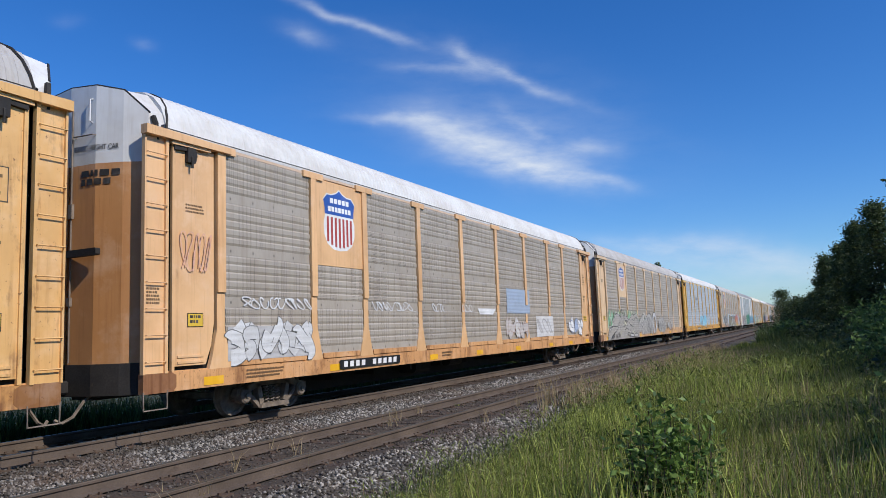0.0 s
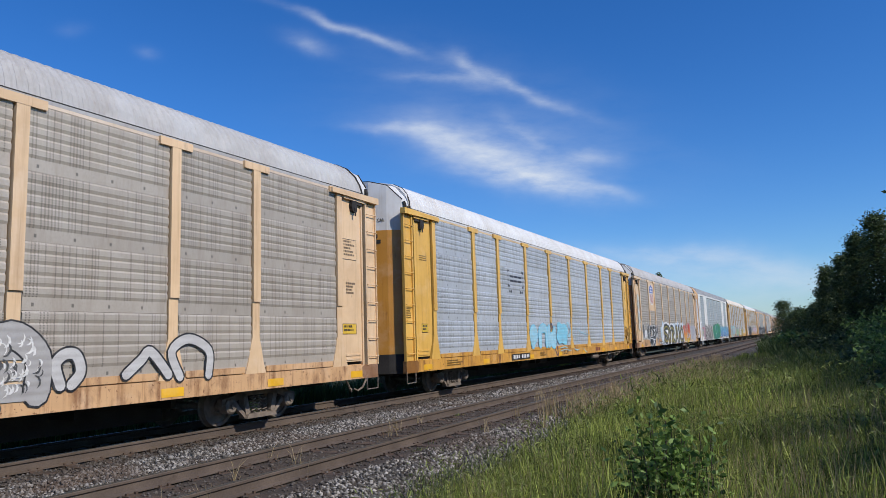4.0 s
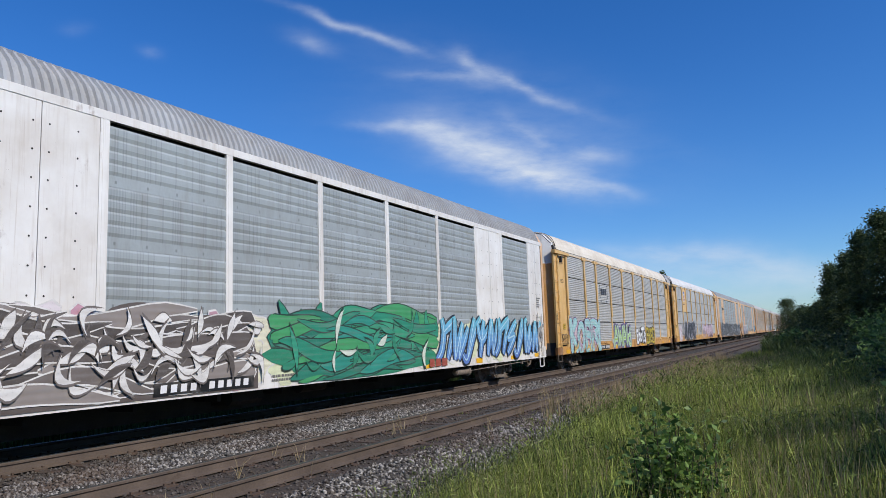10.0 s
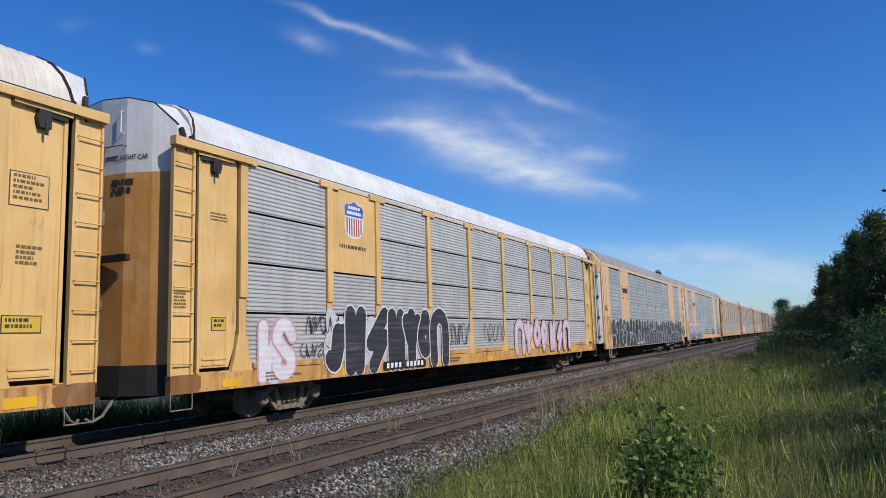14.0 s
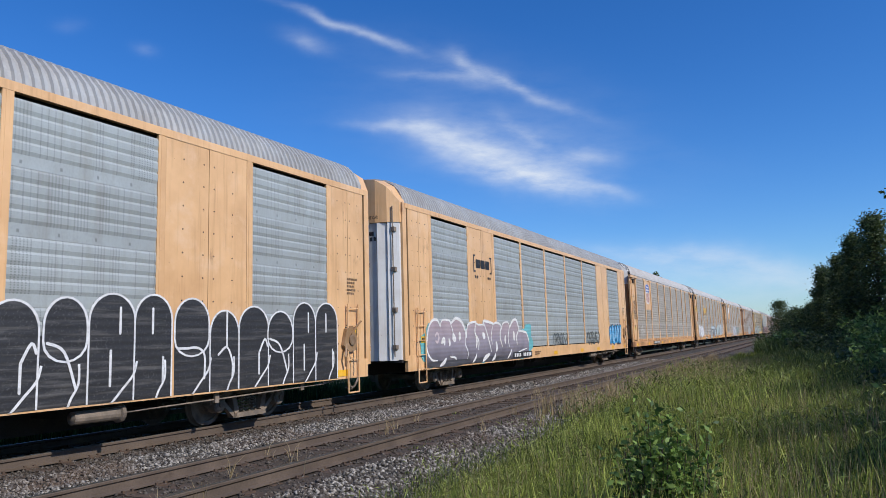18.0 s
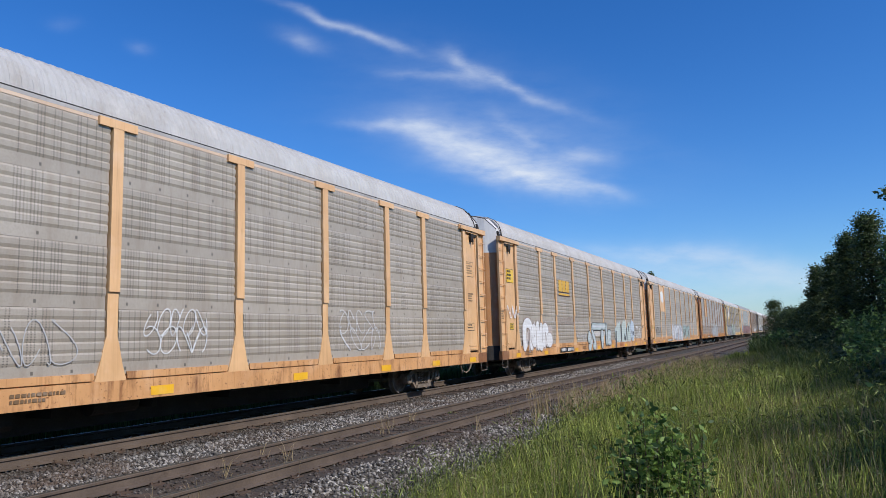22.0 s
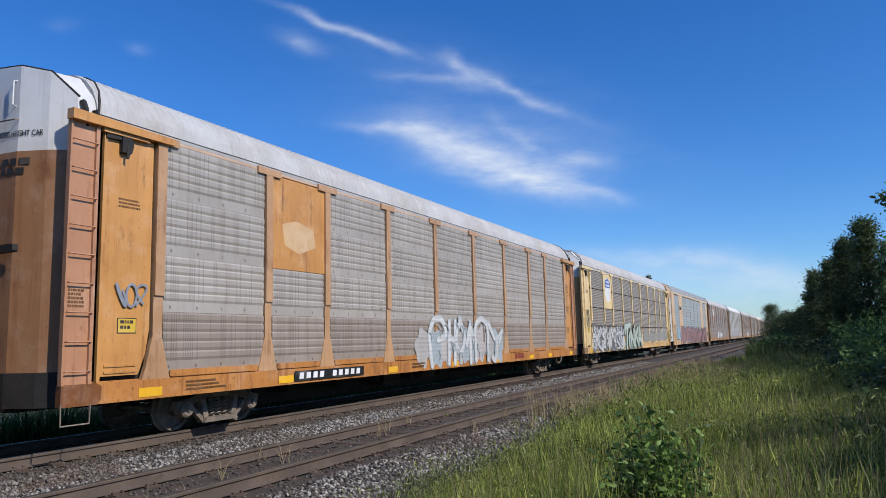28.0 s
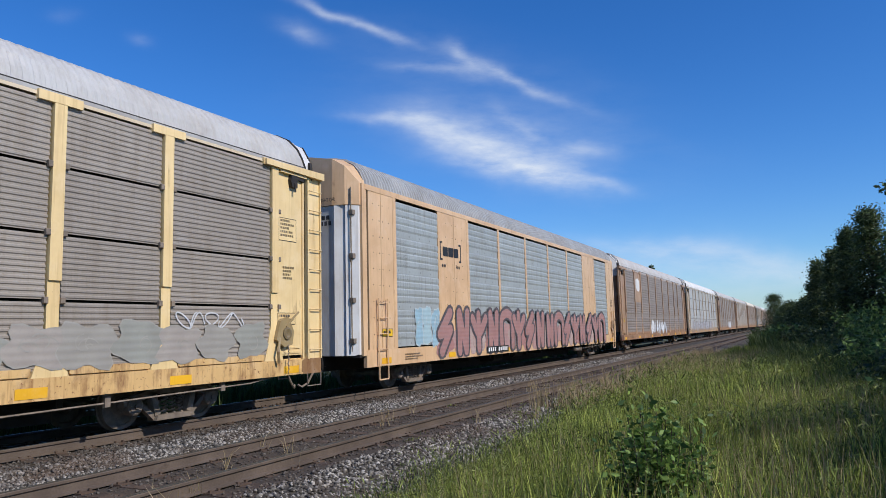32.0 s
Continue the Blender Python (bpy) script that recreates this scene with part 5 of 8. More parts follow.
            bar = child("lock_rod", shared("lock_rod", lock_rod_shape, M_STEEL), leaf)
    for end in (0, 1):
        y, m = (0, 1) if end == 0 else (length, -1)
        for nm, key, make, material, col in (("end_frame", "end_frame", end_frame_shape, M_PAINT, spec.get("frame", paint)), ("coupler", "coupler", coupler_shape, M_BLACK, None), ("air_hose", "air_hose", hose_shape, M_STEEL, None)):
            ob = child(nm, shared(key, make, material), car, (0, y, 0), col)
            ob.scale = (1, m, 1)
    finish_car(car, spec)
    return car


def folding_door_shape():
    plan = ((1.50, 0.50), (1.47, 0.30), (1.22, 0.10), (1.18, 0.14), (0.95, 0.0), (0.90, 0.03), (0.02, 0.03), (0.02, 0.08), (1.40, 0.50))
    n = len(plan)
    s = Shape()
    s.add([(x, y, 1.0) for x, y in plan] + [(x, y, 4.75) for x, y in plan], [(i, (i + 1) % n, (i + 1) % n + n, i + n) for i in range(n)] + [tuple(range(n)), tuple(range(n, 2 * n))])
    return s


def lock_rod_shape():
    s = Shape()
    s.tube([(1.36, 0.14, 1.1), (1.36, 0.14, 5.2)], 0.018, 6)
    for z in (1.3, 2.3, 3.4, 4.5):
        s.box(1.31, 1.42, 0.12, 0.24, z, z + 0.12)
    return s


def end_frame_shape():
    """Hood of the end: corner posts and the bowed header under the roof."""
    s = Shape()
    for side in (-1, 1):
        s.box(side * 1.50 - 0.05, side * 1.50 + 0.05, 0.36, 0.56, 0.98, 5.32)
    plan = ((1.53, 0.56, 5.25), (1.50, 0.30, 5.35), (1.22, 0.08, 5.75), (0.90, 0.0, 5.95), (0.0, 0.0, 6.12))
    ring = list(plan) + [(-x, y, z) for x, y, z in reversed(plan[:-1])]
    n = len(ring)
    v = [(x, y, 4.76) for x, y, z in ring] + [(x, y, z) for x, y, z in ring] + [(x * 0.98, 0.58, z + 0.08) for x, y, z in ring]
    s.add(v, [(i, i + 1, i + 1 + n, i + n) for i in range(n - 1)] + [(n + i, n + i + 1, n + i + 1 + n, n + i + n) for i in range(n - 1)] + [tuple(range(n))])
    return s


WHEELSETS = []
BLK_INK = (0.03, 0.03, 0.03)


def finish_car(car, spec):
    """Trucks, lettering and painted pieces."""
    for cy in (3.75, LENGTH - 3.75):
        WHEELSETS.append(add_truck(car, cy))
    mark = spec.get("mark")
    x = SIDE + 0.004
    if mark:
        mark(car, x)
    rnd = random.Random(spec["seed"] * 7)
    rack = spec["kind"] == "A"
    end = LENGTH if rack else 27.5
    ink = tuple(v * 0.25 for v in spec["paint"])
    if rack:
        framed_label(car, end - 1.42, end - 0.86, 3.55, 4.02, x - 0.030, spec["paint"], 5, 3, ink)
        part("stencil", bars_shape(x - 0.028, end - 1.30, 2.95, 4, 0.40, 0.045, 0.03, 5), M_DECAL, car, "", ink)
        part("stencil", bars_shape(x - 0.028, 0.92, 3.95, 3, 0.42, 0.03, 0.03, 6), M_DECAL, car, "", ink)
        part("stencil", bars_shape(SIDE - 0.014, 0.08, 2.42, 5, 0.30, 0.035, 0.025, 9), M_DECAL, car, "", ink)
        framed_label(car, 0.98, 1.32, 1.80, 2.02, x - 0.028, (0.70, 0.46, 0.05), 2, 2)
        framed_label(car, end - 1.45, end - 0.90, 1.78, 2.0, x - 0.028, (0.74, 0.47, 0.05) if rnd.random() < 0.35 else spec["paint"], 2, 4)
    else:
        framed_label(car, 1.24, 1.74, 1.45, 1.63, x, (0.80, 0.50, 0.03), 1, 2)
        part("stencil", bars_shape(x, end - 1.35, 3.0, 5, 0.45, 0.05, 0.035, 5), M_DECAL, car, "", ink)
        framed_label(car, end - 1.45, end - 1.0, 1.7, 1.86, x, (0.80, 0.50, 0.03), 1, 2)
    mesh = shared("reflector", lambda: rect(0, 0.48, 0.75, 0.90, 0), M_DECAL)
    for y in (1.2, 5.0, 9.6, 13.2, 16.7, 20.2, 23.0, 25.9):
        child("reflector", mesh, car, (x + 0.004, y + rnd.uniform(-0.3, 0.3), 0), (0.85, 0.46, 0.02), "yellow reflective patch")
    if spec.get("brake"):
        lever = part("hand_brake", Shape().slab([(end - 1.62, 1.46), (end - 1.38, 1.30), (end - 1.12, 1.34), (end - 1.06, 1.62), (end - 1.24, 1.92), (end - 1.50, 1.84)], x - 0.03, x + 0.08).tube([(x + 0.08, end - 1.32, 1.72), (x + 0.14, end - 1.10, 1.95), (x + 0.13, end - 0.98, 2.02)], 0.026, 6).tube([(x + 0.06, end - 1.5, 1.5), (x + 0.12, end - 1.62, 1.2), (x + 0.08, end - 1.55, 0.98)], 0.03, 6), M_RUSTY, car, "rusty hand brake with lever", tuple(v * 0.42 for v in spec["paint"]))
        part("brake_gear", Shape().lathe([(x + 0.08, 0.13), (x + 0.11, 0.13), (x + 0.12, 0.09), (x + 0.11, 0.03)], 12, "x", (0, end - 1.30, 1.58)), M_RUSTY, lever, "", tuple(v * 0.25 for v in spec["paint"]))
        chain = Shape()
        for k in range(7):
            z = 1.34 - 0.085 * k
            chain.tube([(x + 0.09, end - 1.26 + 0.02 * (k % 2), z), (x + 0.10, end - 1.29 + 0.02 * (k % 2), z - 0.04), (x + 0.09, end - 1.26 + 0.02 * (k % 2), z - 0.08)], 0.012, 4)
        part("brake_chain", chain, M_STEEL, lever)
        rig = part("brake_cylinder", Shape().lathe([(end - 8.3, 0.03), (end - 8.28, 0.10), (end - 7.5, 0.11), (end - 7.48, 0.15), (end - 7.42, 0.15), (end - 7.40, 0.04)], 14, "y", (SIDE - 0.22, 0, 0.52)), M_STEEL, car, "dusty brake cylinder under the sill")
        part("brake_rod", Shape().tube([(SIDE - 0.22, end - 7.4, 0.52), (SIDE - 0.12, end - 5.4, 0.56), (SIDE - 0.10, end - 2.2, 0.62), (SIDE - 0.06, end - 1.5, 0.72)], 0.018, 5), M_STEEL, rig)
        for back, low in ((5.5, 0.50), (3.0, 0.54)):
            part("brake_hanger", Shape().box(SIDE - 0.14, SIDE - 0.08, end - back, end - back + 0.1, low, 0.74), M_STEEL, rig)
    part("stencil", bars_shape(x + 0.010, 2.4, 0.93, 3, 1.1, 0.035, 0.03, spec["seed"]), M_DECAL, car, "", ink)
    part("stencil", bars_shape(x + 0.010, 10.6, 0.90, 2, 0.8, 0.05, 0.03, spec["seed"] + 9), M_DECAL, car, "", ink)
    # warning on the leading end
    face = lambda x: float(np.interp(abs(x), (0.0, 0.03, 0.60, 1.06, 1.42), (-0.25, -0.25, -0.20, -0.02, 0.20))) - 0.014 if rack else -0.02
    for x0 in (0.14, -1.02):
        cap = text_shape("EXCESS HEIGHT CAR", 0.13, 0, 0, 0, 0.002, 0.86)
        cap.v = [(x0 + b, face(x0 + b), 4.86 + c) for a, b, c in cap.v]
        part("warning_stencil", cap, M_DECAL, car, "", BLK_INK)
    code = bars_shape(0, 0, 0, 2, 0.62, 0.11, 0.04, spec["seed"])
    code.v = [(0.30 + b, face(0.30 + b), 4.40 + c) for a, b, c in code.v]
    part("number_stencil", code, M_DECAL, car, "", BLK_INK)
    if spec.get("bar"):
        part("door_handle", Shape().box(0.05, 0.85, -0.36, -0.27, 3.02, 3.14, 0.02), M_BLACK, car, "black crossways door handle")
    if spec.get("board"):
        number_board(car, x + 0.030, *spec["board"])
    if spec.get("spray"):
        spec["spray"](Spray(car, SIDE + 0.006))


M_WHEEL = M_STEEL

# ---- the cars in order, from the leading one ----
BLK, WHT, TEAL, RED_, GRN = (0.02, 0.02, 0.022), (0.80, 0.80, 0.80), (0.16, 0.55, 0.58), (0.60, 0.09, 0.04), (0.03, 0.24, 0.13)
SILVER, MAUVE, LIME, CYAN, LEAD = (0.52, 0.52, 0.54), (0.38, 0.30, 0.33), (0.42, 0.56, 0.12), (0.12, 0.55, 0.78), (0.14, 0.14, 0.15)


def mark_shield(car, x):
    shield(car, x - 0.012, 5.60, 3.50, 4.97, 1.24)


def mark_shield_small(car, x):
    shield(car, x - 0.012, 5.60, 3.98, 4.93, 0.80)
    part("slogan_stencil", bars_shape(x - 0.012, 4.98, 3.72, 1, 1.5, 0.09, 0.02, 4), M_DECAL, car, "", (0.12, 0.06, 0.03))


def mark_shield_plain(car, x):
    shield(car, x - 0.012, 5.66, 3.52, 4.95, 1.24, striped=False)


def mark_worn(car, x):
    part("worn_emblem", Shape().sheet([(5.05, 4.62), (5.62, 4.74), (6.20, 4.58), (6.22, 4.0), (5.95, 3.82), (5.3, 3.92), (5.06, 4.1)], x - 0.012), M_DECAL, car, "", (0.78, 0.78, 0.78))


def mark_patch(car, x):
    part("worn_emblem", Shape().sheet([(5.02, 4.1), (5.5, 4.22), (6.1, 4.1), (6.2, 3.7), (5.6, 3.5), (5.1, 3.65)], x - 0.012), M_DECAL, car, "", (0.64, 0.42, 0.22))


def mark_brackets(y0, y1, z0, z1, grey=False):
    return lambda car, x: bracket_mark(car, x + (-0.012 if grey else 0.0), y0, y1, z0, z1, (0.05, 0.05, 0.06) if grey else (0.02, 0.02, 0.02))


def mark_gold(car, x):
    """A yellow three-part mark with dark edges, over a bar."""
    for grow, col, dx in ((0.05, (0.10, 0.05, 0.03), 0.0), (0.0, (0.72, 0.42, 0.05), 0.004)):
        s = Shape()
        for i in range(3):
            a = 7.16 + i * 0.56
            s.sheet([(a - grow, 3.50 - grow), (a + 0.48 + grow, 3.50 - grow), (a + 0.48 + grow, 4.02 + grow), (a - grow, 4.02 + grow)], x - 0.012 + dx)
        s.sheet([(7.14 - grow, 3.34 - grow), (8.80 + grow, 3.34 - grow), (8.80 + grow, 3.42 + grow), (7.14 - grow, 3.42 + grow)], x - 0.012 + dx)
        part("company_mark", s, M_DECAL, car, "", col)["kind"] = "stuff"
    framed_label(car, 0.78, 1.48, 3.56, 4.05, x - 0.024, (0.85, 0.55, 0.03), 3, 8)


def spray_1(s):
    s.lay("painted_patch", rect(1.92, 4.42, 1.14, 1.78, s.x - 0.002), (0.50, 0.49, 0.48))
    s.forms(1.92, 4.42, 1.10, 1.95, [(0.66, 0.66, 0.65), (0.60, 0.60, 0.59)], (0.10, 0.10, 0.10), 5, 101, 0.016, 0.20)
    for y in (2.3, 3.1, 3.7, 6.9, 7.6, 8.2, 10.1, 12.1):
        s.tag(y, y + 0.75, 2.12, 2.36, (0.72, 0.72, 0.72), 3, int(y * 10), 0.013)
    s.lay("painted_patch", rect(15.86, 18.22, 2.10, 3.0, s.x), (0.36, 0.44, 0.56))
    s.lay("painted_patch", Shape().sheet([(13.3, 2.25), (14.8, 2.25), (14.55, 2.05), (13.45, 2.05)], s.x), WHT)
    s.forms(15.8, 17.9, 1.18, 2.0, [(0.55, 0.50, 0.47), (0.60, 0.58, 0.56)], (0.34, 0.22, 0.17), 3, 102, 0.02, 0.2)
    s.lay("painted_patch", rect(18.9, 21.0, 1.18, 2.0, s.x), (0.66, 0.65, 0.64))
    s.tag(19.0, 20.9, 1.3, 1.9, (0.42, 0.40, 0.39), 3, 105, 0.03)
    s.forms(23.3, 25.3, 1.18, 2.0, [WHT, (0.40, 0.48, 0.65)], (0.25, 0.28, 0.36), 3, 103, 0.04, 0.2)
    s.tag(0.78, 1.5, 2.75, 3.5, (0.72, 0.40, 0.27), 5, 104, 0.010)


def spray_2(s):
    grey, pale, ink = (0.41, 0.38, 0.34), (0.72, 0.70, 0.65), (0.030, 0.028, 0.026)
    s.ribbons(1.7, 9.3, 1.25, 2.42, [(0.16, 0.40, 0.22), (0.52, 0.66, 0.50)], (0.20, 0.44, 0.26), 44, 201, 0.06, True, 0.02)
    s.x += 0.018
    # two long beasts: round backs, pricked ears, heavy feet
    backs = ([(1.5, 0.80), (1.85, 1.26), (2.3, 1.42), (2.82, 1.48), (2.88, 1.72), (3.2, 2.02), (3.6, 2.18), (3.95, 2.10)],
             [(3.95, 2.06), (4.06, 2.24), (4.15, 2.36)], [(4.15, 2.36), (4.27, 2.12), (4.45, 2.0), (4.67, 1.95)],
             [(4.67, 1.95), (4.78, 2.22), (4.93, 2.42)], [(4.93, 2.42), (5.08, 2.18), (5.3, 2.06), (5.58, 1.95)], [(5.58, 1.95), (5.63, 2.15), (5.72, 2.28)],
             [(5.72, 2.28), (5.85, 2.1), (6.1, 1.98), (6.6, 1.80), (6.95, 1.9), (7.3, 2.0)], [(7.3, 2.0), (7.45, 2.2), (7.56, 2.42)],
             [(7.56, 2.42), (7.68, 2.22), (7.9, 2.10), (8.3, 2.11)], [(8.3, 2.11), (8.42, 2.25), (8.5, 2.40)], [(8.5, 2.40), (8.56, 2.22), (8.75, 2.13), (9.15, 1.98), (9.36, 1.68), (9.42, 1.25)])
    for run in backs:
        s.field(run, 0.72, grey)
    s.x += 0.004
    s.lines(backs, ink, 0.036, 0.35, pale, 0.034)
    # cheeks, brows, folded legs
    s.lines([[(2.0, 1.05), (2.25, 1.3), (2.85, 1.46), (3.7, 1.43), (4.2, 1.66), (4.75, 1.68)], [(2.9, 1.02), (3.4, 1.18), (4.2, 1.48), (4.5, 1.25), (4.5, 1.0)], [(2.05, 0.75), (2.4, 0.9), (2.85, 1.0), (3.3, 1.26)],
             [(3.74, 0.74), (3.84, 1.04), (4.05, 1.08), (4.22, 0.94), (4.22, 0.74)], [(4.68, 2.0), (4.85, 1.68), (5.28, 1.6), (5.34, 2.0), (4.95, 2.32)], [(5.3, 0.76), (5.46, 1.16), (5.95, 1.32), (6.5, 1.2)],
             [(5.92, 0.92), (6.28, 1.07), (6.64, 1.0), (6.78, 0.78)], [(6.8, 1.54), (7.44, 1.82), (7.94, 1.72), (7.84, 1.42), (7.43, 1.44)], [(7.75, 1.18), (7.43, 1.43), (6.8, 1.54), (6.55, 1.78)],
             [(8.05, 1.25), (8.0, 1.6), (8.35, 1.9), (8.9, 1.88), (9.2, 1.6), (9.0, 1.25)], [(7.6, 0.95), (8.1, 1.12), (8.6, 1.02), (9.3, 1.2)], [(6.9, 1.2), (7.2, 1.02), (7.7, 0.98)], [(5.3, 1.95), (5.7, 1.78), (6.2, 1.72), (6.6, 1.62)], [(4.5, 1.5), (5.2, 1.42), (6.0, 1.5), (6.75, 1.36)]], ink, 0.034, 0.85, pale, 0.016)
    s.lines([[(2.15, 0.74), (2.6, 0.92), (3.05, 1.12)], [(2.5, 0.73), (2.8, 0.86), (3.15, 1.0)], [(3.3, 0.75), (3.42, 0.95), (3.6, 0.78)], [(3.9, 0.76), (4.0, 0.98), (4.12, 0.76)], [(6.1, 0.78), (6.35, 0.95), (6.6, 0.8)], [(5.5, 1.62), (5.75, 1.72), (6.05, 1.62)]], (0.09, 0.075, 0.065), 0.07, 0.95)
    s.lines([[(4.08, 2.1), (4.14, 2.24), (4.22, 2.1)], [(4.86, 2.05), (4.94, 2.3), (5.06, 2.08)], [(7.46, 2.08), (7.55, 2.28), (7.66, 2.1)], [(7.62, 1.2), (7.8, 1.0), (8.05, 0.92)], [(4.45, 1.2), (4.52, 1.05), (4.4, 0.95)], [(5.4, 1.75), (5.65, 1.62), (5.95, 1.52)]], (0.66, 0.66, 0.46), 0.05, 0.9, ink, 0.02, 0.003)
    s.hair(2.0, 9.2, 0.8, 1.85, 90, (0.60, 0.58, 0.54), 202, 0.34, 0.007, 0.3, 0.003)
    s.x -= 0.022
    s.ribbons(9.3, 13.9, 1.0, 2.05, [(0.20, 0.40, 0.24)], (0.56, 0.66, 0.52), 16, 206, 0.07, True, 0.02)
    s.x += 0.012
    # the furred one with a ring tail, and a smaller one behind
    for y0, y1, top, k in ((9.35, 13.95, 2.22, 1.0), (16.0, 18.4, 2.0, 0.55)):
        s.letter([("01 34 67 89", y0, y0 + 0.45 * (y1 - y0), 0.95, top - 0.05 * k), ("02 36 69 96 91", y0 + 0.35 * (y1 - y0), y1, 0.72, top)], ((0.05 * k, BLK), (0.0, (0.41, 0.39, 0.365))), 0.34 * k, False)
        s.letter([("-05 95|-08 88|-12 92", y0 + 0.3 * k, y1 - 0.1 * k, 0.72, top - 0.35 * k)], ((0.0, (0.39, 0.37, 0.345)),), 0.22 * k, False)
        s.x += 0.006
        s.hair(y0 + 0.4 * k, y1 - 0.2 * k, 0.9, top - 0.05, int(260 * k), (0.74, 0.72, 0.68), int(207 + y0), 0.20 * k, 0.014, 0.8)
        s.hair(y0 + 0.6 * k, y1 - 0.2 * k, 0.75, top - 0.2, int(110 * k), (0.07, 0.07, 0.07), int(307 + y0), 0.22 * k, 0.014, 0.9, 0.002)
        s.letter([("49 06 20 73 59", y0 + 0.9 * k, y0 + 1.35 * k, 1.3, 1.3 + 0.36 * k)], ((0.0, BLK),), 0.05 * k, False)
        s.x -= 0.006
    s.letter([("20 06 39 79 96 93 60", 13.95, 15.3, 0.85, 2.22)], ((0.05, BLK), (0.0, (0.62, 0.62, 0.62))), 0.13, False)
    s.letter([("20 06 39 79 96 93 60", 18.4, 18.95, 1.0, 1.6), ("01 36 59 90", 19.6, 20.6, 1.05, 1.6), ("20 06 49 96 90", 20.5, 21.5, 1.0, 1.8)], ((0.03, BLK), (0.0, (0.55, 0.53, 0.50))), 0.08, False)
    s.x -= 0.012


def spray_3(s):
    pale = (0.46, 0.60, 0.67)
    s.letter(s.row(["loop", "arch", "hook"], 9.6, 12.6, 1.1, 2.1, 301), ((0.03, CYAN), (0.0, (0.34, 0.62, 0.74))), 0.16)
    s.lay("painted_patch", Shape().sheet(s.blob_ring(random.Random(303), 13.55, 1.68, 0.75, 0.46, 4, 0.16), s.x + 0.010), (0.24, 0.60, 0.76))
    s.letter([("loop", 14.15, 15.05, 1.25, 2.2), ("knot", 14.2, 14.95, 1.35, 2.1)], ((0.0, (0.34, 0.62, 0.75)),), 0.035, True)
    s.letter(s.row(["loop", "hook", "wave", "knot"], 15.1, 17.3, 1.25, 2.0, 304), ((0.0, pale),), 0.022, True)
    s.x += 0.014
    s.lines([[(13.0, 1.05), (13.8, 1.10), (14.3, 1.05)], [(13.1, 0.93), (13.9, 0.98), (14.8, 0.90)], [(15.2, 1.02), (15.6, 0.92), (16.1, 0.96)], [(16.7, 0.98), (17.0, 0.84), (17.3, 0.76)], [(15.6, 1.95), (16.6, 1.7), (17.9, 1.6)]], (0.34, 0.56, 0.64), 0.024, 0.9)
    s.x -= 0.014
    s.tag(12.1, 12.9, 0.7, 2.2, (0.02, 0.03, 0.12), 1, 302, 0.03)
    s.lay("painted_lettering", text_shape("SLP", 0.26, s.x, 13.72, 0.80, 0.004, 0.62), BLK)
    s.lay("maker_stencil", bars_shape(s.x, 18.88, 0.80, 1, 0.9, 0.17, 0.02, 5), (0.22, 0.05, 0.03))


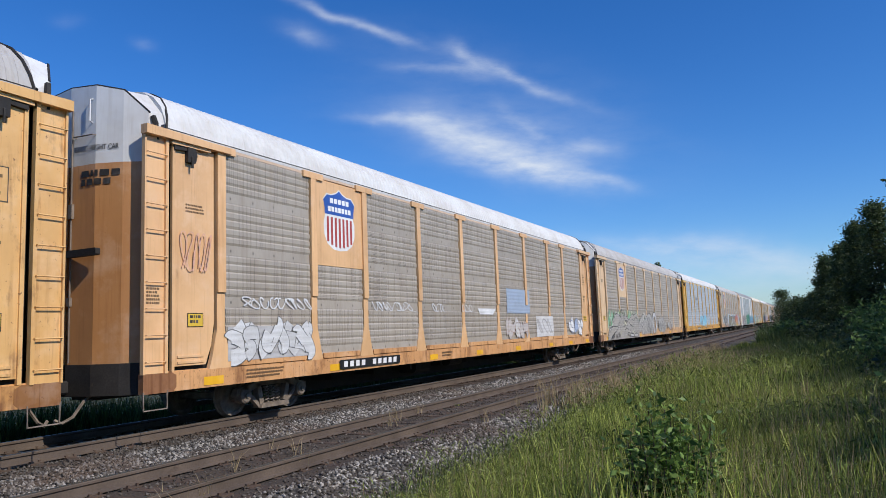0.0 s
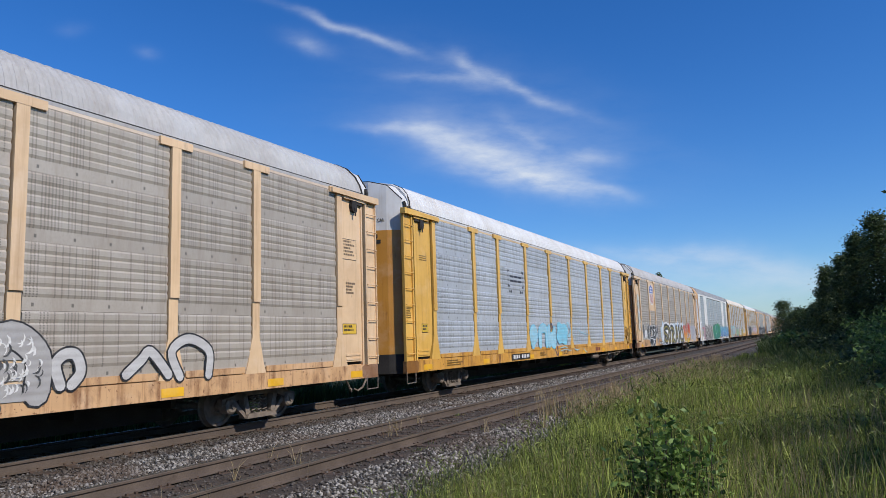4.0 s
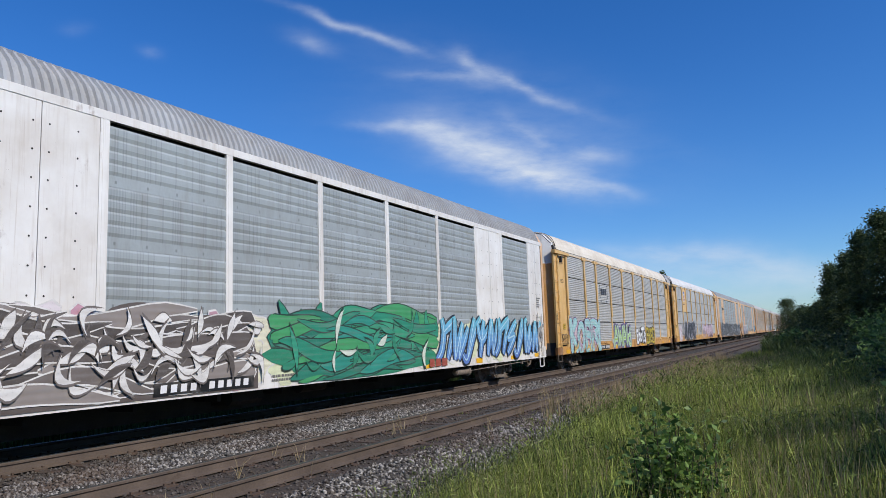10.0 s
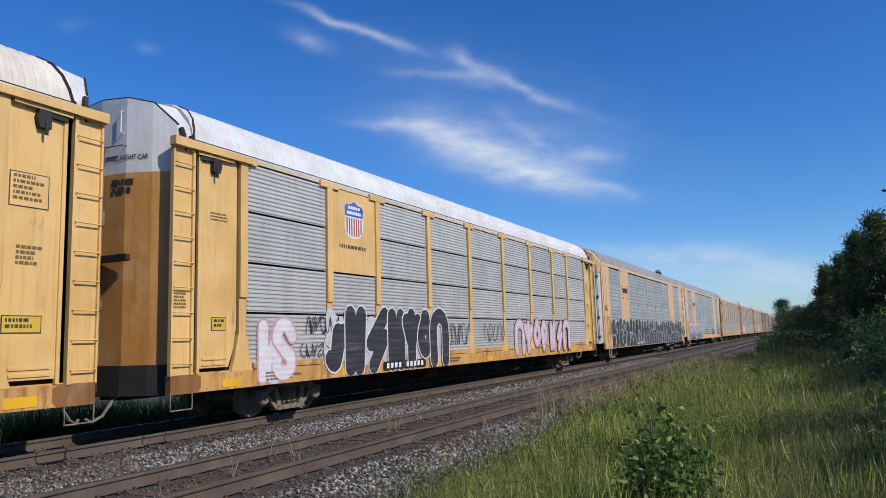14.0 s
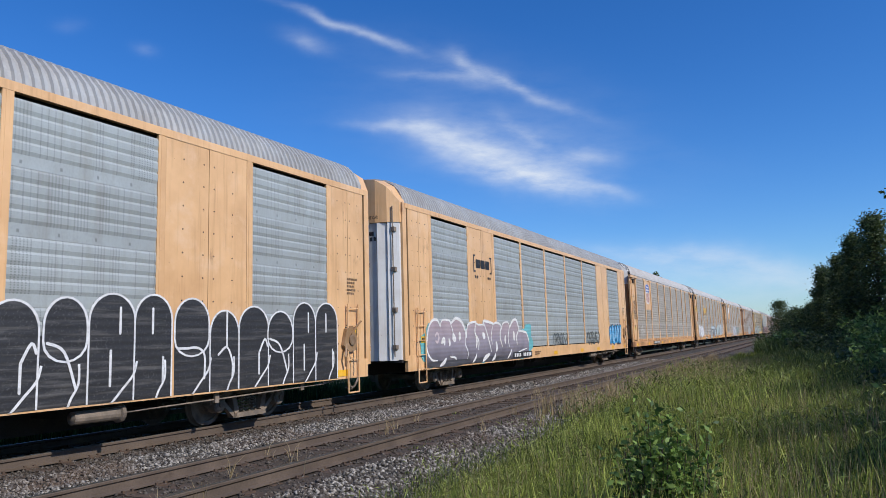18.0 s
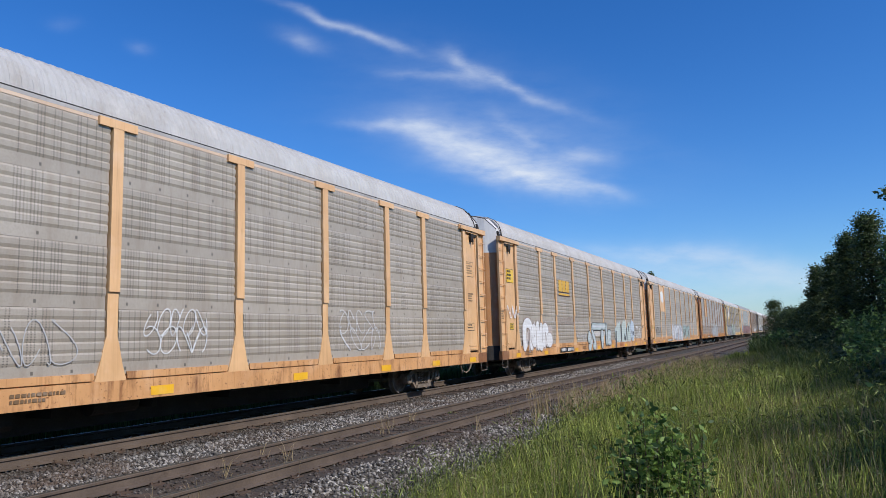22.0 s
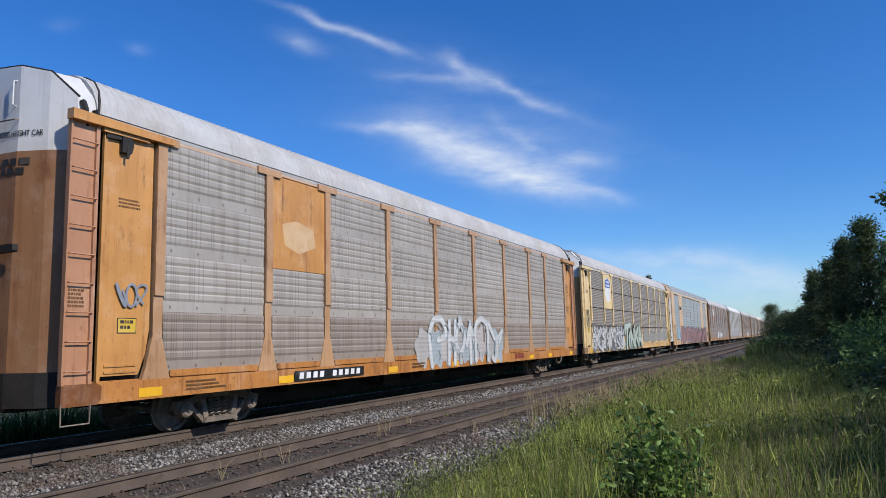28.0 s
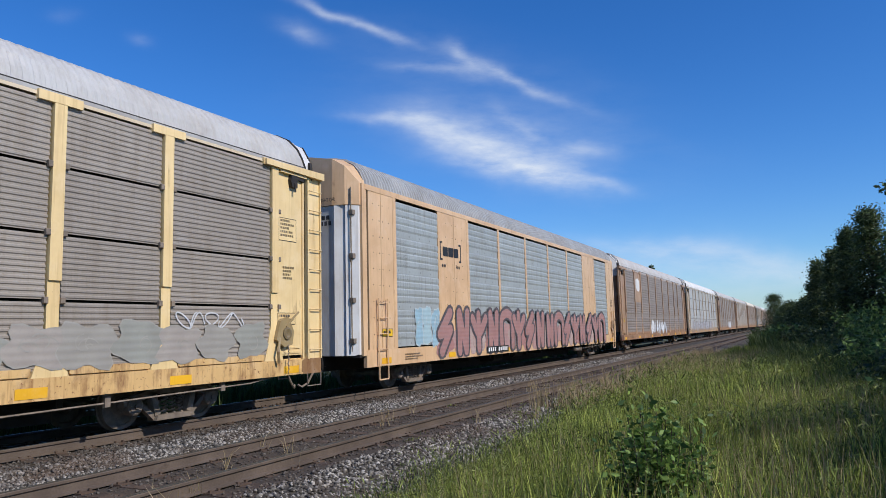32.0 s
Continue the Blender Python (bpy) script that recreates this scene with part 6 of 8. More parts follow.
def spray_4(s):
    s.letter([("10 06 39 65 31 51", 2.0, 2.62, 1.25, 2.2), ("hook", 3.15, 3.98, 1.2, 2.28)], ((0.045, WHT), (0.0, (0.10, 0.105, 0.10))), 0.14)
    s.letter([("O", 2.5, 2.95, 1.25, 1.8), ("O", 2.85, 3.3, 1.25, 1.8)], ((0.03, (0.3, 0.3, 0.3)), (0.0, WHT)), 0.15)
    for k in range(5):
        s.piece(0.92, 1.40, 1.75 + 0.46 * k, 2.25 + 0.46 * k, [(0.66, 0.68, 0.62)], (0.10, 0.11, 0.09), 1, 420 + k, 0.02, 3)
    s.letter([("D", 4.3, 5.35, 1.1, 2.05), ("E", 5.2, 5.95, 1.15, 2.1), ("M", 5.8, 6.98, 0.95, 2.1), ("-09 40|-40 99|-99 09|-39 40|-69 40", 4.1, 5.0, 0.72, 1.2), ("09 40 98", 4.95, 5.9, 0.7, 1.15)], ((0.085, BLK), (0.05, WHT), (0.0, BLK)), 0.12)
    s.x += 0.032
    s.letter([("29 55 90", 4.55, 5.1, 1.25, 1.9), ("15 58 94", 5.35, 5.85, 1.3, 1.9), ("-00 09|-59 90", 6.1, 6.8, 1.1, 2.0), ("-08 98|-59 50", 5.0, 5.6, 0.78, 1.25)], ((0.0, WHT),), 0.045, False, 0.4)
    s.x -= 0.032
    s.piece(8.6, 18.6, 0.80, 2.2, [(0.72, 0.74, 0.76), (0.56, 0.68, 0.78)], (0.60, 0.70, 0.78), 9, 403, 0.03, 4, back=(0.50, 0.65, 0.76), inner=(0.50, 0.64, 0.76))
    s.x += 0.014
    word = [("99 89 59 18 06 25 64 83 81 50 21 12 00", 9.15, 10.98, 0.70, 2.26), ("49 36 13 30 50 83 86 48 19", 10.75, 12.35, 0.66, 2.2), ("09 49 87 66 35|-29 30|35 61 90|60 32 10", 12.1, 14.1, 0.6, 2.18), ("29 49 00|49 69 80|-33 73", 14.1, 15.65, 0.70, 2.18), ("18 29 10|69 45 24|-69 79|24 42 50 80 93 88", 15.4, 18.3, 0.66, 2.22)]
    s.letter(word, ((0.13, WHT), (0.0, (0.03, 0.03, 0.033)), (-0.205, (0.70, 0.54, 0.04))), 0.235, False)
    s.x += 0.004
    # a fiery pair of forms
    s.letter([("-09 21|-29 31|-66 31|-66 60|-89 60", 18.35, 20.35, 0.72, 2.2), ("97 79 49 47 85 93 71 30 10", 19.9, 22.1, 0.70, 2.24)], ((0.13, (0.50, 0.03, 0.03)), (0.075, (0.58, 0.78, 0.82)), (0.022, (0.08, 0.02, 0.02)), (0.0, M_FIRE)), 0.185)
    s.x -= 0.018
    s.piece(22.2, 25.4, 0.78, 2.05, [(0.47, 0.455, 0.44), (0.45, 0.44, 0.44)], (0.27, 0.25, 0.33), 3, 406, 0.03, 2, back=(0.50, 0.49, 0.49), inner=(0.60, 0.60, 0.66))
    s.x += 0.018
    s.letter([("arch", 22.3, 23.3, 1.0, 2.15), ("arch", 23.2, 24.3, 1.0, 2.05), ("arch", 24.2, 25.4, 0.95, 2.15)], ((0.0, (0.34, 0.33, 0.42)),), 0.035, False)
    s.x -= 0.018
    s.lay("painted_lettering", text_shape("CULT", 0.22, s.x + 0.05, 21.2, 0.92, 0.006, 0.55), BLK)
    s.lay("painted_lettering", text_shape("2021", 0.30, s.x + 0.012, 17.45, 1.55, 0.004, 0.6), BLK)


def spray_5(s):
    for k in range(6):
        s.tag(0.75, 1.65, 2.55 + 0.36 * k, 2.95 + 0.36 * k, (0.16, 0.16, 0.17), 3, 510 + k, 0.008)
    s.tag(1.2, 2.0, 2.6, 3.0, (0.1, 0.3, 0.6), 3, 502, 0.016)
    s.lay("painted_lettering", text_shape("TORSTAR", 0.24, s.x, 2.08, 1.86, 0.01, 1.1), (0.65, 0.10, 0.10))
    s.tag(2.1, 2.9, 1.35, 1.55, (0.70, 0.62, 0.05), 4, 507, 0.012)
    s.piece(3.3, 10.6, 0.76, 2.25, [(0.56, 0.30, 0.36), (0.74, 0.70, 0.52), (0.74, 0.66, 0.66)], (0.70, 0.66, 0.62), 8, 503, 0.03, 4)
    s.piece(10.6, 26.0, 0.74, 2.05, [(0.70, 0.72, 0.46), (0.72, 0.70, 0.66)], (0.70, 0.72, 0.52), 14, 511, 0.02, 4)
    s.x += 0.008
    # crumpled foil: dark folds with bright creases
    s.field([(3.9, 1.0), (4.3, 1.9), (5.0, 2.22), (5.7, 2.15), (6.3, 1.8), (6.9, 2.2), (7.6, 2.3), (8.4, 2.1), (9.2, 2.12), (9.9, 1.9), (10.2, 1.3)], 0.73, (0.115, 0.092, 0.080))
    s.x += 0.001
    folds = [(0.085, 0.070, 0.060), (0.17, 0.142, 0.125), (0.28, 0.24, 0.212), (0.12, 0.099, 0.087)]
    s.ribbons(4.1, 10.0, 0.78, 2.2, folds, (0.74, 0.71, 0.66), 40, 504, 0.13, False, 0.026)
    s.x += 0.016
    s.x += 0.015
    s.spikes(4.3, 10.2, 0.76, 2.32, [(0.74, 0.71, 0.66), (0.10, 0.083, 0.072), (0.76, 0.73, 0.68), (0.72, 0.69, 0.64)], (0.15, 0.125, 0.11), 92, 515, 0.48)
    s.x -= 0.030
    s.lay("painted_ground", Shape().sheet(s.blob_ring(random.Random(5), 14.1, 1.36, 3.4, 0.66, 5, 0.12), s.x), (0.03, 0.24, 0.13))
    s.x += 0.002
    s.ribbons(10.6, 17.6, 0.76, 2.36, [(0.025, 0.25, 0.15), (0.04, 0.31, 0.17), (0.025, 0.20, 0.13), (0.06, 0.32, 0.12), (0.03, 0.27, 0.20)], (0.02, 0.05, 0.035), 40, 505, 0.13, False, 0.028)
    s.x -= 0.003
    s.ribbons(10.7, 17.4, 1.2, 2.46, [(0.025, 0.25, 0.15), (0.04, 0.31, 0.17)], (0.02, 0.05, 0.035), 12, 516, 0.13, True, 0.028)
    s.x += 0.021
    s.spikes(11.0, 17.3, 0.8, 2.3, [(0.03, 0.24, 0.14), (0.62, 0.68, 0.56), (0.04, 0.30, 0.18)], (0.02, 0.05, 0.035), 16, 513, 0.6)
    s.x -= 0.018
    s.letter(s.row(["horn", "fang", "claw", "fork", "prong", "horn", "bolt", "claw", "fang", "prong"], 17.9, 26.2, 0.74, 2.36, 506, 0.05, 0.30), ((0.075, (0.02, 0.03, 0.05)), (0.0, M_AQUA), (-0.125, (0.46, 0.68, 0.78))), 0.15, True, 0.35, 0.25)
    s.x -= 0.010
    s.lay("maker_stencil", bars_shape(s.x + 0.03, 17.15, 0.78, 1, 0.9, 0.22, 0.02, 5), (0.36, 0.08, 0.05))


def spray_6(s):
    s.piece(1.8, 6.7, 0.78, 2.1, [(0.62, 0.42, 0.50), (0.66, 0.52, 0.56), (0.66, 0.48, 0.26)], (0.58, 0.42, 0.50), 6, 601, 0.02, 4)
    s.x += 0.012
    teal = (0.30, 0.56, 0.55)
    s.letter([("-09 10|-19 10|79 36 25|-25 80|-69 89", 1.72, 2.98, 0.70, 2.28), ("96 79 39 06 03 20 50 92|-84 94", 2.85, 4.05, 0.70, 2.1), ("B", 3.95, 5.18, 0.68, 2.24), ("09 49 87 66 25|-09 10|-35 90|-80 99", 5.0, 6.75, 0.68, 2.26)],
            ((0.06, (0.13, 0.05, 0.17)), (0.022, (0.66, 0.70, 0.74)), (0.0, teal), (-0.11, (0.42, 0.62, 0.60))), 0.165)
    s.x += 0.036
    s.hair(1.9, 6.5, 0.8, 2.1, 34, (0.66, 0.44, 0.52), 611, 0.34, 0.022, 1.3)
    s.hair(1.9, 6.5, 0.75, 1.1, 16, (0.68, 0.46, 0.14), 612, 0.30, 0.04, 0.2)
    s.x -= 0.048
    s.lay("painted_lettering", text_shape("MOUTN", 0.34, s.x - 0.022, 0.62, 1.36, 0.004, 0.95), (0.10, 0.06, 0.03))
    s.tag(0.66, 1.5, 1.14, 1.36, (0.10, 0.06, 0.03), 4, 602, 0.014)
    s.piece(9.3, 13.4, 0.74, 1.3, [(0.60, 0.66, 0.56), (0.50, 0.60, 0.34)], (0.56, 0.64, 0.50), 6, 603, 0.02)
    s.x += 0.012
    s.letter([("A", 9.4, 10.6, 0.75, 2.02), ("W", 10.3, 11.6, 0.8, 1.98), ("A", 11.35, 12.45, 0.8, 2.05), ("hook", 12.2, 13.4, 0.78, 2.05)], ((0.10, (0.16, 0.10, 0.34)), (0.03, (0.10, 0.14, 0.08)), (0.0, (0.50, 0.66, 0.50)), (-0.085, (0.36, 0.56, 0.08))), 0.125)
    s.x += 0.004
    s.letter([("B", 14.95, 15.6, 0.86, 1.75), ("O", 15.5, 16.05, 0.95, 1.55), ("O", 15.95, 16.5, 0.95, 1.55), ("T", 16.25, 17.2, 0.88, 1.95), ("S", 17.0, 17.55, 0.9, 1.6)], ((0.05, BLK), (0.0, WHT)), 0.095)
    s.letter([("B", 17.85, 18.55, 0.8, 1.85), ("H", 18.5, 19.1, 0.8, 1.8), ("S", 19.05, 19.65, 0.85, 1.8), ("D", 19.6, 20.4, 0.8, 1.85)], ((0.055, BLK), (0.0, (0.56, 0.43, 0.05))), 0.085)
    s.x -= 0.016
    s.tag(13.4, 14.2, 1.4, 1.75, (0.2, 0.2, 0.2), 5, 604, 0.010)


def spray_7(s):
    s.letter([("hook", 2.15, 2.85, 0.75, 2.0), ("S", 2.6, 3.35, 0.8, 2.0)], ((0.05, (0.60, 0.36, 0.40)), (0.0, (0.72, 0.68, 0.69))), 0.13)
    s.tag(3.7, 4.9, 1.7, 2.1, BLK, 7, 702, 0.012)
    s.tag(3.5, 4.5, 1.2, 1.5, BLK, 5, 709, 0.012)
    s.piece(4.4, 10.4, 0.84, 2.24, [(0.60, 0.57, 0.58), (0.58, 0.48, 0.52)], (0.60, 0.55, 0.57), 8, 710, 0.02, 3)
    s.x += 0.012
    s.letter([("claw", 4.35, 5.3, 0.85, 1.95), ("prong", 4.95, 6.2, 0.70, 2.36), ("bolt", 5.9, 7.3, 0.70, 2.36), ("-29 20|-79 70|-25 75", 6.85, 8.05, 0.72, 2.34), ("fork", 7.75, 8.8, 0.72, 2.36), ("knot", 8.5, 9.55, 0.72, 2.34), ("arch", 9.3, 10.45, 0.70, 2.36)], ((0.04, (0.74, 0.72, 0.73)), (0.0, (0.035, 0.033, 0.037))), 0.215)
    s.x -= 0.012
    s.tag(10.5, 12.0, 1.3, 2.0, BLK, 6, 705, 0.012)
    s.tag(13.2, 15.1, 1.35, 2.0, BLK, 5, 706, 0.014)
    s.letter(s.row(["arch", "fork", "knot", "loop", "prong", "bolt", "arch"], 16.0, 22.6, 0.80, 2.2, 707), ((0.045, (0.12, 0.09, 0.10)), (0.0, (0.66, 0.46, 0.52)), (-0.13, (0.72, 0.62, 0.66))), 0.17)


def spray_8(s):
    """Tall black bubble forms with white edges, three words over the whole side."""
    s.tag(0.7, 1.3, 2.75, 3.05, (0.08, 0.05, 0.03), 4, 801, 0.014)
    s.tag(1.7, 2.0, 1.4, 2.2, (0.12, 0.16, 0.03), 3, 802, 0.02)
    black, edge = (0.028, 0.028, 0.030), (0.74, 0.74, 0.74)
    words = ((2.05, 6.3, 5), (6.35, 11.35, 6), (11.4, 16.1, 6), (16.15, 20.9, 6), (20.95, 25.7, 6))
    marks = ("34 64 83 80|04 34", "59 54|23 54 72 70", "-60 63|63 85 94", "05 44 70", "-69 66|-44 40", "-49 46|-73 70", "09 15 34 29", "-69 60|66 35 14|66 95", "18 25 48|68 75 98", "02 45 93", "-08 98|-98 94|-94 04")
    for k, (y0, y1, n) in enumerate(words):
        step = (y1 - y0) / n
        s.lay("painted_ground", rect(y0, y1, 0.72, 1.75, s.x - 0.003), black)
        rnd = random.Random(810 + k)
        cells = []
        for i in range(n):
            w = step * rnd.uniform(0.92, 1.12)
            c = y0 + (i + 0.5) * step
            cells.append((c - w / 2, c + w / 2, rnd.uniform(2.2, 2.44)))
        for m, (grow, paint) in enumerate(((0.0, edge), (-0.032, black))):
            sh = Shape()
            for i, (a, b, top) in enumerate(cells):
                c, r = (a + b) / 2, (b - a) / 2 + grow
                t, lo = top + grow, 1.35 - grow if i % 3 == 0 else 0.72
                ring = [(c + r * math.cos(q * math.pi / 12), t - 0.42 + 0.42 * math.sin(q * math.pi / 12)) for q in range(13)]
                foot = [(c + r * math.cos(math.pi + q * math.pi / 8), lo + 0.30 - 0.30 * math.sin(q * math.pi / 8)) for q in range(9)] if i % 3 == 0 else [(c - r, lo), (c + r, lo)]
                sh.sheet(ring + foot, s.x + 0.0012 * i + 0.0006 * m)
            s.lay("painted_fill", sh, paint)
        s.x += 0.011
        s.letter([(marks[(i + (5 if k == 2 or k == 0 else 0)) % len(marks)], a + 0.05, b - 0.03, 0.95, 2.2) for i, (a, b, top) in enumerate(cells)], ((0.0, edge),), 0.022, False)
        s.letter([(("99 86 53 20", "69 65 42 30")[i % 2], a + 0.3 * (b - a), b + 0.05, 0.66, 1.35) for i, (a, b, top) in enumerate(cells)], ((0.0, edge),), 0.020, False)
        s.x -= 0.011


def spray_9(s):
    s.piece(1.3, 10.4, 0.74, 1.98, [(0.14, 0.46, 0.49), (0.24, 0.56, 0.58)], (0.12, 0.42, 0.45), 9, 901, 0.02, 4)
    s.x += 0.012
    backs = ([(1.45, 0.95), (1.55, 1.5), (1.68, 1.88), (1.92, 2.08), (2.2, 2.10), (2.4, 1.93)], [(2.4, 1.93), (2.56, 2.10), (3.0, 2.09), (3.12, 2.0)], [(3.12, 2.0), (3.48, 2.16), (3.87, 2.06), (4.1, 1.82), (4.2, 1.6)],
             [(4.2, 1.6), (4.3, 1.92), (4.5, 2.02), (4.95, 2.07)], [(4.95, 2.07), (5.1, 1.98), (5.55, 1.98)], [(5.55, 1.98), (5.62, 2.10), (6.1, 2.06), (6.45, 2.0)], [(6.45, 2.0), (6.7, 2.05), (7.05, 1.98), (7.15, 1.85)],
             [(7.15, 1.85), (7.3, 2.02), (7.75, 2.08), (7.95, 1.9)], [(7.95, 1.9), (8.25, 2.12), (8.6, 2.17), (8.8, 1.95), (8.9, 1.76)], [(8.9, 1.76), (9.3, 1.74), (9.68, 1.66), (9.9, 1.35)])
    for run in backs:
        s.field(run, 0.74, M_MAUVE)
    s.x += 0.004
    white = (0.78, 0.77, 0.75)
    s.lines(backs, white, 0.040, 0.25)
    s.lines([[(1.5, 1.5), (1.6, 1.15), (1.85, 0.95), (2.2, 0.92)], [(4.2, 1.75), (4.1, 1.4), (4.3, 1.1), (4.2, 0.8)], [(4.95, 2.05), (4.88, 1.7), (5.15, 1.45), (5.1, 1.15)], [(5.6, 2.05), (5.85, 1.7), (6.05, 1.35), (6.2, 1.05)], [(6.4, 1.98), (6.2, 1.6), (6.3, 1.3)],
             [(7.1, 1.9), (7.0, 1.55), (7.2, 1.2)], [(7.9, 1.9), (7.75, 1.5), (7.85, 1.2)], [(3.1, 1.98), (3.25, 1.75), (3.2, 1.5)], [(8.85, 1.8), (8.6, 1.55), (8.65, 1.25)], [(3.0, 1.0), (3.4, 0.95), (3.3, 0.78)], [(8.2, 0.85), (8.9, 1.0), (9.7, 1.1)]], white, 0.034, 0.7)
    # white tear-shaped gaps in the forms
    s.lines([[(2.45, 1.40), (2.62, 1.52), (2.66, 1.35)], [(2.95, 1.56), (3.0, 1.42), (2.98, 1.32)], [(3.25, 1.7), (3.32, 1.55), (3.45, 1.5)], [(3.70, 1.75), (3.72, 1.6), (3.66, 1.48)], [(4.93, 1.62), (5.0, 1.42), (4.92, 1.22)], [(5.5, 1.72), (5.58, 1.6), (5.7, 1.56)], [(6.6, 1.4), (6.68, 1.22), (6.6, 1.06)], [(7.5, 1.62), (7.46, 1.45), (7.5, 1.3)], [(8.3, 1.75), (8.35, 1.55), (8.3, 1.42)]], white, 0.085, 0.85)
    s.lines([[(2.05, 1.62), (2.2, 1.72), (2.3, 1.58), (2.2, 1.45), (2.08, 1.5)]], (0.62, 0.52, 0.54), 0.04, 0.3)
    # dark foot with pale flashes
    s.lines([[(1.6, 0.84), (3.0, 0.80), (4.4, 0.84)], [(4.6, 0.80), (5.8, 0.84), (7.4, 0.80)]], (0.06, 0.058, 0.065), 0.10, 0.6, None, 0.0, 0.003)
    s.lines([[(2.3, 0.75), (2.6, 0.86), (2.75, 0.98)], [(4.6, 0.76), (4.85, 0.9), (4.95, 1.05)], [(5.4, 0.76), (5.7, 0.9), (6.05, 1.0)], [(6.2, 0.76), (6.45, 0.88), (6.5, 1.0)], [(7.6, 0.78), (7.9, 0.95), (8.05, 1.1)]], white, 0.06, 0.92, None, 0.0, 0.007)
    s.x -= 0.016
    s.tag(13.0, 15.0, 1.12, 1.65, (0.07, 0.08, 0.08), 6, 904, 0.024)
    s.tag(18.3, 20.6, 1.05, 1.70, (0.07, 0.08, 0.08), 6, 905, 0.030)
    s.lay("painted_ground", rect(22.85, 25.35, 1.04, 1.95, s.x - 0.002), (0.02, 0.30, 0.60))
    s.letter(s.row(["loop", "hook", "knot", "arch", "claw"], 22.75, 25.4, 0.98, 2.06, 906), ((0.05, (0.015, 0.03, 0.10)), (0.0, (0.03, 0.34, 0.66)), (-0.10, (0.50, 0.66, 0.78))), 0.13)


def spray_10(s):
    s.tag(2.55, 3.65, 1.57, 2.1, (0.7, 0.7, 0.7), 5, 1001, 0.010)
    s.tag(2.55, 3.65, 1.25, 1.78, (0.7, 0.7, 0.7), 4, 1051, 0.010)
    s.tag(12.8, 14.2, 1.70, 2.2, (0.7, 0.7, 0.7), 5, 1002, 0.010)
    s.tag(12.8, 14.2, 1.4, 1.90, (0.7, 0.7, 0.7), 4, 1052, 0.010)
    s.tag(18.4, 20.2, 1.70, 2.3, (0.7, 0.7, 0.7), 5, 1003, 0.010)
    s.tag(18.4, 20.2, 1.3, 1.90, (0.7, 0.7, 0.7), 4, 1053, 0.010)
    for k in range(4):
        s.tag(0.80, 1.46, 2.45 + 0.30 * k, 2.72 + 0.30 * k, BLK, 4, 1040 + k, 0.016)
    s.tag(9.9, 11.6, 1.3, 2.0, (0.5, 0.5, 0.5), 4, 1005, 0.008)


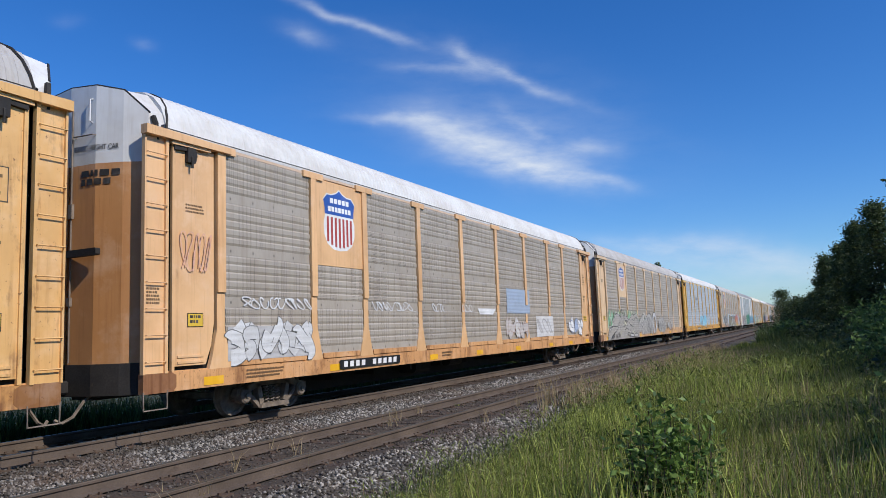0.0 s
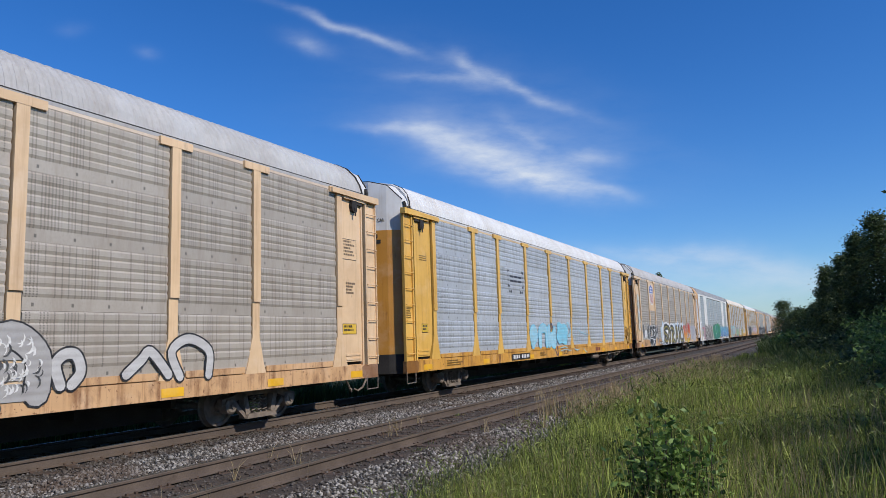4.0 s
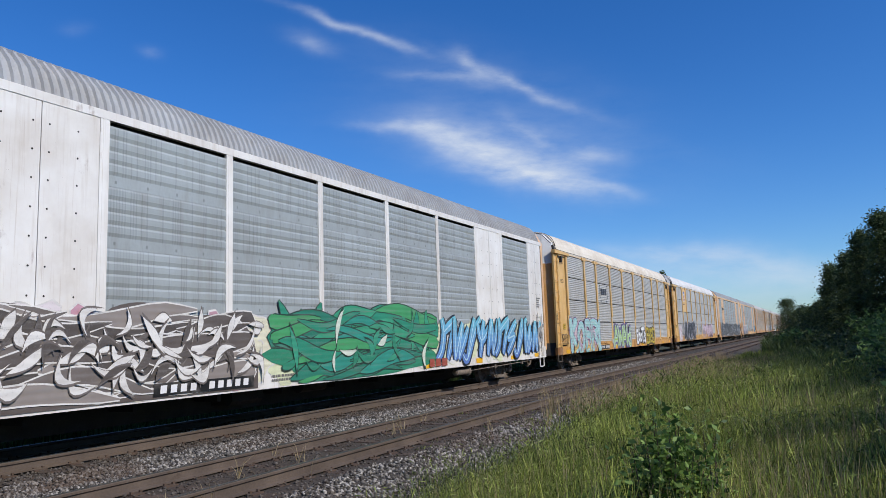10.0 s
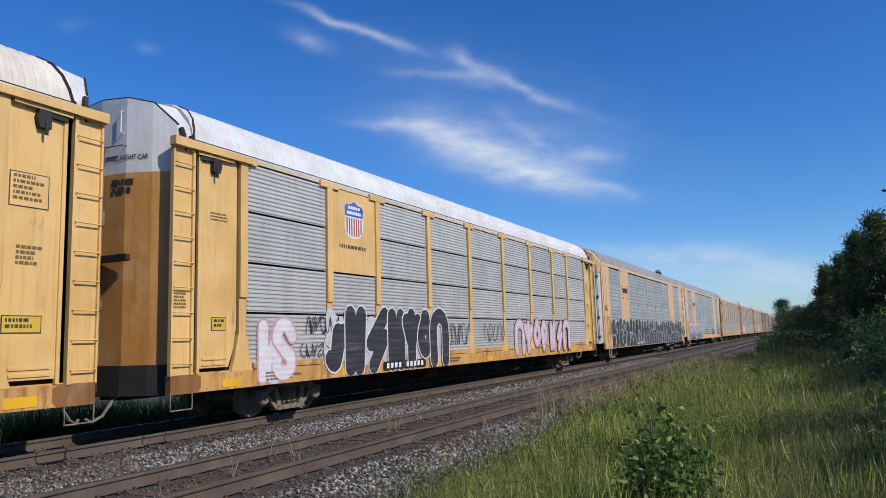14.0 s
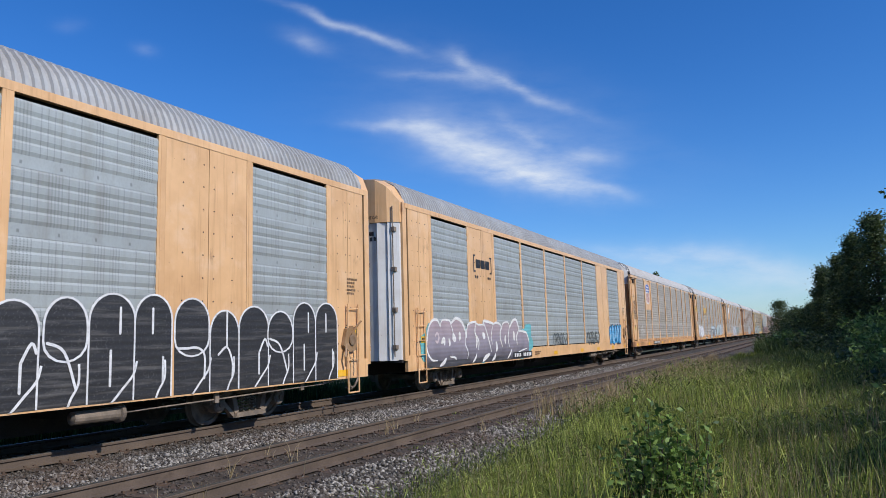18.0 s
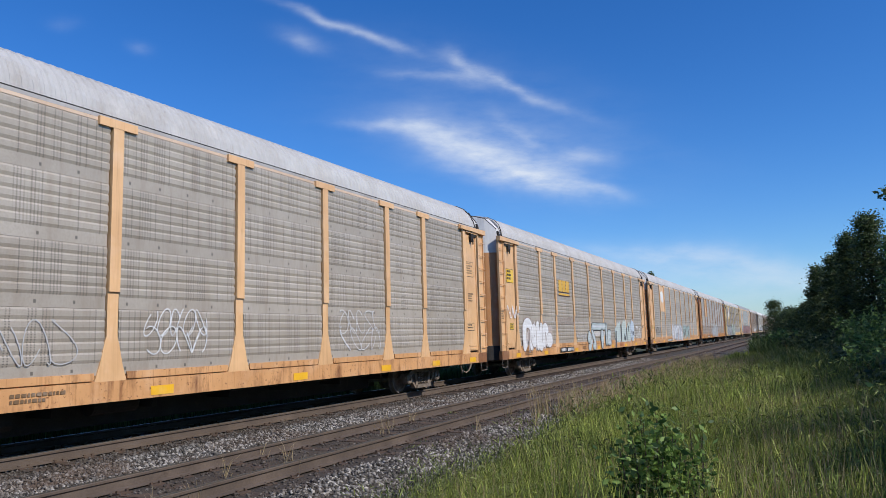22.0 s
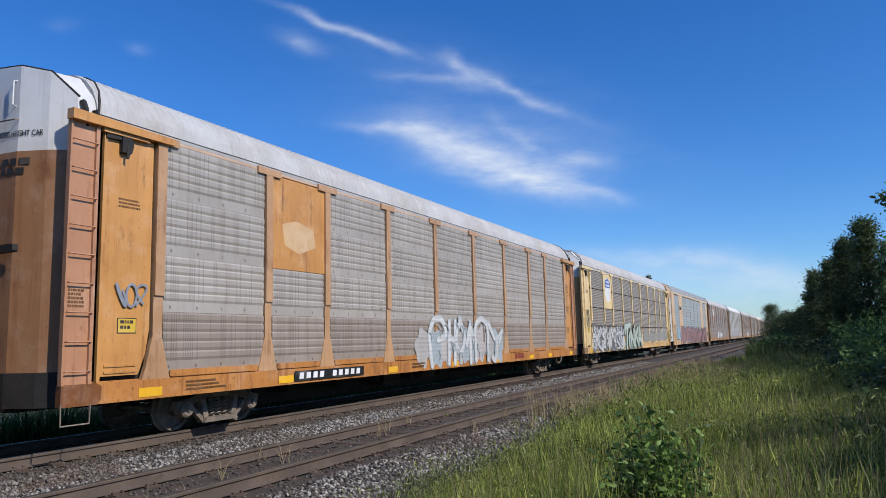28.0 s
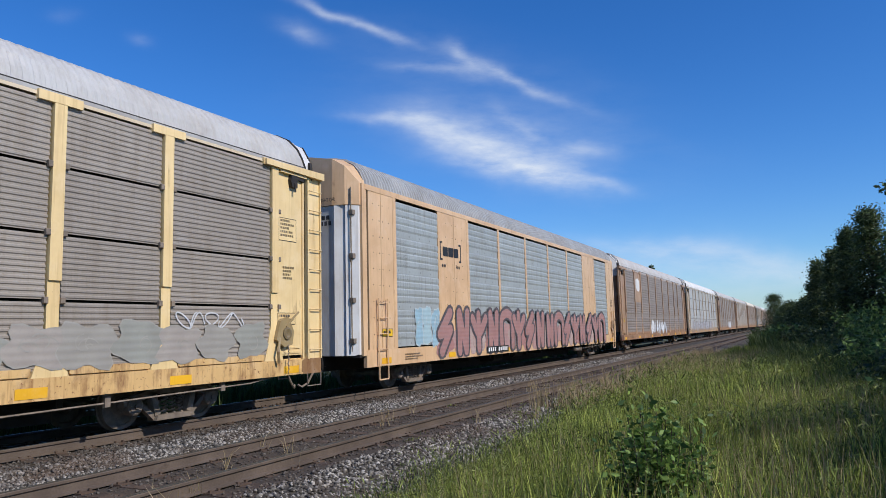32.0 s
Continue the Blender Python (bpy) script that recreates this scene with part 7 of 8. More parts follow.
def spray_11(s):
    s.piece(2.15, 5.9, 0.95, 2.0, [(0.58, 0.52, 0.48), (0.50, 0.42, 0.38)], (0.60, 0.55, 0.52), 6, 1101, 0.02, 4)
    s.x += 0.008
    s.letter([("arch", 2.2, 3.35, 0.95, 2.22), ("O", 3.1, 3.9, 1.1, 2.0), ("hook", 3.7, 4.6, 0.95, 2.15), ("arch", 4.5, 5.3, 1.05, 2.05), ("O", 5.0, 5.8, 1.05, 1.65)], ((0.03, (0.36, 0.28, 0.25)), (0.0, (0.75, 0.75, 0.75))), 0.19)
    s.x -= 0.008
    s.tag(0.7, 2.0, 2.2, 2.7, WHT, 5, 1102, 0.02)
    s.tag(6.9, 9.4, 2.0, 2.35, (0.34, 0.24, 0.22), 8, 1103, 0.012)
    s.tag(9.7, 11.4, 1.25, 1.6, (0.70, 0.70, 0.70), 7, 1108, 0.012)
    s.letter([("-00 09|-09 99|-05 95|-99 90", 12.3, 15.4, 1.0, 2.02)], ((0.0, (0.58, 0.54, 0.50)),), 0.12, False)
    s.x += 0.008
    ice, pale = (0.45, 0.52, 0.52), (0.56, 0.60, 0.63)
    s.letter([("05 29 67 73 50 10", 11.6, 12.4, 0.72, 1.7), ("19 36 73 80 40", 12.2, 13.2, 0.76, 2.0), ("-05 95", 12.4, 15.65, 1.72, 2.12), ("loop", 14.15, 14.9, 0.76, 1.8), ("-59 50", 14.95, 15.7, 0.9, 2.05), ("E", 15.55, 16.4, 0.92, 1.72)], ((0.045, (0.06, 0.065, 0.075)), (0.0, ice), (-0.10, pale)), 0.165)
    s.x -= 0.008
    slate = (0.09, 0.10, 0.105)
    panels = (("17", 17.55, 18.95), ("48", 19.15, 20.45), ("27", 20.65, 21.6))
    for k, (code, a, b) in enumerate(panels):
        lift, tip = int(code[0]) * 0.06, int(code[1]) * 0.06
        for grow, c, dx in ((0.035, (0.74, 0.75, 0.74), 0.0), (0.012, BLK, 0.002), (0.0, (0.50, 0.57, 0.54), 0.004)):
            s.lay("painted_panel", Shape().sheet([(a - grow, 1.05 - grow), (b + grow, 1.05 - grow), (b + grow, 1.80 + tip + grow), (a + 0.55 * (b - a), 1.98 + lift + 0.4 * tip * 0.5 + grow), (a - grow, 1.70 + lift + grow)], s.x + 0.006 * k + dx), c)
    s.x += 0.022
    s.letter([("79 46 20 00", 17.5, 17.95, 0.72, 1.8), ("79 50|-30 70", 18.8, 19.3, 1.1, 2.2), ("49 62 90 20", 19.6, 20.3, 1.1, 1.6), ("59 20", 20.4, 20.75, 1.0, 2.0), ("49 40", 21.0, 21.3, 1.5, 2.1)], ((0.0, slate),), 0.12, False, 0.3)
    s.lay("painted_patch", Shape().sheet([(22.2 + 0.62 * math.cos(a * 0.3), 1.68 + 0.66 * math.sin(a * 0.3)) for a in range(21)], s.x + 0.002), (0.52, 0.60, 0.68))
    dark = Shape()
    for y, z, r in ((22.05, 1.58, 0.13), (22.45, 1.52, 0.12), (22.25, 1.34, 0.05), (21.95, 1.22, 0.1)):
        dark.sheet([(y + r * math.cos(a * 0.6), z + r * 1.2 * math.sin(a * 0.6)) for a in range(10)], s.x + 0.005)
    s.lay("painted_hollow", dark, (0.05, 0.05, 0.06))
    s.x -= 0.022
    s.tag(23.4, 25.0, 1.15, 2.0, WHT, 6, 1107, 0.018)
    s.lay("maker_stencil", bars_shape(s.x, 18.6, 0.78, 1, 1.1, 0.2, 0.02, 5), (0.40, 0.14, 0.05))


def spray_12(s):
    s.tag(2.0, 4.4, 1.45, 1.9, BLK, 6, 1201, 0.014)
    s.piece(9.4, 14.9, 0.78, 1.95, [(0.50, 0.52, 0.55), (0.56, 0.46, 0.42), (0.40, 0.48, 0.56)], (0.46, 0.47, 0.50), 7, 1204, 0.02, 4)
    s.x += 0.008
    s.letter(s.row(["loop", "prong", "fork", "arch", "bolt", "hook"], 9.6, 14.8, 0.80, 2.2, 1202), ((0.04, (0.30, 0.32, 0.36)), (0.0, (0.72, 0.72, 0.73))), 0.12)
    s.letter(s.row(["claw", "arch", "knot", "arch"], 15.5, 19.4, 0.84, 2.1, 1203), ((0.05, (0.70, 0.72, 0.72)), (0.02, (0.05, 0.06, 0.06)), (0.0, (0.34, 0.44, 0.40))), 0.15)
    s.x -= 0.008
    s.tag(19.3, 20.6, 0.9, 1.5, (0.60, 0.20, 0.08), 4, 1205, 0.03)


def spray_13(s):
    s.piece(10.8, 17.4, 0.76, 1.95, [(0.46, 0.43, 0.40), (0.38, 0.43, 0.45), (0.48, 0.44, 0.41)], (0.42, 0.43, 0.42), 8, 1301, 0.02, 4)
    s.x += 0.008
    steel = (0.36, 0.43, 0.44)
    s.letter([("29 06 10|29 69 86 45", 11.6, 13.0, 0.74, 2.26), ("-29 10|-89 70|-15 75", 12.8, 13.6, 0.78, 2.2), ("knot", 13.3, 14.3, 0.76, 2.3), ("-49 40|04 48 94", 14.2, 15.0, 0.75, 2.2), ("arch", 14.9, 16.1, 0.8, 2.3), ("wave", 16.0, 17.45, 0.8, 2.2), ("claw", 16.3, 17.3, 0.76, 1.7)], ((0.03, steel), (0.0, (0.62, 0.61, 0.59))), 0.085)
    s.x += 0.030
    s.hair(11.6, 17.3, 0.8, 2.2, 26, (0.40, 0.46, 0.47), 1304, 0.36, 0.022, 1.4)
    s.x -= 0.038
    s.tag(0.9, 1.5, 2.2, 2.6, (0.25, 0.27, 0.3), 3, 1303, 0.02)
    s.lay("maker_stencil", bars_shape(s.x, 18.7, 0.80, 1, 1.1, 0.2, 0.02, 5), (0.25, 0.04, 0.02))


def spray_14(s):
    s.piece(1.8, 9.2, 0.74, 2.05, [(0.56, 0.56, 0.55), (0.30, 0.30, 0.30), (0.60, 0.60, 0.59)], (0.40, 0.40, 0.40), 9, 1401, 0.02, 4)
    s.x += 0.008
    s.spikes(1.8, 9.1, 0.74, 2.15, [(0.54, 0.54, 0.53), (0.48, 0.48, 0.47), (0.16, 0.155, 0.15), (0.58, 0.58, 0.57)], (0.12, 0.118, 0.112), 66, 1402, 1.05)
    s.x += 0.022
    s.letter([("-09 52|-99 24|-52 90", 1.9, 3.5, 0.78, 2.1), ("-98 36|-36 74|-74 10", 3.2, 4.7, 0.76, 2.15), ("fang", 4.5, 6.2, 0.8, 2.15), ("-97 36|-36 33|-33 90", 6.6, 8.0, 0.85, 2.15)], ((0.03, (0.12, 0.12, 0.12)), (0.0, (0.58, 0.58, 0.57))), 0.09)
    s.x += 0.014
    s.letter([("-08 99|-48 20|-08 06", 9.3, 11.15, 0.74, 2.4), ("arch", 10.4, 11.15, 0.8, 1.75), ("N", 10.85, 12.1, 0.80, 2.0), ("K", 12.0, 13.4, 0.80, 2.3), ("A", 13.1, 14.5, 0.80, 2.3)], ((0.10, (0.13, 0.15, 0.13)), (0.05, (0.56, 0.60, 0.52)), (0.022, (0.03, 0.04, 0.03)), (0.0, (0.48, 0.56, 0.47))), 0.14)
    s.x -= 0.044
    s.piece(9.4, 14.5, 0.72, 1.2, [(0.40, 0.50, 0.40), (0.30, 0.34, 0.30)], (0.36, 0.42, 0.36), 6, 1403, 0.03)
    s.tag(0.75, 1.35, 2.0, 3.0, BLK, 6, 1404, 0.014)
    # a washed-out older piece
    s.piece(15.6, 25.2, 1.12, 1.80, [(0.33, 0.31, 0.27), (0.30, 0.30, 0.26), (0.36, 0.32, 0.28)], (0.34, 0.32, 0.28), 11, 1405, 0.02, 4)
    s.tag(22.9, 24.6, 1.7, 2.0, (0.6, 0.6, 0.6), 5, 1406, 0.014)


def spray_15(s):
    s.piece(3.0, 4.5, 1.1, 2.3, [(0.30, 0.46, 0.54), (0.36, 0.50, 0.54)], (0.48, 0.56, 0.58), 3, 1501, 0.03, 4)
    s.piece(4.3, 24.5, 0.74, 1.85, [(0.40, 0.20, 0.18), (0.44, 0.26, 0.24), (0.46, 0.34, 0.30)], (0.42, 0.26, 0.24), 17, 1502, 0.02, 4)
    s.x += 0.008
    s.letter(s.row(["bolt", "prong", "fork", "prong", "arch", "fork", "bolt", "prong", "prong", "arch", "bolt", "fork", "prong", "bolt", "fork", "arch"], 4.3, 24.3, 0.74, 2.28, 1503), ((0.10, (0.09, 0.075, 0.08)), (0.0, (0.38, 0.20, 0.18))), 0.16)
    s.x -= 0.008


def far_spray(seed, y0, y1, fills, line):
    return lambda s: s.forms(y0, y1, 0.95, 2.0, fills, line, max(2, int((y1 - y0) / 1.0)), seed, 0.03, 0.18)


A_GREY = "weathered yellow car carrier with punched grey-brown side screens"
B_LABEL = "flush-sided yellow car carrier with louvred blue-grey screens"
CARS = [
    dict(kind="A", paint=(0.76, 0.45, 0.17), roof=GREY, screen=TAN, rusty=1, label=A_GREY + " and grey roof"),
    dict(kind="A", paint=YELLOW, roof=WHITE, screen=TAN, plate=1, mark=mark_shield, board=(5.44, 8.13), spray=spray_1, bar=1, label=A_GREY + ", bright white roof"),
    dict(kind="A", paint=(0.77, 0.54, 0.32), roof=GREY, screen=TAN, plate=1, mark=mark_shield, board=(6.8, 9.0), spray=spray_2, label="yellow car carrier with grey beast graffiti along its screens"),
    dict(kind="A", paint=GOLD, roof=WHITE, screen=SLATE, mark=mark_brackets(7.55, 9.12, 3.42, 4.05, True), board=(7.56, 9.4), spray=spray_3, brake=1, label="golden car carrier with pale screens and faded cyan graffiti"),
    dict(kind="A", paint=(0.77, 0.54, 0.32), roof=GREY, screen=TAN, plate=1, mark=mark_shield, board=(7.4, 8.7), spray=spray_4, brake=1, label="yellow car carrier with black, white and orange graffiti"),
    dict(kind="B", paint=(0.79, 0.765, 0.72), roof=ZINC, screen=STEEL_BLUE, frame=YELLOW, board=(7.71, 10.07), spray=spray_5, brake=1, label="white flush-sided car carrier with brown, green and blue graffiti"),
    dict(kind="A", paint=GOLDEN, roof=CREAM, screen=ASH, fine=1, mark=mark_brackets(7.23, 8.78, 3.38, 4.05, True), board=(6.72, 8.5), spray=spray_6, bar=1, label="golden car carrier with fine grey screens and coloured lettering"),
    dict(kind="A", paint=GOLDEN, roof=WHITE, screen=ASH, fine=1, plate=1, mark=mark_shield_small, board=(6.8, 9.0), spray=spray_7, bar=1, label="golden car carrier with white roof and black-white graffiti"),
    dict(kind="B", paint=YELLOW, roof=ZINC, screen=STEEL_BLUE, mark=mark_brackets(4.90, 6.50, 3.72, 4.30), board=(7.88, 10.1), spray=spray_8, brake=1, label="flush-sided yellow car carrier with black bubble graffiti"),
    dict(kind="B", paint=YELLOW, roof=ZINC, screen=STEEL_BLUE, mark=mark_brackets(4.98, 6.50, 3.72, 4.30), board=(8.2, 10.2), spray=spray_9, brake=1, label="flush-sided yellow car carrier with mauve and teal graffiti"),
    dict(kind="A", paint=YELLOW, roof=GREY, screen=TAN, plate=1, mark=mark_shield, board=(6.7, 9.0), spray=spray_10, label="weathered yellow car carrier with small white scrawls"),
    dict(kind="A", paint=YELLOW, roof=GREY, screen=TAN, mark=mark_gold, board=(6.9, 9.0), spray=spray_11, label="weathered yellow car carrier with white and pale blue graffiti"),
    dict(kind="A", paint=YELLOW, roof=GREY, screen=TAN, plate=1, mark=mark_worn, board=(6.9, 9.2), spray=spray_12, label="weathered yellow car carrier with a worn white emblem"),
    # ends: duller than the sides, dirt and end shade both in the colour
    dict(kind="A", paint=ORANGE, roof=GREY, screen=(0.46, 0.412, 0.362), posts=(0.50, 0.29, 0.15), low=(0.37, 0.305, 0.25), ends=(0.46, 0.30, 0.20), plate=1, rusty=1, ladder=(0.48, 0.24, 0.13), mark=mark_patch, board=(5.4, 8.1), spray=spray_13, bar=1, label="rust-stained orange car carrier with faded screens and pale graffiti"),
    dict(kind="A", paint=PALE, roof=GREY, screen=DARK, fine=1, plate=1, mark=mark_shield_plain, board=(7.0, 9.0), spray=spray_14, bar=1, brake=1, clamps=1, label="pale yellow car carrier with dark grey-brown fine screens"),
    dict(kind="B", paint=(0.70, 0.46, 0.26), roof=ZINC, screen=STEEL_BLUE, mark=mark_brackets(4.66, 6.16, 3.70, 4.28), board=(8.0, 10.0), spray=spray_15, brake=1, label="faded flush-sided car carrier with dull red graffiti"),
    # far cars from here: browned colours hold the post shade of a slanting view
    dict(kind="A", paint=(0.42, 0.26, 0.155), roof=GREY, screen=(0.32, 0.265, 0.225), plate=1, mark=mark_worn, spray=far_spray(1601, 9.5, 16, [WHT, SILVER], SILVER), rusty=1, label="brown-stained car carrier with dusty screens and white graffiti"),
    dict(kind="A", paint=(0.52, 0.40, 0.28), roof=WHITE, screen=ASH, fine=1, spray=far_spray(1701, 3, 20, [(0.46, 0.4, 0.38), SILVER], LEAD), label="dusty car carrier with white roof and pale screens"),
    dict(kind="A", paint=(0.42, 0.26, 0.155), roof=GREY, screen=(0.33, 0.275, 0.23), rusty=1, spray=far_spray(1801, 13, 17, [WHT], SILVER), label="brown-stained car carrier with dusty screens"),
    dict(kind="A", paint=(0.45, 0.30, 0.19), roof=GREY, screen=TAN, label=A_GREY),
    dict(kind="A", paint=(0.42, 0.26, 0.155), roof=CREAM, screen=(0.36, 0.30, 0.25), rusty=1, plate=1, label="brown-stained car carrier with dusty screens"),
    dict(kind="A", paint=(0.50, 0.34, 0.20), roof=GREY, screen=(0.36, 0.305, 0.255), label=A_GREY),
    dict(kind="A", paint=(0.45, 0.30, 0.19), roof=WHITE, screen=(0.36, 0.305, 0.255), plate=1, label=A_GREY),
    dict(kind="A", paint=(0.44, 0.25, 0.13), roof=GREY, screen=(0.36, 0.305, 0.255), rusty=1, label="rust-stained orange car carrier with dusty screens"),
    dict(kind="A", paint=(0.50, 0.34, 0.20), roof=GREY, screen=(0.36, 0.305, 0.255), label=A_GREY),
]

TRAIN = []
for number, spec in enumerate(CARS):
    spec["seed"] = number + 1
    TRAIN.append(smooth_car(spec) if spec["kind"] == "B" else rack_car(spec))

# ---- plants ----
def leaf_material(name, a, b, tip=(0.16, 0.17, 0.05, 1), thin=0.35):
    m, nt, bsdf = nodes_of(name)
    rnd = nt.nodes.new("ShaderNodeNewGeometry").outputs["Random Per Island"]
    v = coords(nt, shuffle=False)
    c = blend(nt, span(nt, rnd, 0.25, 1.0), a, b)
    c = blend(nt, span(nt, noise_tex(nt, v, 0.5, 4), 0.4, 0.7, 0, 0.5), c, tip)
    put(nt, c, bsdf.inputs["Base Color"])
    bsdf.inputs["Roughness"].default_value = 0.55
    out = nt.nodes["Material Output"]
    tr = nt.nodes.new("ShaderNodeBsdfTranslucent")
    put(nt, c, tr.inputs["Color"])
    mix = nt.nodes.new("ShaderNodeMixShader")
    mix.inputs[0].default_value = thin
    nt.links.new(bsdf.outputs[0], mix.inputs[1]), nt.links.new(tr.outputs[0], mix.inputs[2])
    nt.links.new(mix.outputs[0], out.inputs["Surface"])
    return m


M_GRASS = leaf_material("meadow_grass", (0.026, 0.048, 0.010, 1), (0.33, 0.41, 0.078, 1), (0.33, 0.36, 0.080, 1), 0.35)
M_DULLGRASS = leaf_material("grey_green_weeds", (0.035, 0.052, 0.022, 1), (0.17, 0.215, 0.085, 1), (0.14, 0.165, 0.075, 1), 0.3)
# a darker copy of the grass green, with shade put into the colour
M_DARKGRASS = leaf_material("shade_toned_weeds", (0.03, 0.055, 0.012, 1), (0.12, 0.18, 0.04, 1), (0.10, 0.14, 0.04, 1), 0.3)
M_STRAW = leaf_material("dry_grass", (0.32, 0.25, 0.13, 1), (0.50, 0.40, 0.24, 1), (0.40, 0.30, 0.16, 1))
M_LEAF = leaf_material("broad_leaf", (0.055, 0.105, 0.028, 1), (0.26, 0.40, 0.11, 1), (0.17, 0.27, 0.07, 1), 0.4)
M_DARKLEAF = leaf_material("dark_foliage", (0.026, 0.046, 0.018, 1), (0.155, 0.20, 0.065, 1), (0.10, 0.135, 0.045, 1), 0.42)
M_SHRUB = leaf_material("shrub_leaf", (0.035, 0.080, 0.016, 1), (0.30, 0.44, 0.10, 1), (0.13, 0.23, 0.05, 1), 0.4)
M_BARK = grain_material("bark", (0.06, 0.045, 0.03, 1), (0.12, 0.09, 0.065, 1), 6, 0.9, 0, 0.6, 0.02)


def blades(px, py, pz, height, width, lean, rng):
    """Bent grass blades: two quads and a tip each, as arrays."""
    n = len(px)
    a = rng.uniform(0, 2 * np.pi, n)
    la = rng.uniform(0, 2 * np.pi, n)
    l = lean * height * rng.uniform(0.2, 1.0, n)
    wx, wy = np.cos(a) * width, np.sin(a) * width
    base = np.stack([px, py, pz], 1)
    verts = np.empty((n, 5, 3), np.float32)
    for k, (f, w) in enumerate(((0.0, 1.0), (0.0, -1.0), (0.55, 0.7), (0.55, -0.7), (1.0, 0.0))):
        verts[:, k, 0] = base[:, 0] + wx * w + np.cos(la) * l * f * f
        verts[:, k, 1] = base[:, 1] + wy * w + np.sin(la) * l * f * f
        verts[:, k, 2] = base[:, 2] + height * f * (1 - 0.25 * lean * f)
    i = np.arange(n, dtype=np.int32)[:, None] * 5
    tris = np.concatenate([i + np.array([[0, 1, 3]]), i + np.array([[0, 3, 2]]), i + np.array([[2, 3, 4]])], 0)
    return verts.reshape(-1, 3), tris


def patch_noise(x, y, s, seed):
    r = np.random.default_rng(seed)
    out = np.zeros_like(x)
    for k in range(5):
        a, b, c = r.uniform(-1, 1), r.uniform(-1, 1), r.uniform(0, 6)
        out += np.sin((x * a + y * b) * s * (1 + k * 0.7) + c)
    return out / 5


def grass_zone(name, label, x0, x1, y0, y1, count, h0, h1, width, lean, material, edge=None, seed=1, tuft=0.06):
    rng = np.random.default_rng(seed)
    per = 12
    x, y = np.repeat(rng.uniform(x0, x1, count // per), per), np.repeat(rng.uniform(y0, y1, count // per), per)
    x, y = x + rng.normal(size=len(x)) * tuft, y + rng.normal(size=len(x)) * tuft
    if edge:
        keep = edge(x, y, rng)
        x, y = x[keep], y[keep]
    z = ground_height(x, y) - 0.03
    h = rng.uniform(h0, h1, len(x)) * (1 + 0.28 * patch_noise(x, y, 0.9, seed))
    if edge is near_edge:
        h *= np.clip(0.38 + (x - verge_line(x, y)) * 0.55, 0.38, 1.0)
    v, f = blades(x, y, z, h, width, lean, rng)
    ob = new(name, quick_mesh(name, v, f, material))
    return tagged(ob, label, "grass", kind="stuff")


def verge_line(x, y):
    return -4.45 - 0.035 * np.clip(y - 5, 0, 18) + 0.30 * patch_noise(x, y, 1.3, 3)


def near_edge(x, y, rng):
    """Grass thins out towards the ballast."""
    e = verge_line(x, y)
    return (x > e + rng.exponential(0.55, len(x)) - 0.35 * (rng.random(len(x)) < 0.2)) & (x > -0.42 * y - 2.5)


# a brighter copy of the grass green: lit blades by colour
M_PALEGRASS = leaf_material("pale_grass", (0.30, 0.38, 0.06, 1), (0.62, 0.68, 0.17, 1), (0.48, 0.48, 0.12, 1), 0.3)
MEADOW = "tall green meadow grass beside the ballast"
grass_zone("meadow_grass", MEADOW, -5.0, 1.5, 3.2, 9, 46000, 0.25, 0.78, 0.0050, 0.28, M_GRASS, near_edge, 11)
grass_zone("meadow_grass", "short leafy grass filling the verge", -4.8, 1.5, 3.2, 10, 60000, 0.15, 0.55, 0.0054, 0.75, M_GRASS, near_edge, 41, 0.10)
grass_zone("meadow_grass", "short leafy grass filling the verge", -5.2, 2.2, 10, 20, 60000, 0.2, 0.62, 0.0082, 0.7, M_GRASS, near_edge, 42, 0.12)
grass_zone("meadow_grass", MEADOW, -5.5, 2.0, 9, 16, 46000, 0.30, 0.84, 0.0074, 0.26, M_GRASS, near_edge, 19)
grass_zone("meadow_grass", MEADOW, -6.0, 3.5, 16, 32, 76000, 0.40, 0.85, 0.0125, 0.25, M_GRASS, near_edge, 12)
grass_zone("meadow_grass", "green verge grass along the line", -6.5, 4, 32, 52, 30000, 0.45, 0.9, 0.020, 0.3, M_GRASS, near_edge, 13)
grass_zone("verge_weeds", "tall brush along the far line, shade in its dark colour", -6.6, 8, 46, 120, 62000, 0.8, 1.7, 0.026, 0.45, M_DARKGRASS, lambda x, y, g: x > -4.4 + np.clip(72 - y, 0, 30) * 0.09 + 0.5 * patch_noise(x, y, 0.6, 9), 50, 0.3)
grass_zone("pale_grass", "pale blades over the verge grass, sunlight put into their colour", -5.0, 0.6, 3.4, 14, 7500, 0.40, 0.85, 0.0090, 0.3, M_PALEGRASS, near_edge, 43, 0.25)
grass_zone("pale_grass", "pale blades over the verge grass, sunlight put into their colour", -5.5, 0.0, 14, 30, 8000, 0.5, 0.9, 0.0145, 0.3, M_PALEGRASS, near_edge, 44, 0.25)
grass_zone("meadow_grass", "rough grass where the camera stands", -4.6, 9, -9, 3.2, 26000, 0.12, 0.4, 0.010, 0.6, M_GRASS, lambda x, y, g: (x > -4.4) & (np.hypot(x, y) > 1.0), 45, 0.12)
grass_zone("meadow_grass", "rough grass below the verge trees", 1.5, 9, 3.2, 32, 26000, 0.2, 0.6, 0.014, 0.5, M_GRASS, None, 46, 0.12)
grass_zone("dry_grass", "pale dry stalks standing in the verge grass", -5.5, 1.5, 4, 16, 9000, 0.45, 0.95, 0.0035, 0.22, M_STRAW, near_edge, 14, 0.25)
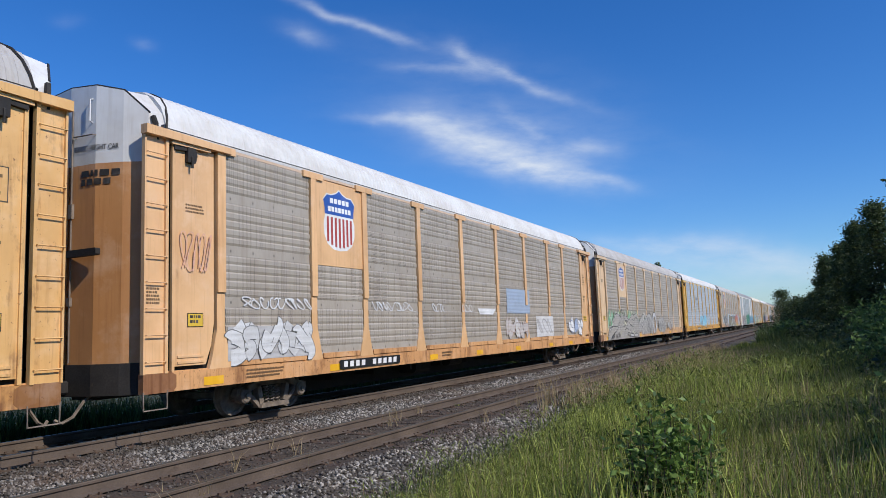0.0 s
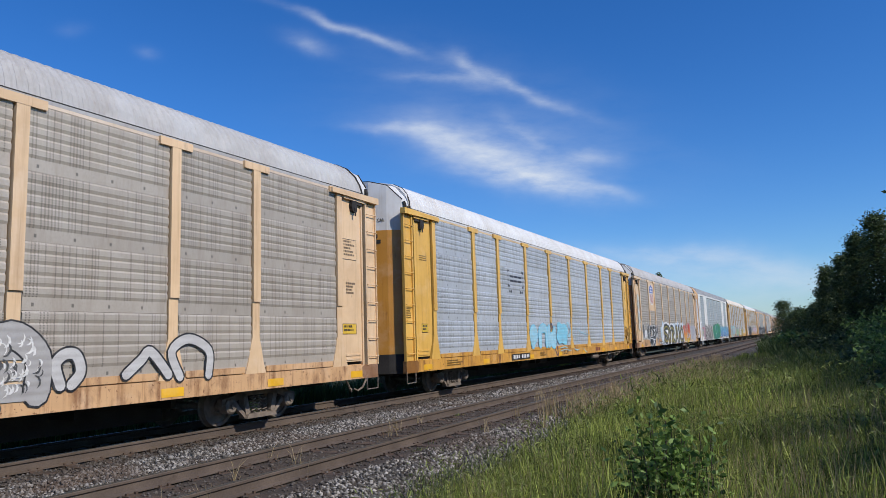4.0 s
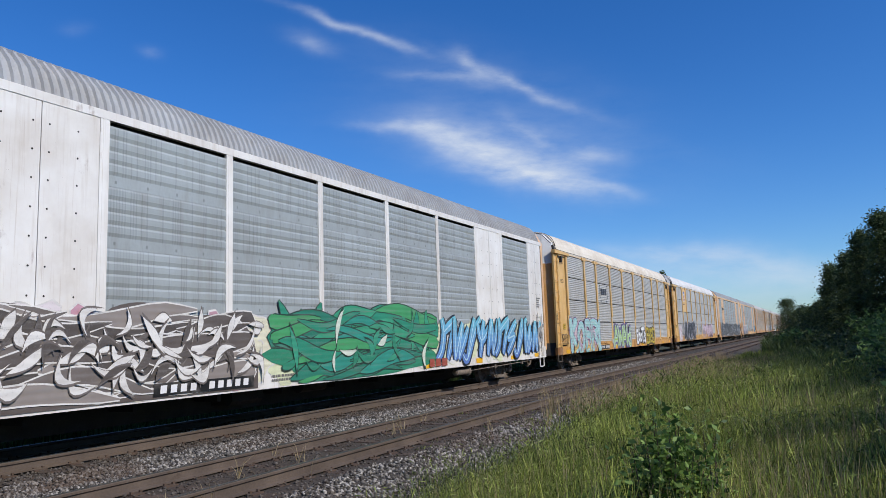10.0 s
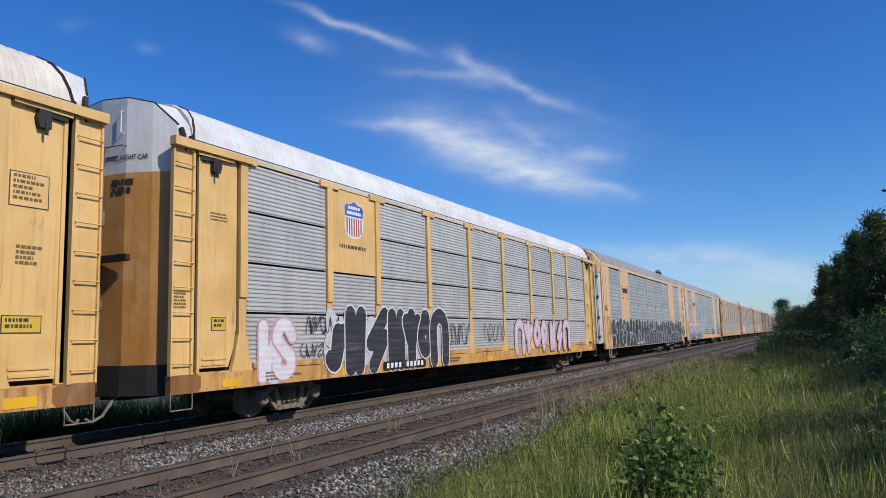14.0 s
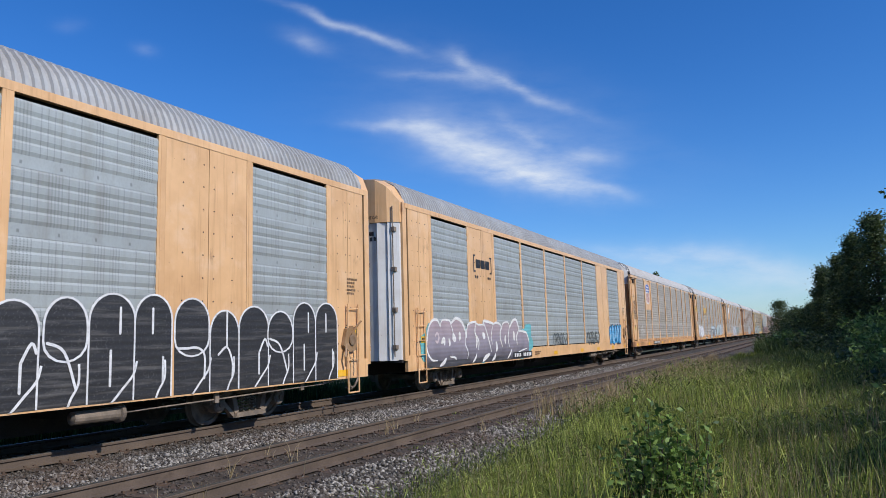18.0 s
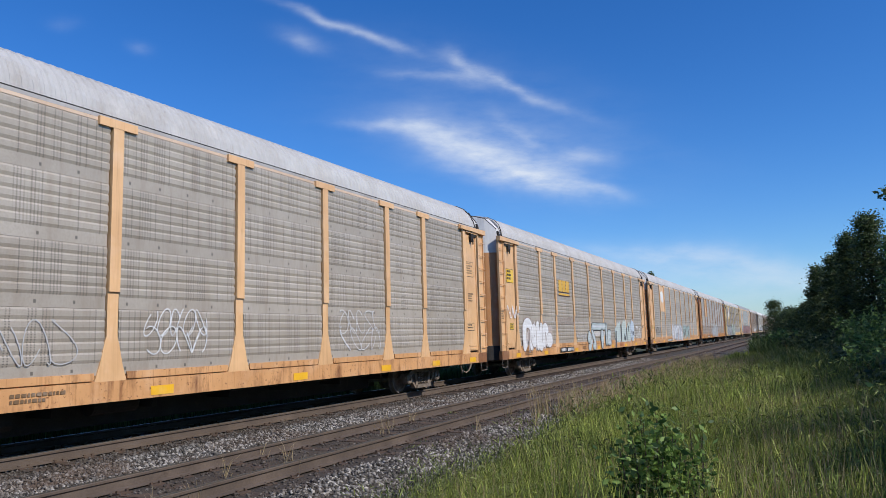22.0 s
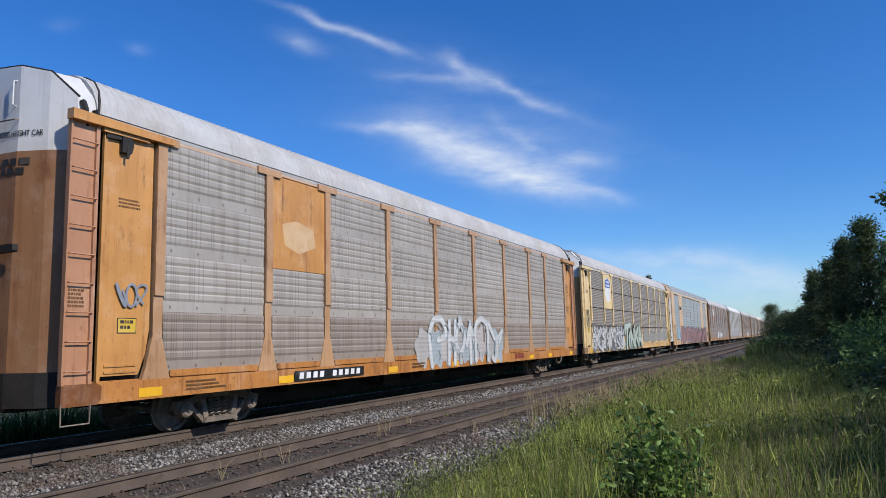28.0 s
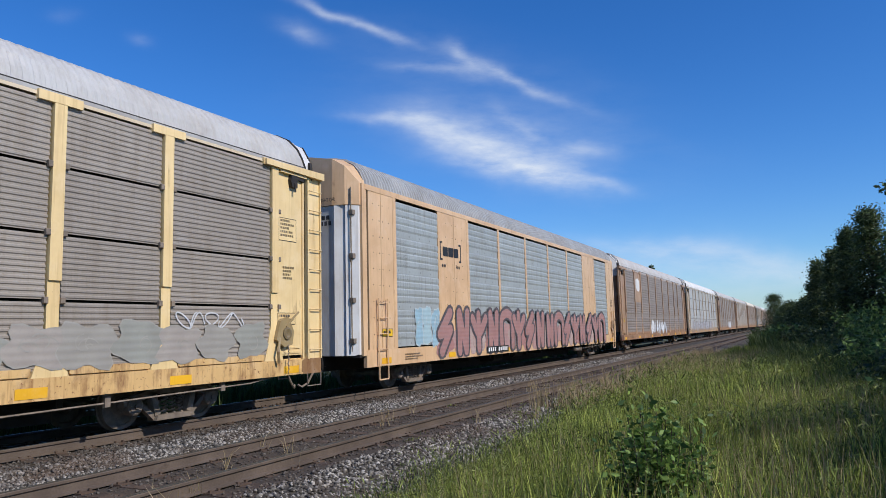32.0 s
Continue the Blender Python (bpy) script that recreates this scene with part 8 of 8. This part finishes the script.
grass_zone("dry_grass", "pale dry seed heads in the verge", -6.0, 2.0, 16, 40, 8000, 0.55, 1.0, 0.006, 0.25, M_STRAW, near_edge, 34, 0.3)
grass_zone("dry_grass", "pale tan seed heads along the edge of the verge", -5.6, -2.0, 21, 36, 5000, 0.7, 1.05, 0.009, 0.25, M_STRAW, near_edge, 47, 0.3)
weed_edge = lambda x, y, g: (x > verge_line(x, y) + g.exponential(0.18, len(x)) - 0.45 * (g.random(len(x)) < 0.25)) & (x > -0.42 * y - 2.5)
grass_zone("verge_weeds", "dull green weeds where the grass meets the ballast", -5.3, -2.3, 3.4, 10, 26000, 0.10, 0.42, 0.0060, 0.8, M_DULLGRASS, weed_edge, 51, 0.10)
grass_zone("verge_weeds", "dull green weeds where the grass meets the ballast", -5.7, -2.6, 10, 24, 26000, 0.14, 0.48, 0.0095, 0.8, M_DULLGRASS, weed_edge, 52, 0.12)
# the dark tone here adds painted shade to that of the trees
grass_zone("verge_weeds", "tall weeds with the shade of the verge trees in their colour", 0.1, 3.4, 5.5, 22, 32000, 0.35, 0.95, 0.010, 0.5, M_DARKGRASS, lambda x, y, g: x > 0.75 - 0.02 * y + 0.5 * patch_noise(x, y, 1.1, 8), 48, 0.12)
grass_zone("verge_weeds", "tall weeds with the shade of the verge trees in their colour", -2.4, 5.0, 22, 46, 34000, 0.4, 1.15, 0.017, 0.5, M_DARKGRASS, lambda x, y, g: x > 1.3 - 0.07 * y + 0.7 * patch_noise(x, y, 0.8, 8), 49, 0.15)
grass_zone("verge_weeds", "tall weeds on the far side of the main track", -16.3, -14.5, -4, 70, 52000, 0.7, 1.5, 0.016, 0.35, M_DARKGRASS, None, 15, 0.15)


def leaves_mesh(name, centres, size, material, rng, flat=0.4, wide=0.5):
    """Small pointed leaves turned at random."""
    n = len(centres)
    d = rng.normal(size=(n, 3))
    d[:, 2] *= flat
    d /= np.linalg.norm(d, axis=1)[:, None]
    e = np.cross(d, rng.normal(size=(n, 3)))
    e /= np.linalg.norm(e, axis=1)[:, None]
    s = (size * rng.uniform(0.6, 1.3, n))[:, None]
    v = np.stack([centres - d * s, centres + e * s * wide, centres + d * s, centres - e * s * wide], 1).reshape(-1, 3)
    f = np.arange(n, dtype=np.int32)[:, None] * 4 + np.arange(4)[None]
    return quick_mesh(name, v, f, material)


def herb_zone(x0, x1, y0, y1, count, h0, h1, size, seed):
    """Narrow leaves at all angles among the blades."""
    rng = np.random.default_rng(seed)
    x, y = rng.uniform(x0, x1, count), rng.uniform(y0, y1, count)
    keep = near_edge(x, y, rng)
    x, y = x[keep], y[keep]
    top = rng.uniform(h0, h1, len(x)) * (1 + 0.3 * patch_noise(x, y, 0.9, 11))
    pts = np.stack([x, y, ground_height(x, y) + top], 1)
    ob = new("verge_herbs", leaves_mesh("verge_herbs", pts, size * 1.35, M_GRASS, rng, 1.6, 0.11))
    tagged(ob, "mixed green herbs and leaves among the verge grass", "grass", kind="stuff")


herb_zone(-5.0, 1.5, 3.2, 10, 34000, 0.10, 0.62, 0.034, 91)
herb_zone(-5.3, 2.0, 10, 18, 30000, 0.12, 0.70, 0.048, 92)
herb_zone(-5.8, 3.0, 18, 34, 26000, 0.2, 0.8, 0.075, 93)


def make_tree(name, label, x, y, height, spread, clumps, per, leaf, material, seed, pointed=0.0, low=0.15, category="tree"):
    """A tapered trunk with limbs; leaves hang in clumps at their ends."""
    rng = np.random.default_rng(seed)
    z0 = float(ground_height(np.array(x), np.array(min(y, 400)))) - 0.1
    tree = tagged(new(name), label, category)
    tree.location = (x, y, z0)
    s = Shape()
    r0 = 0.018 * height + 0.02
    s.lathe([(0, r0 * 1.3), (0.08 * height, r0), (0.5 * height, r0 * 0.6), (0.92 * height, r0 * 0.12)], 8, "z")
    cs = []
    for k in range(clumps):
        u = low + (1 - low) * rng.random() ** 0.8
        a = rng.uniform(0, 2 * np.pi)
        width = spread * ((1 - u) ** (0.5 + 0.5 * pointed) * (1 - 0.5 * pointed) + 0.5 * pointed * (1 - u) + 0.10)
        if not pointed:
            width = spread * math.sqrt(max(0.04, 1 - ((u - 0.45) / 0.58) ** 2))
        r = width * rng.uniform(0.35, 1.0)
        p = np.array([math.cos(a) * r, math.sin(a) * r, u * height])
        cs.append(p)
        if k % 2 == 0:
            q = np.array([0, 0, max(0.1, (u - 0.14)) * height])
            s.tube([q, (q + p) / 2 + np.array([0, 0, 0.04 * height]), p], r0 * 0.22, 4)
    part("trunk", s, M_BARK, tree)
    cs = np.array(cs)
    big = spread * 0.19
    pts = np.repeat(cs, per, 0) + rng.normal(size=(clumps * per, 3)) * np.array([big, big, big * 0.7])
    ob = new("crown", leaves_mesh("crown", pts, leaf, material, rng))
    ob.parent = tree
    return tree


# the dark stand beside the line, and thinner growth further off
for k, (x, y, h, w, tip) in enumerate(((0.75, 80, 4.2, 1.3, 0.3), (1.35, 60, 6.1, 1.3, 0.5), (2.35, 55, 6.4, 1.4, 0.5), (3.0, 52, 7.6, 1.3, 0.7), (4.0, 50, 8.1, 1.6, 0.7), (5.3, 48, 6.3, 1.7, 0.5), (6.6, 50, 6.4, 1.9, 0.5))):
    make_tree("tree", "dark bushy evergreen in the stand beside the line", x, y, h, w, 170, 130, 0.075, M_DARKLEAF, 21 + k, tip, 0.02)
for k, (x, y, h, w) in enumerate(((-5.6, 190, 8.2, 3.4), (-1.85, 150, 5.6, 2.8), (-0.6, 115, 4.2, 2.0), (0.2, 100, 4.2, 1.8), (-3.6, 170, 5.0, 2.2))):
    make_tree("tree", "distant green tree where the line passes out of sight", x, y, h, w, 90, 90, 0.15, M_DARKLEAF, 30 + k, 0.2, 0.03)

make_tree("tree", "far conifer top seen over the train", -26.6, 148, 14.6, 1.9, 60, 50, 0.22, M_DARKLEAF, 41, 0.8, 0.3)
# growth on the sunny side, out of the way, that shades the verge
for k in range(19):
    y = 3.0 + 2.3 * k
    h = float(np.interp(y, (7, 20, 26, 33, 45), (4.5, 4.9, 6.2, 7.6, 9.0)))
    make_tree("tree", "leafy tree on the verge that shades the grass", 5.8 + 0.5 * math.sin(k * 1.9), y, h + 0.3 * math.sin(k * 2.7), 1.9, 60, 36, 0.13, M_LEAF, 60 + k, 0.1, 0.02)


def make_bush(name, label, x, y, height, spread, stems, per, leaf, material, seed):
    """Upright stems with broad leaves set along them."""
    rng = np.random.default_rng(seed)
    z0 = float(ground_height(np.array(x), np.array(y))) - 0.04
    bush = tagged(new(name), label, "shrub")
    bush.location = (x, y, z0)
    s, pts = Shape(), []
    for k in range(stems):
        a, r = rng.uniform(0, 6.28), spread * math.sqrt(rng.random())
        tip = np.array([math.cos(a) * r, math.sin(a) * r, height * rng.uniform(0.55, 1.0) * (1 - 0.35 * (r / spread) ** 2)])
        foot = tip * np.array([0.45, 0.45, 0])
        s.tube([foot, foot + (tip - foot) * 0.5, foot + (tip - foot) * 0.92], 0.004, 4)
        u = 0.12 + 0.88 * rng.random(per) ** 0.85
        pts.append(foot + (tip - foot) * u[:, None] + rng.normal(size=(per, 3)) * 0.07)
    part("stem", s, M_BARK, bush)["kind"] = "stuff"
    ob = new("foliage", leaves_mesh("foliage", np.concatenate(pts), leaf, material, rng, 0.7))
    ob.parent = bush


make_bush("shrub", "broad-leaved green shrub standing in the grass", -1.27, 6.5, 1.46, 0.36, 46, 66, 0.038, M_SHRUB, 71)
make_bush("shrub", "small broad-leaved shoot beside the shrub", -0.92, 6.7, 1.38, 0.12, 9, 46, 0.036, M_SHRUB, 72)
for k, (x, y, h, w) in enumerate(((1.5, 13, 0.9, 0.7), (1.7, 17, 1.2, 0.9), (1.9, 21, 1.5, 1.1), (1.2, 25, 1.2, 0.9), (2.4, 26, 1.9, 1.3), (1.1, 31, 1.3, 1.1), (2.6, 32, 2.3, 1.5), (1.0, 38, 1.7, 1.4), (2.8, 39, 2.7, 1.7), (0.2, 45, 1.8, 1.5), (-1.0, 56, 2.0, 1.8), (-2.2, 72, 2.2, 2.2))):
    make_bush("shrub", "dark tangled undergrowth below the trees", x, y, h, w, 90, 40, 0.042 + 0.0013 * y, (M_LEAF, M_DARKLEAF)[k % 2], 80 + k)
grass_zone("dry_weeds", "dry brown weed stalks between the siding rails", -8.3, -5.7, 4, 30, 420, 0.12, 0.5, 0.006, 0.6, M_STRAW, None, 16)
grass_zone("dry_weeds", "dry pale stalks at the edge of the ballast", -5.7, -4.2, 15, 48, 5000, 0.4, 0.8, 0.007, 0.35, M_STRAW, None, 17)
grass_zone("green_weeds", "small green weeds in the ballast", -8.2, -5.2, 4, 40, 500, 0.05, 0.16, 0.012, 0.9, M_GRASS, lambda x, y, r: patch_noise(x, y, 2.0, 5) > 0.25, 18)


def make_twig():
    """A leafy bough reaching out from the shade trees."""
    rng = np.random.default_rng(99)
    twig = tagged(new("bough"), "leafy bough hanging out over the verge", "branch")
    path = [(7.3, 31.0, 5.2), (5.2, 30.4, 6.1), (3.8, 30.0, 6.35), (3.05, 29.9, 6.25)]
    part("stem", Shape().tube(path, 0.035, 5), M_BARK, twig)
    a = np.array(path)
    u = rng.random(420) ** 1.4
    pts = np.stack([np.interp(u, (0, 0.3, 0.65, 1), a[::-1, k]) for k in range(3)], 1) + rng.normal(size=(420, 3)) * 0.16
    ob = new("foliage", leaves_mesh("foliage", pts, 0.10, M_DARKLEAF, rng, 0.7))
    ob.parent = twig


make_twig()


def motions():
    """The train runs past at some twelve metres a second, a little faster towards the end."""
    rows = ((0, 8.20), (1, -3.76), (2.2, -18.65), (3, -28.28), (6, -64.66), (7, -76.80), (8, -88.50), (9, -100.72), (10, -113.39), (11, -125.65), (12, -137.38), (13, -150.05), (14, -162.23), (17, -199.20), (18, -211.53), (19, -223.47), (20, -235.83), (21, -248.57), (22, -260.92), (23, -272.91), (24, -285.35), (25, -298.17), (28, -335.02), (29, -347.93), (30, -360.28), (31, -372.37), (32, -384.36))
    for number, car in enumerate(TRAIN):
        walk(car, [(t, pose(TRAIN_X, s + PITCH * (number - 1) + SLACK.get(number, 0.0), 0)) for t, s in rows])
    # wheels roll on the rails: all leading and all trailing wheelsets of a truck turn alike
    step = 1 / 30
    run = [np.interp(k * step, [r[0] for r in rows], [r[1] for r in rows]) for k in range(32 * 30 + 1)]
    for k in (0, 1):
        first = WHEELSETS[0][k]
        y = first.location.y
        walk(first, [(i * step, pose(0, y, 0.4185, math.degrees((run[i] - run[0]) / -0.4185) % 360)) for i in range(len(run))])
        for pair in WHEELSETS[1:]:
            data = pair[k].animation_data_create()
            data.action = first.animation_data.action
            data.action_slot = first.animation_data.action_slot
            pair[k].rotation_mode = "QUATERNION"


SLACK = {}
motions()
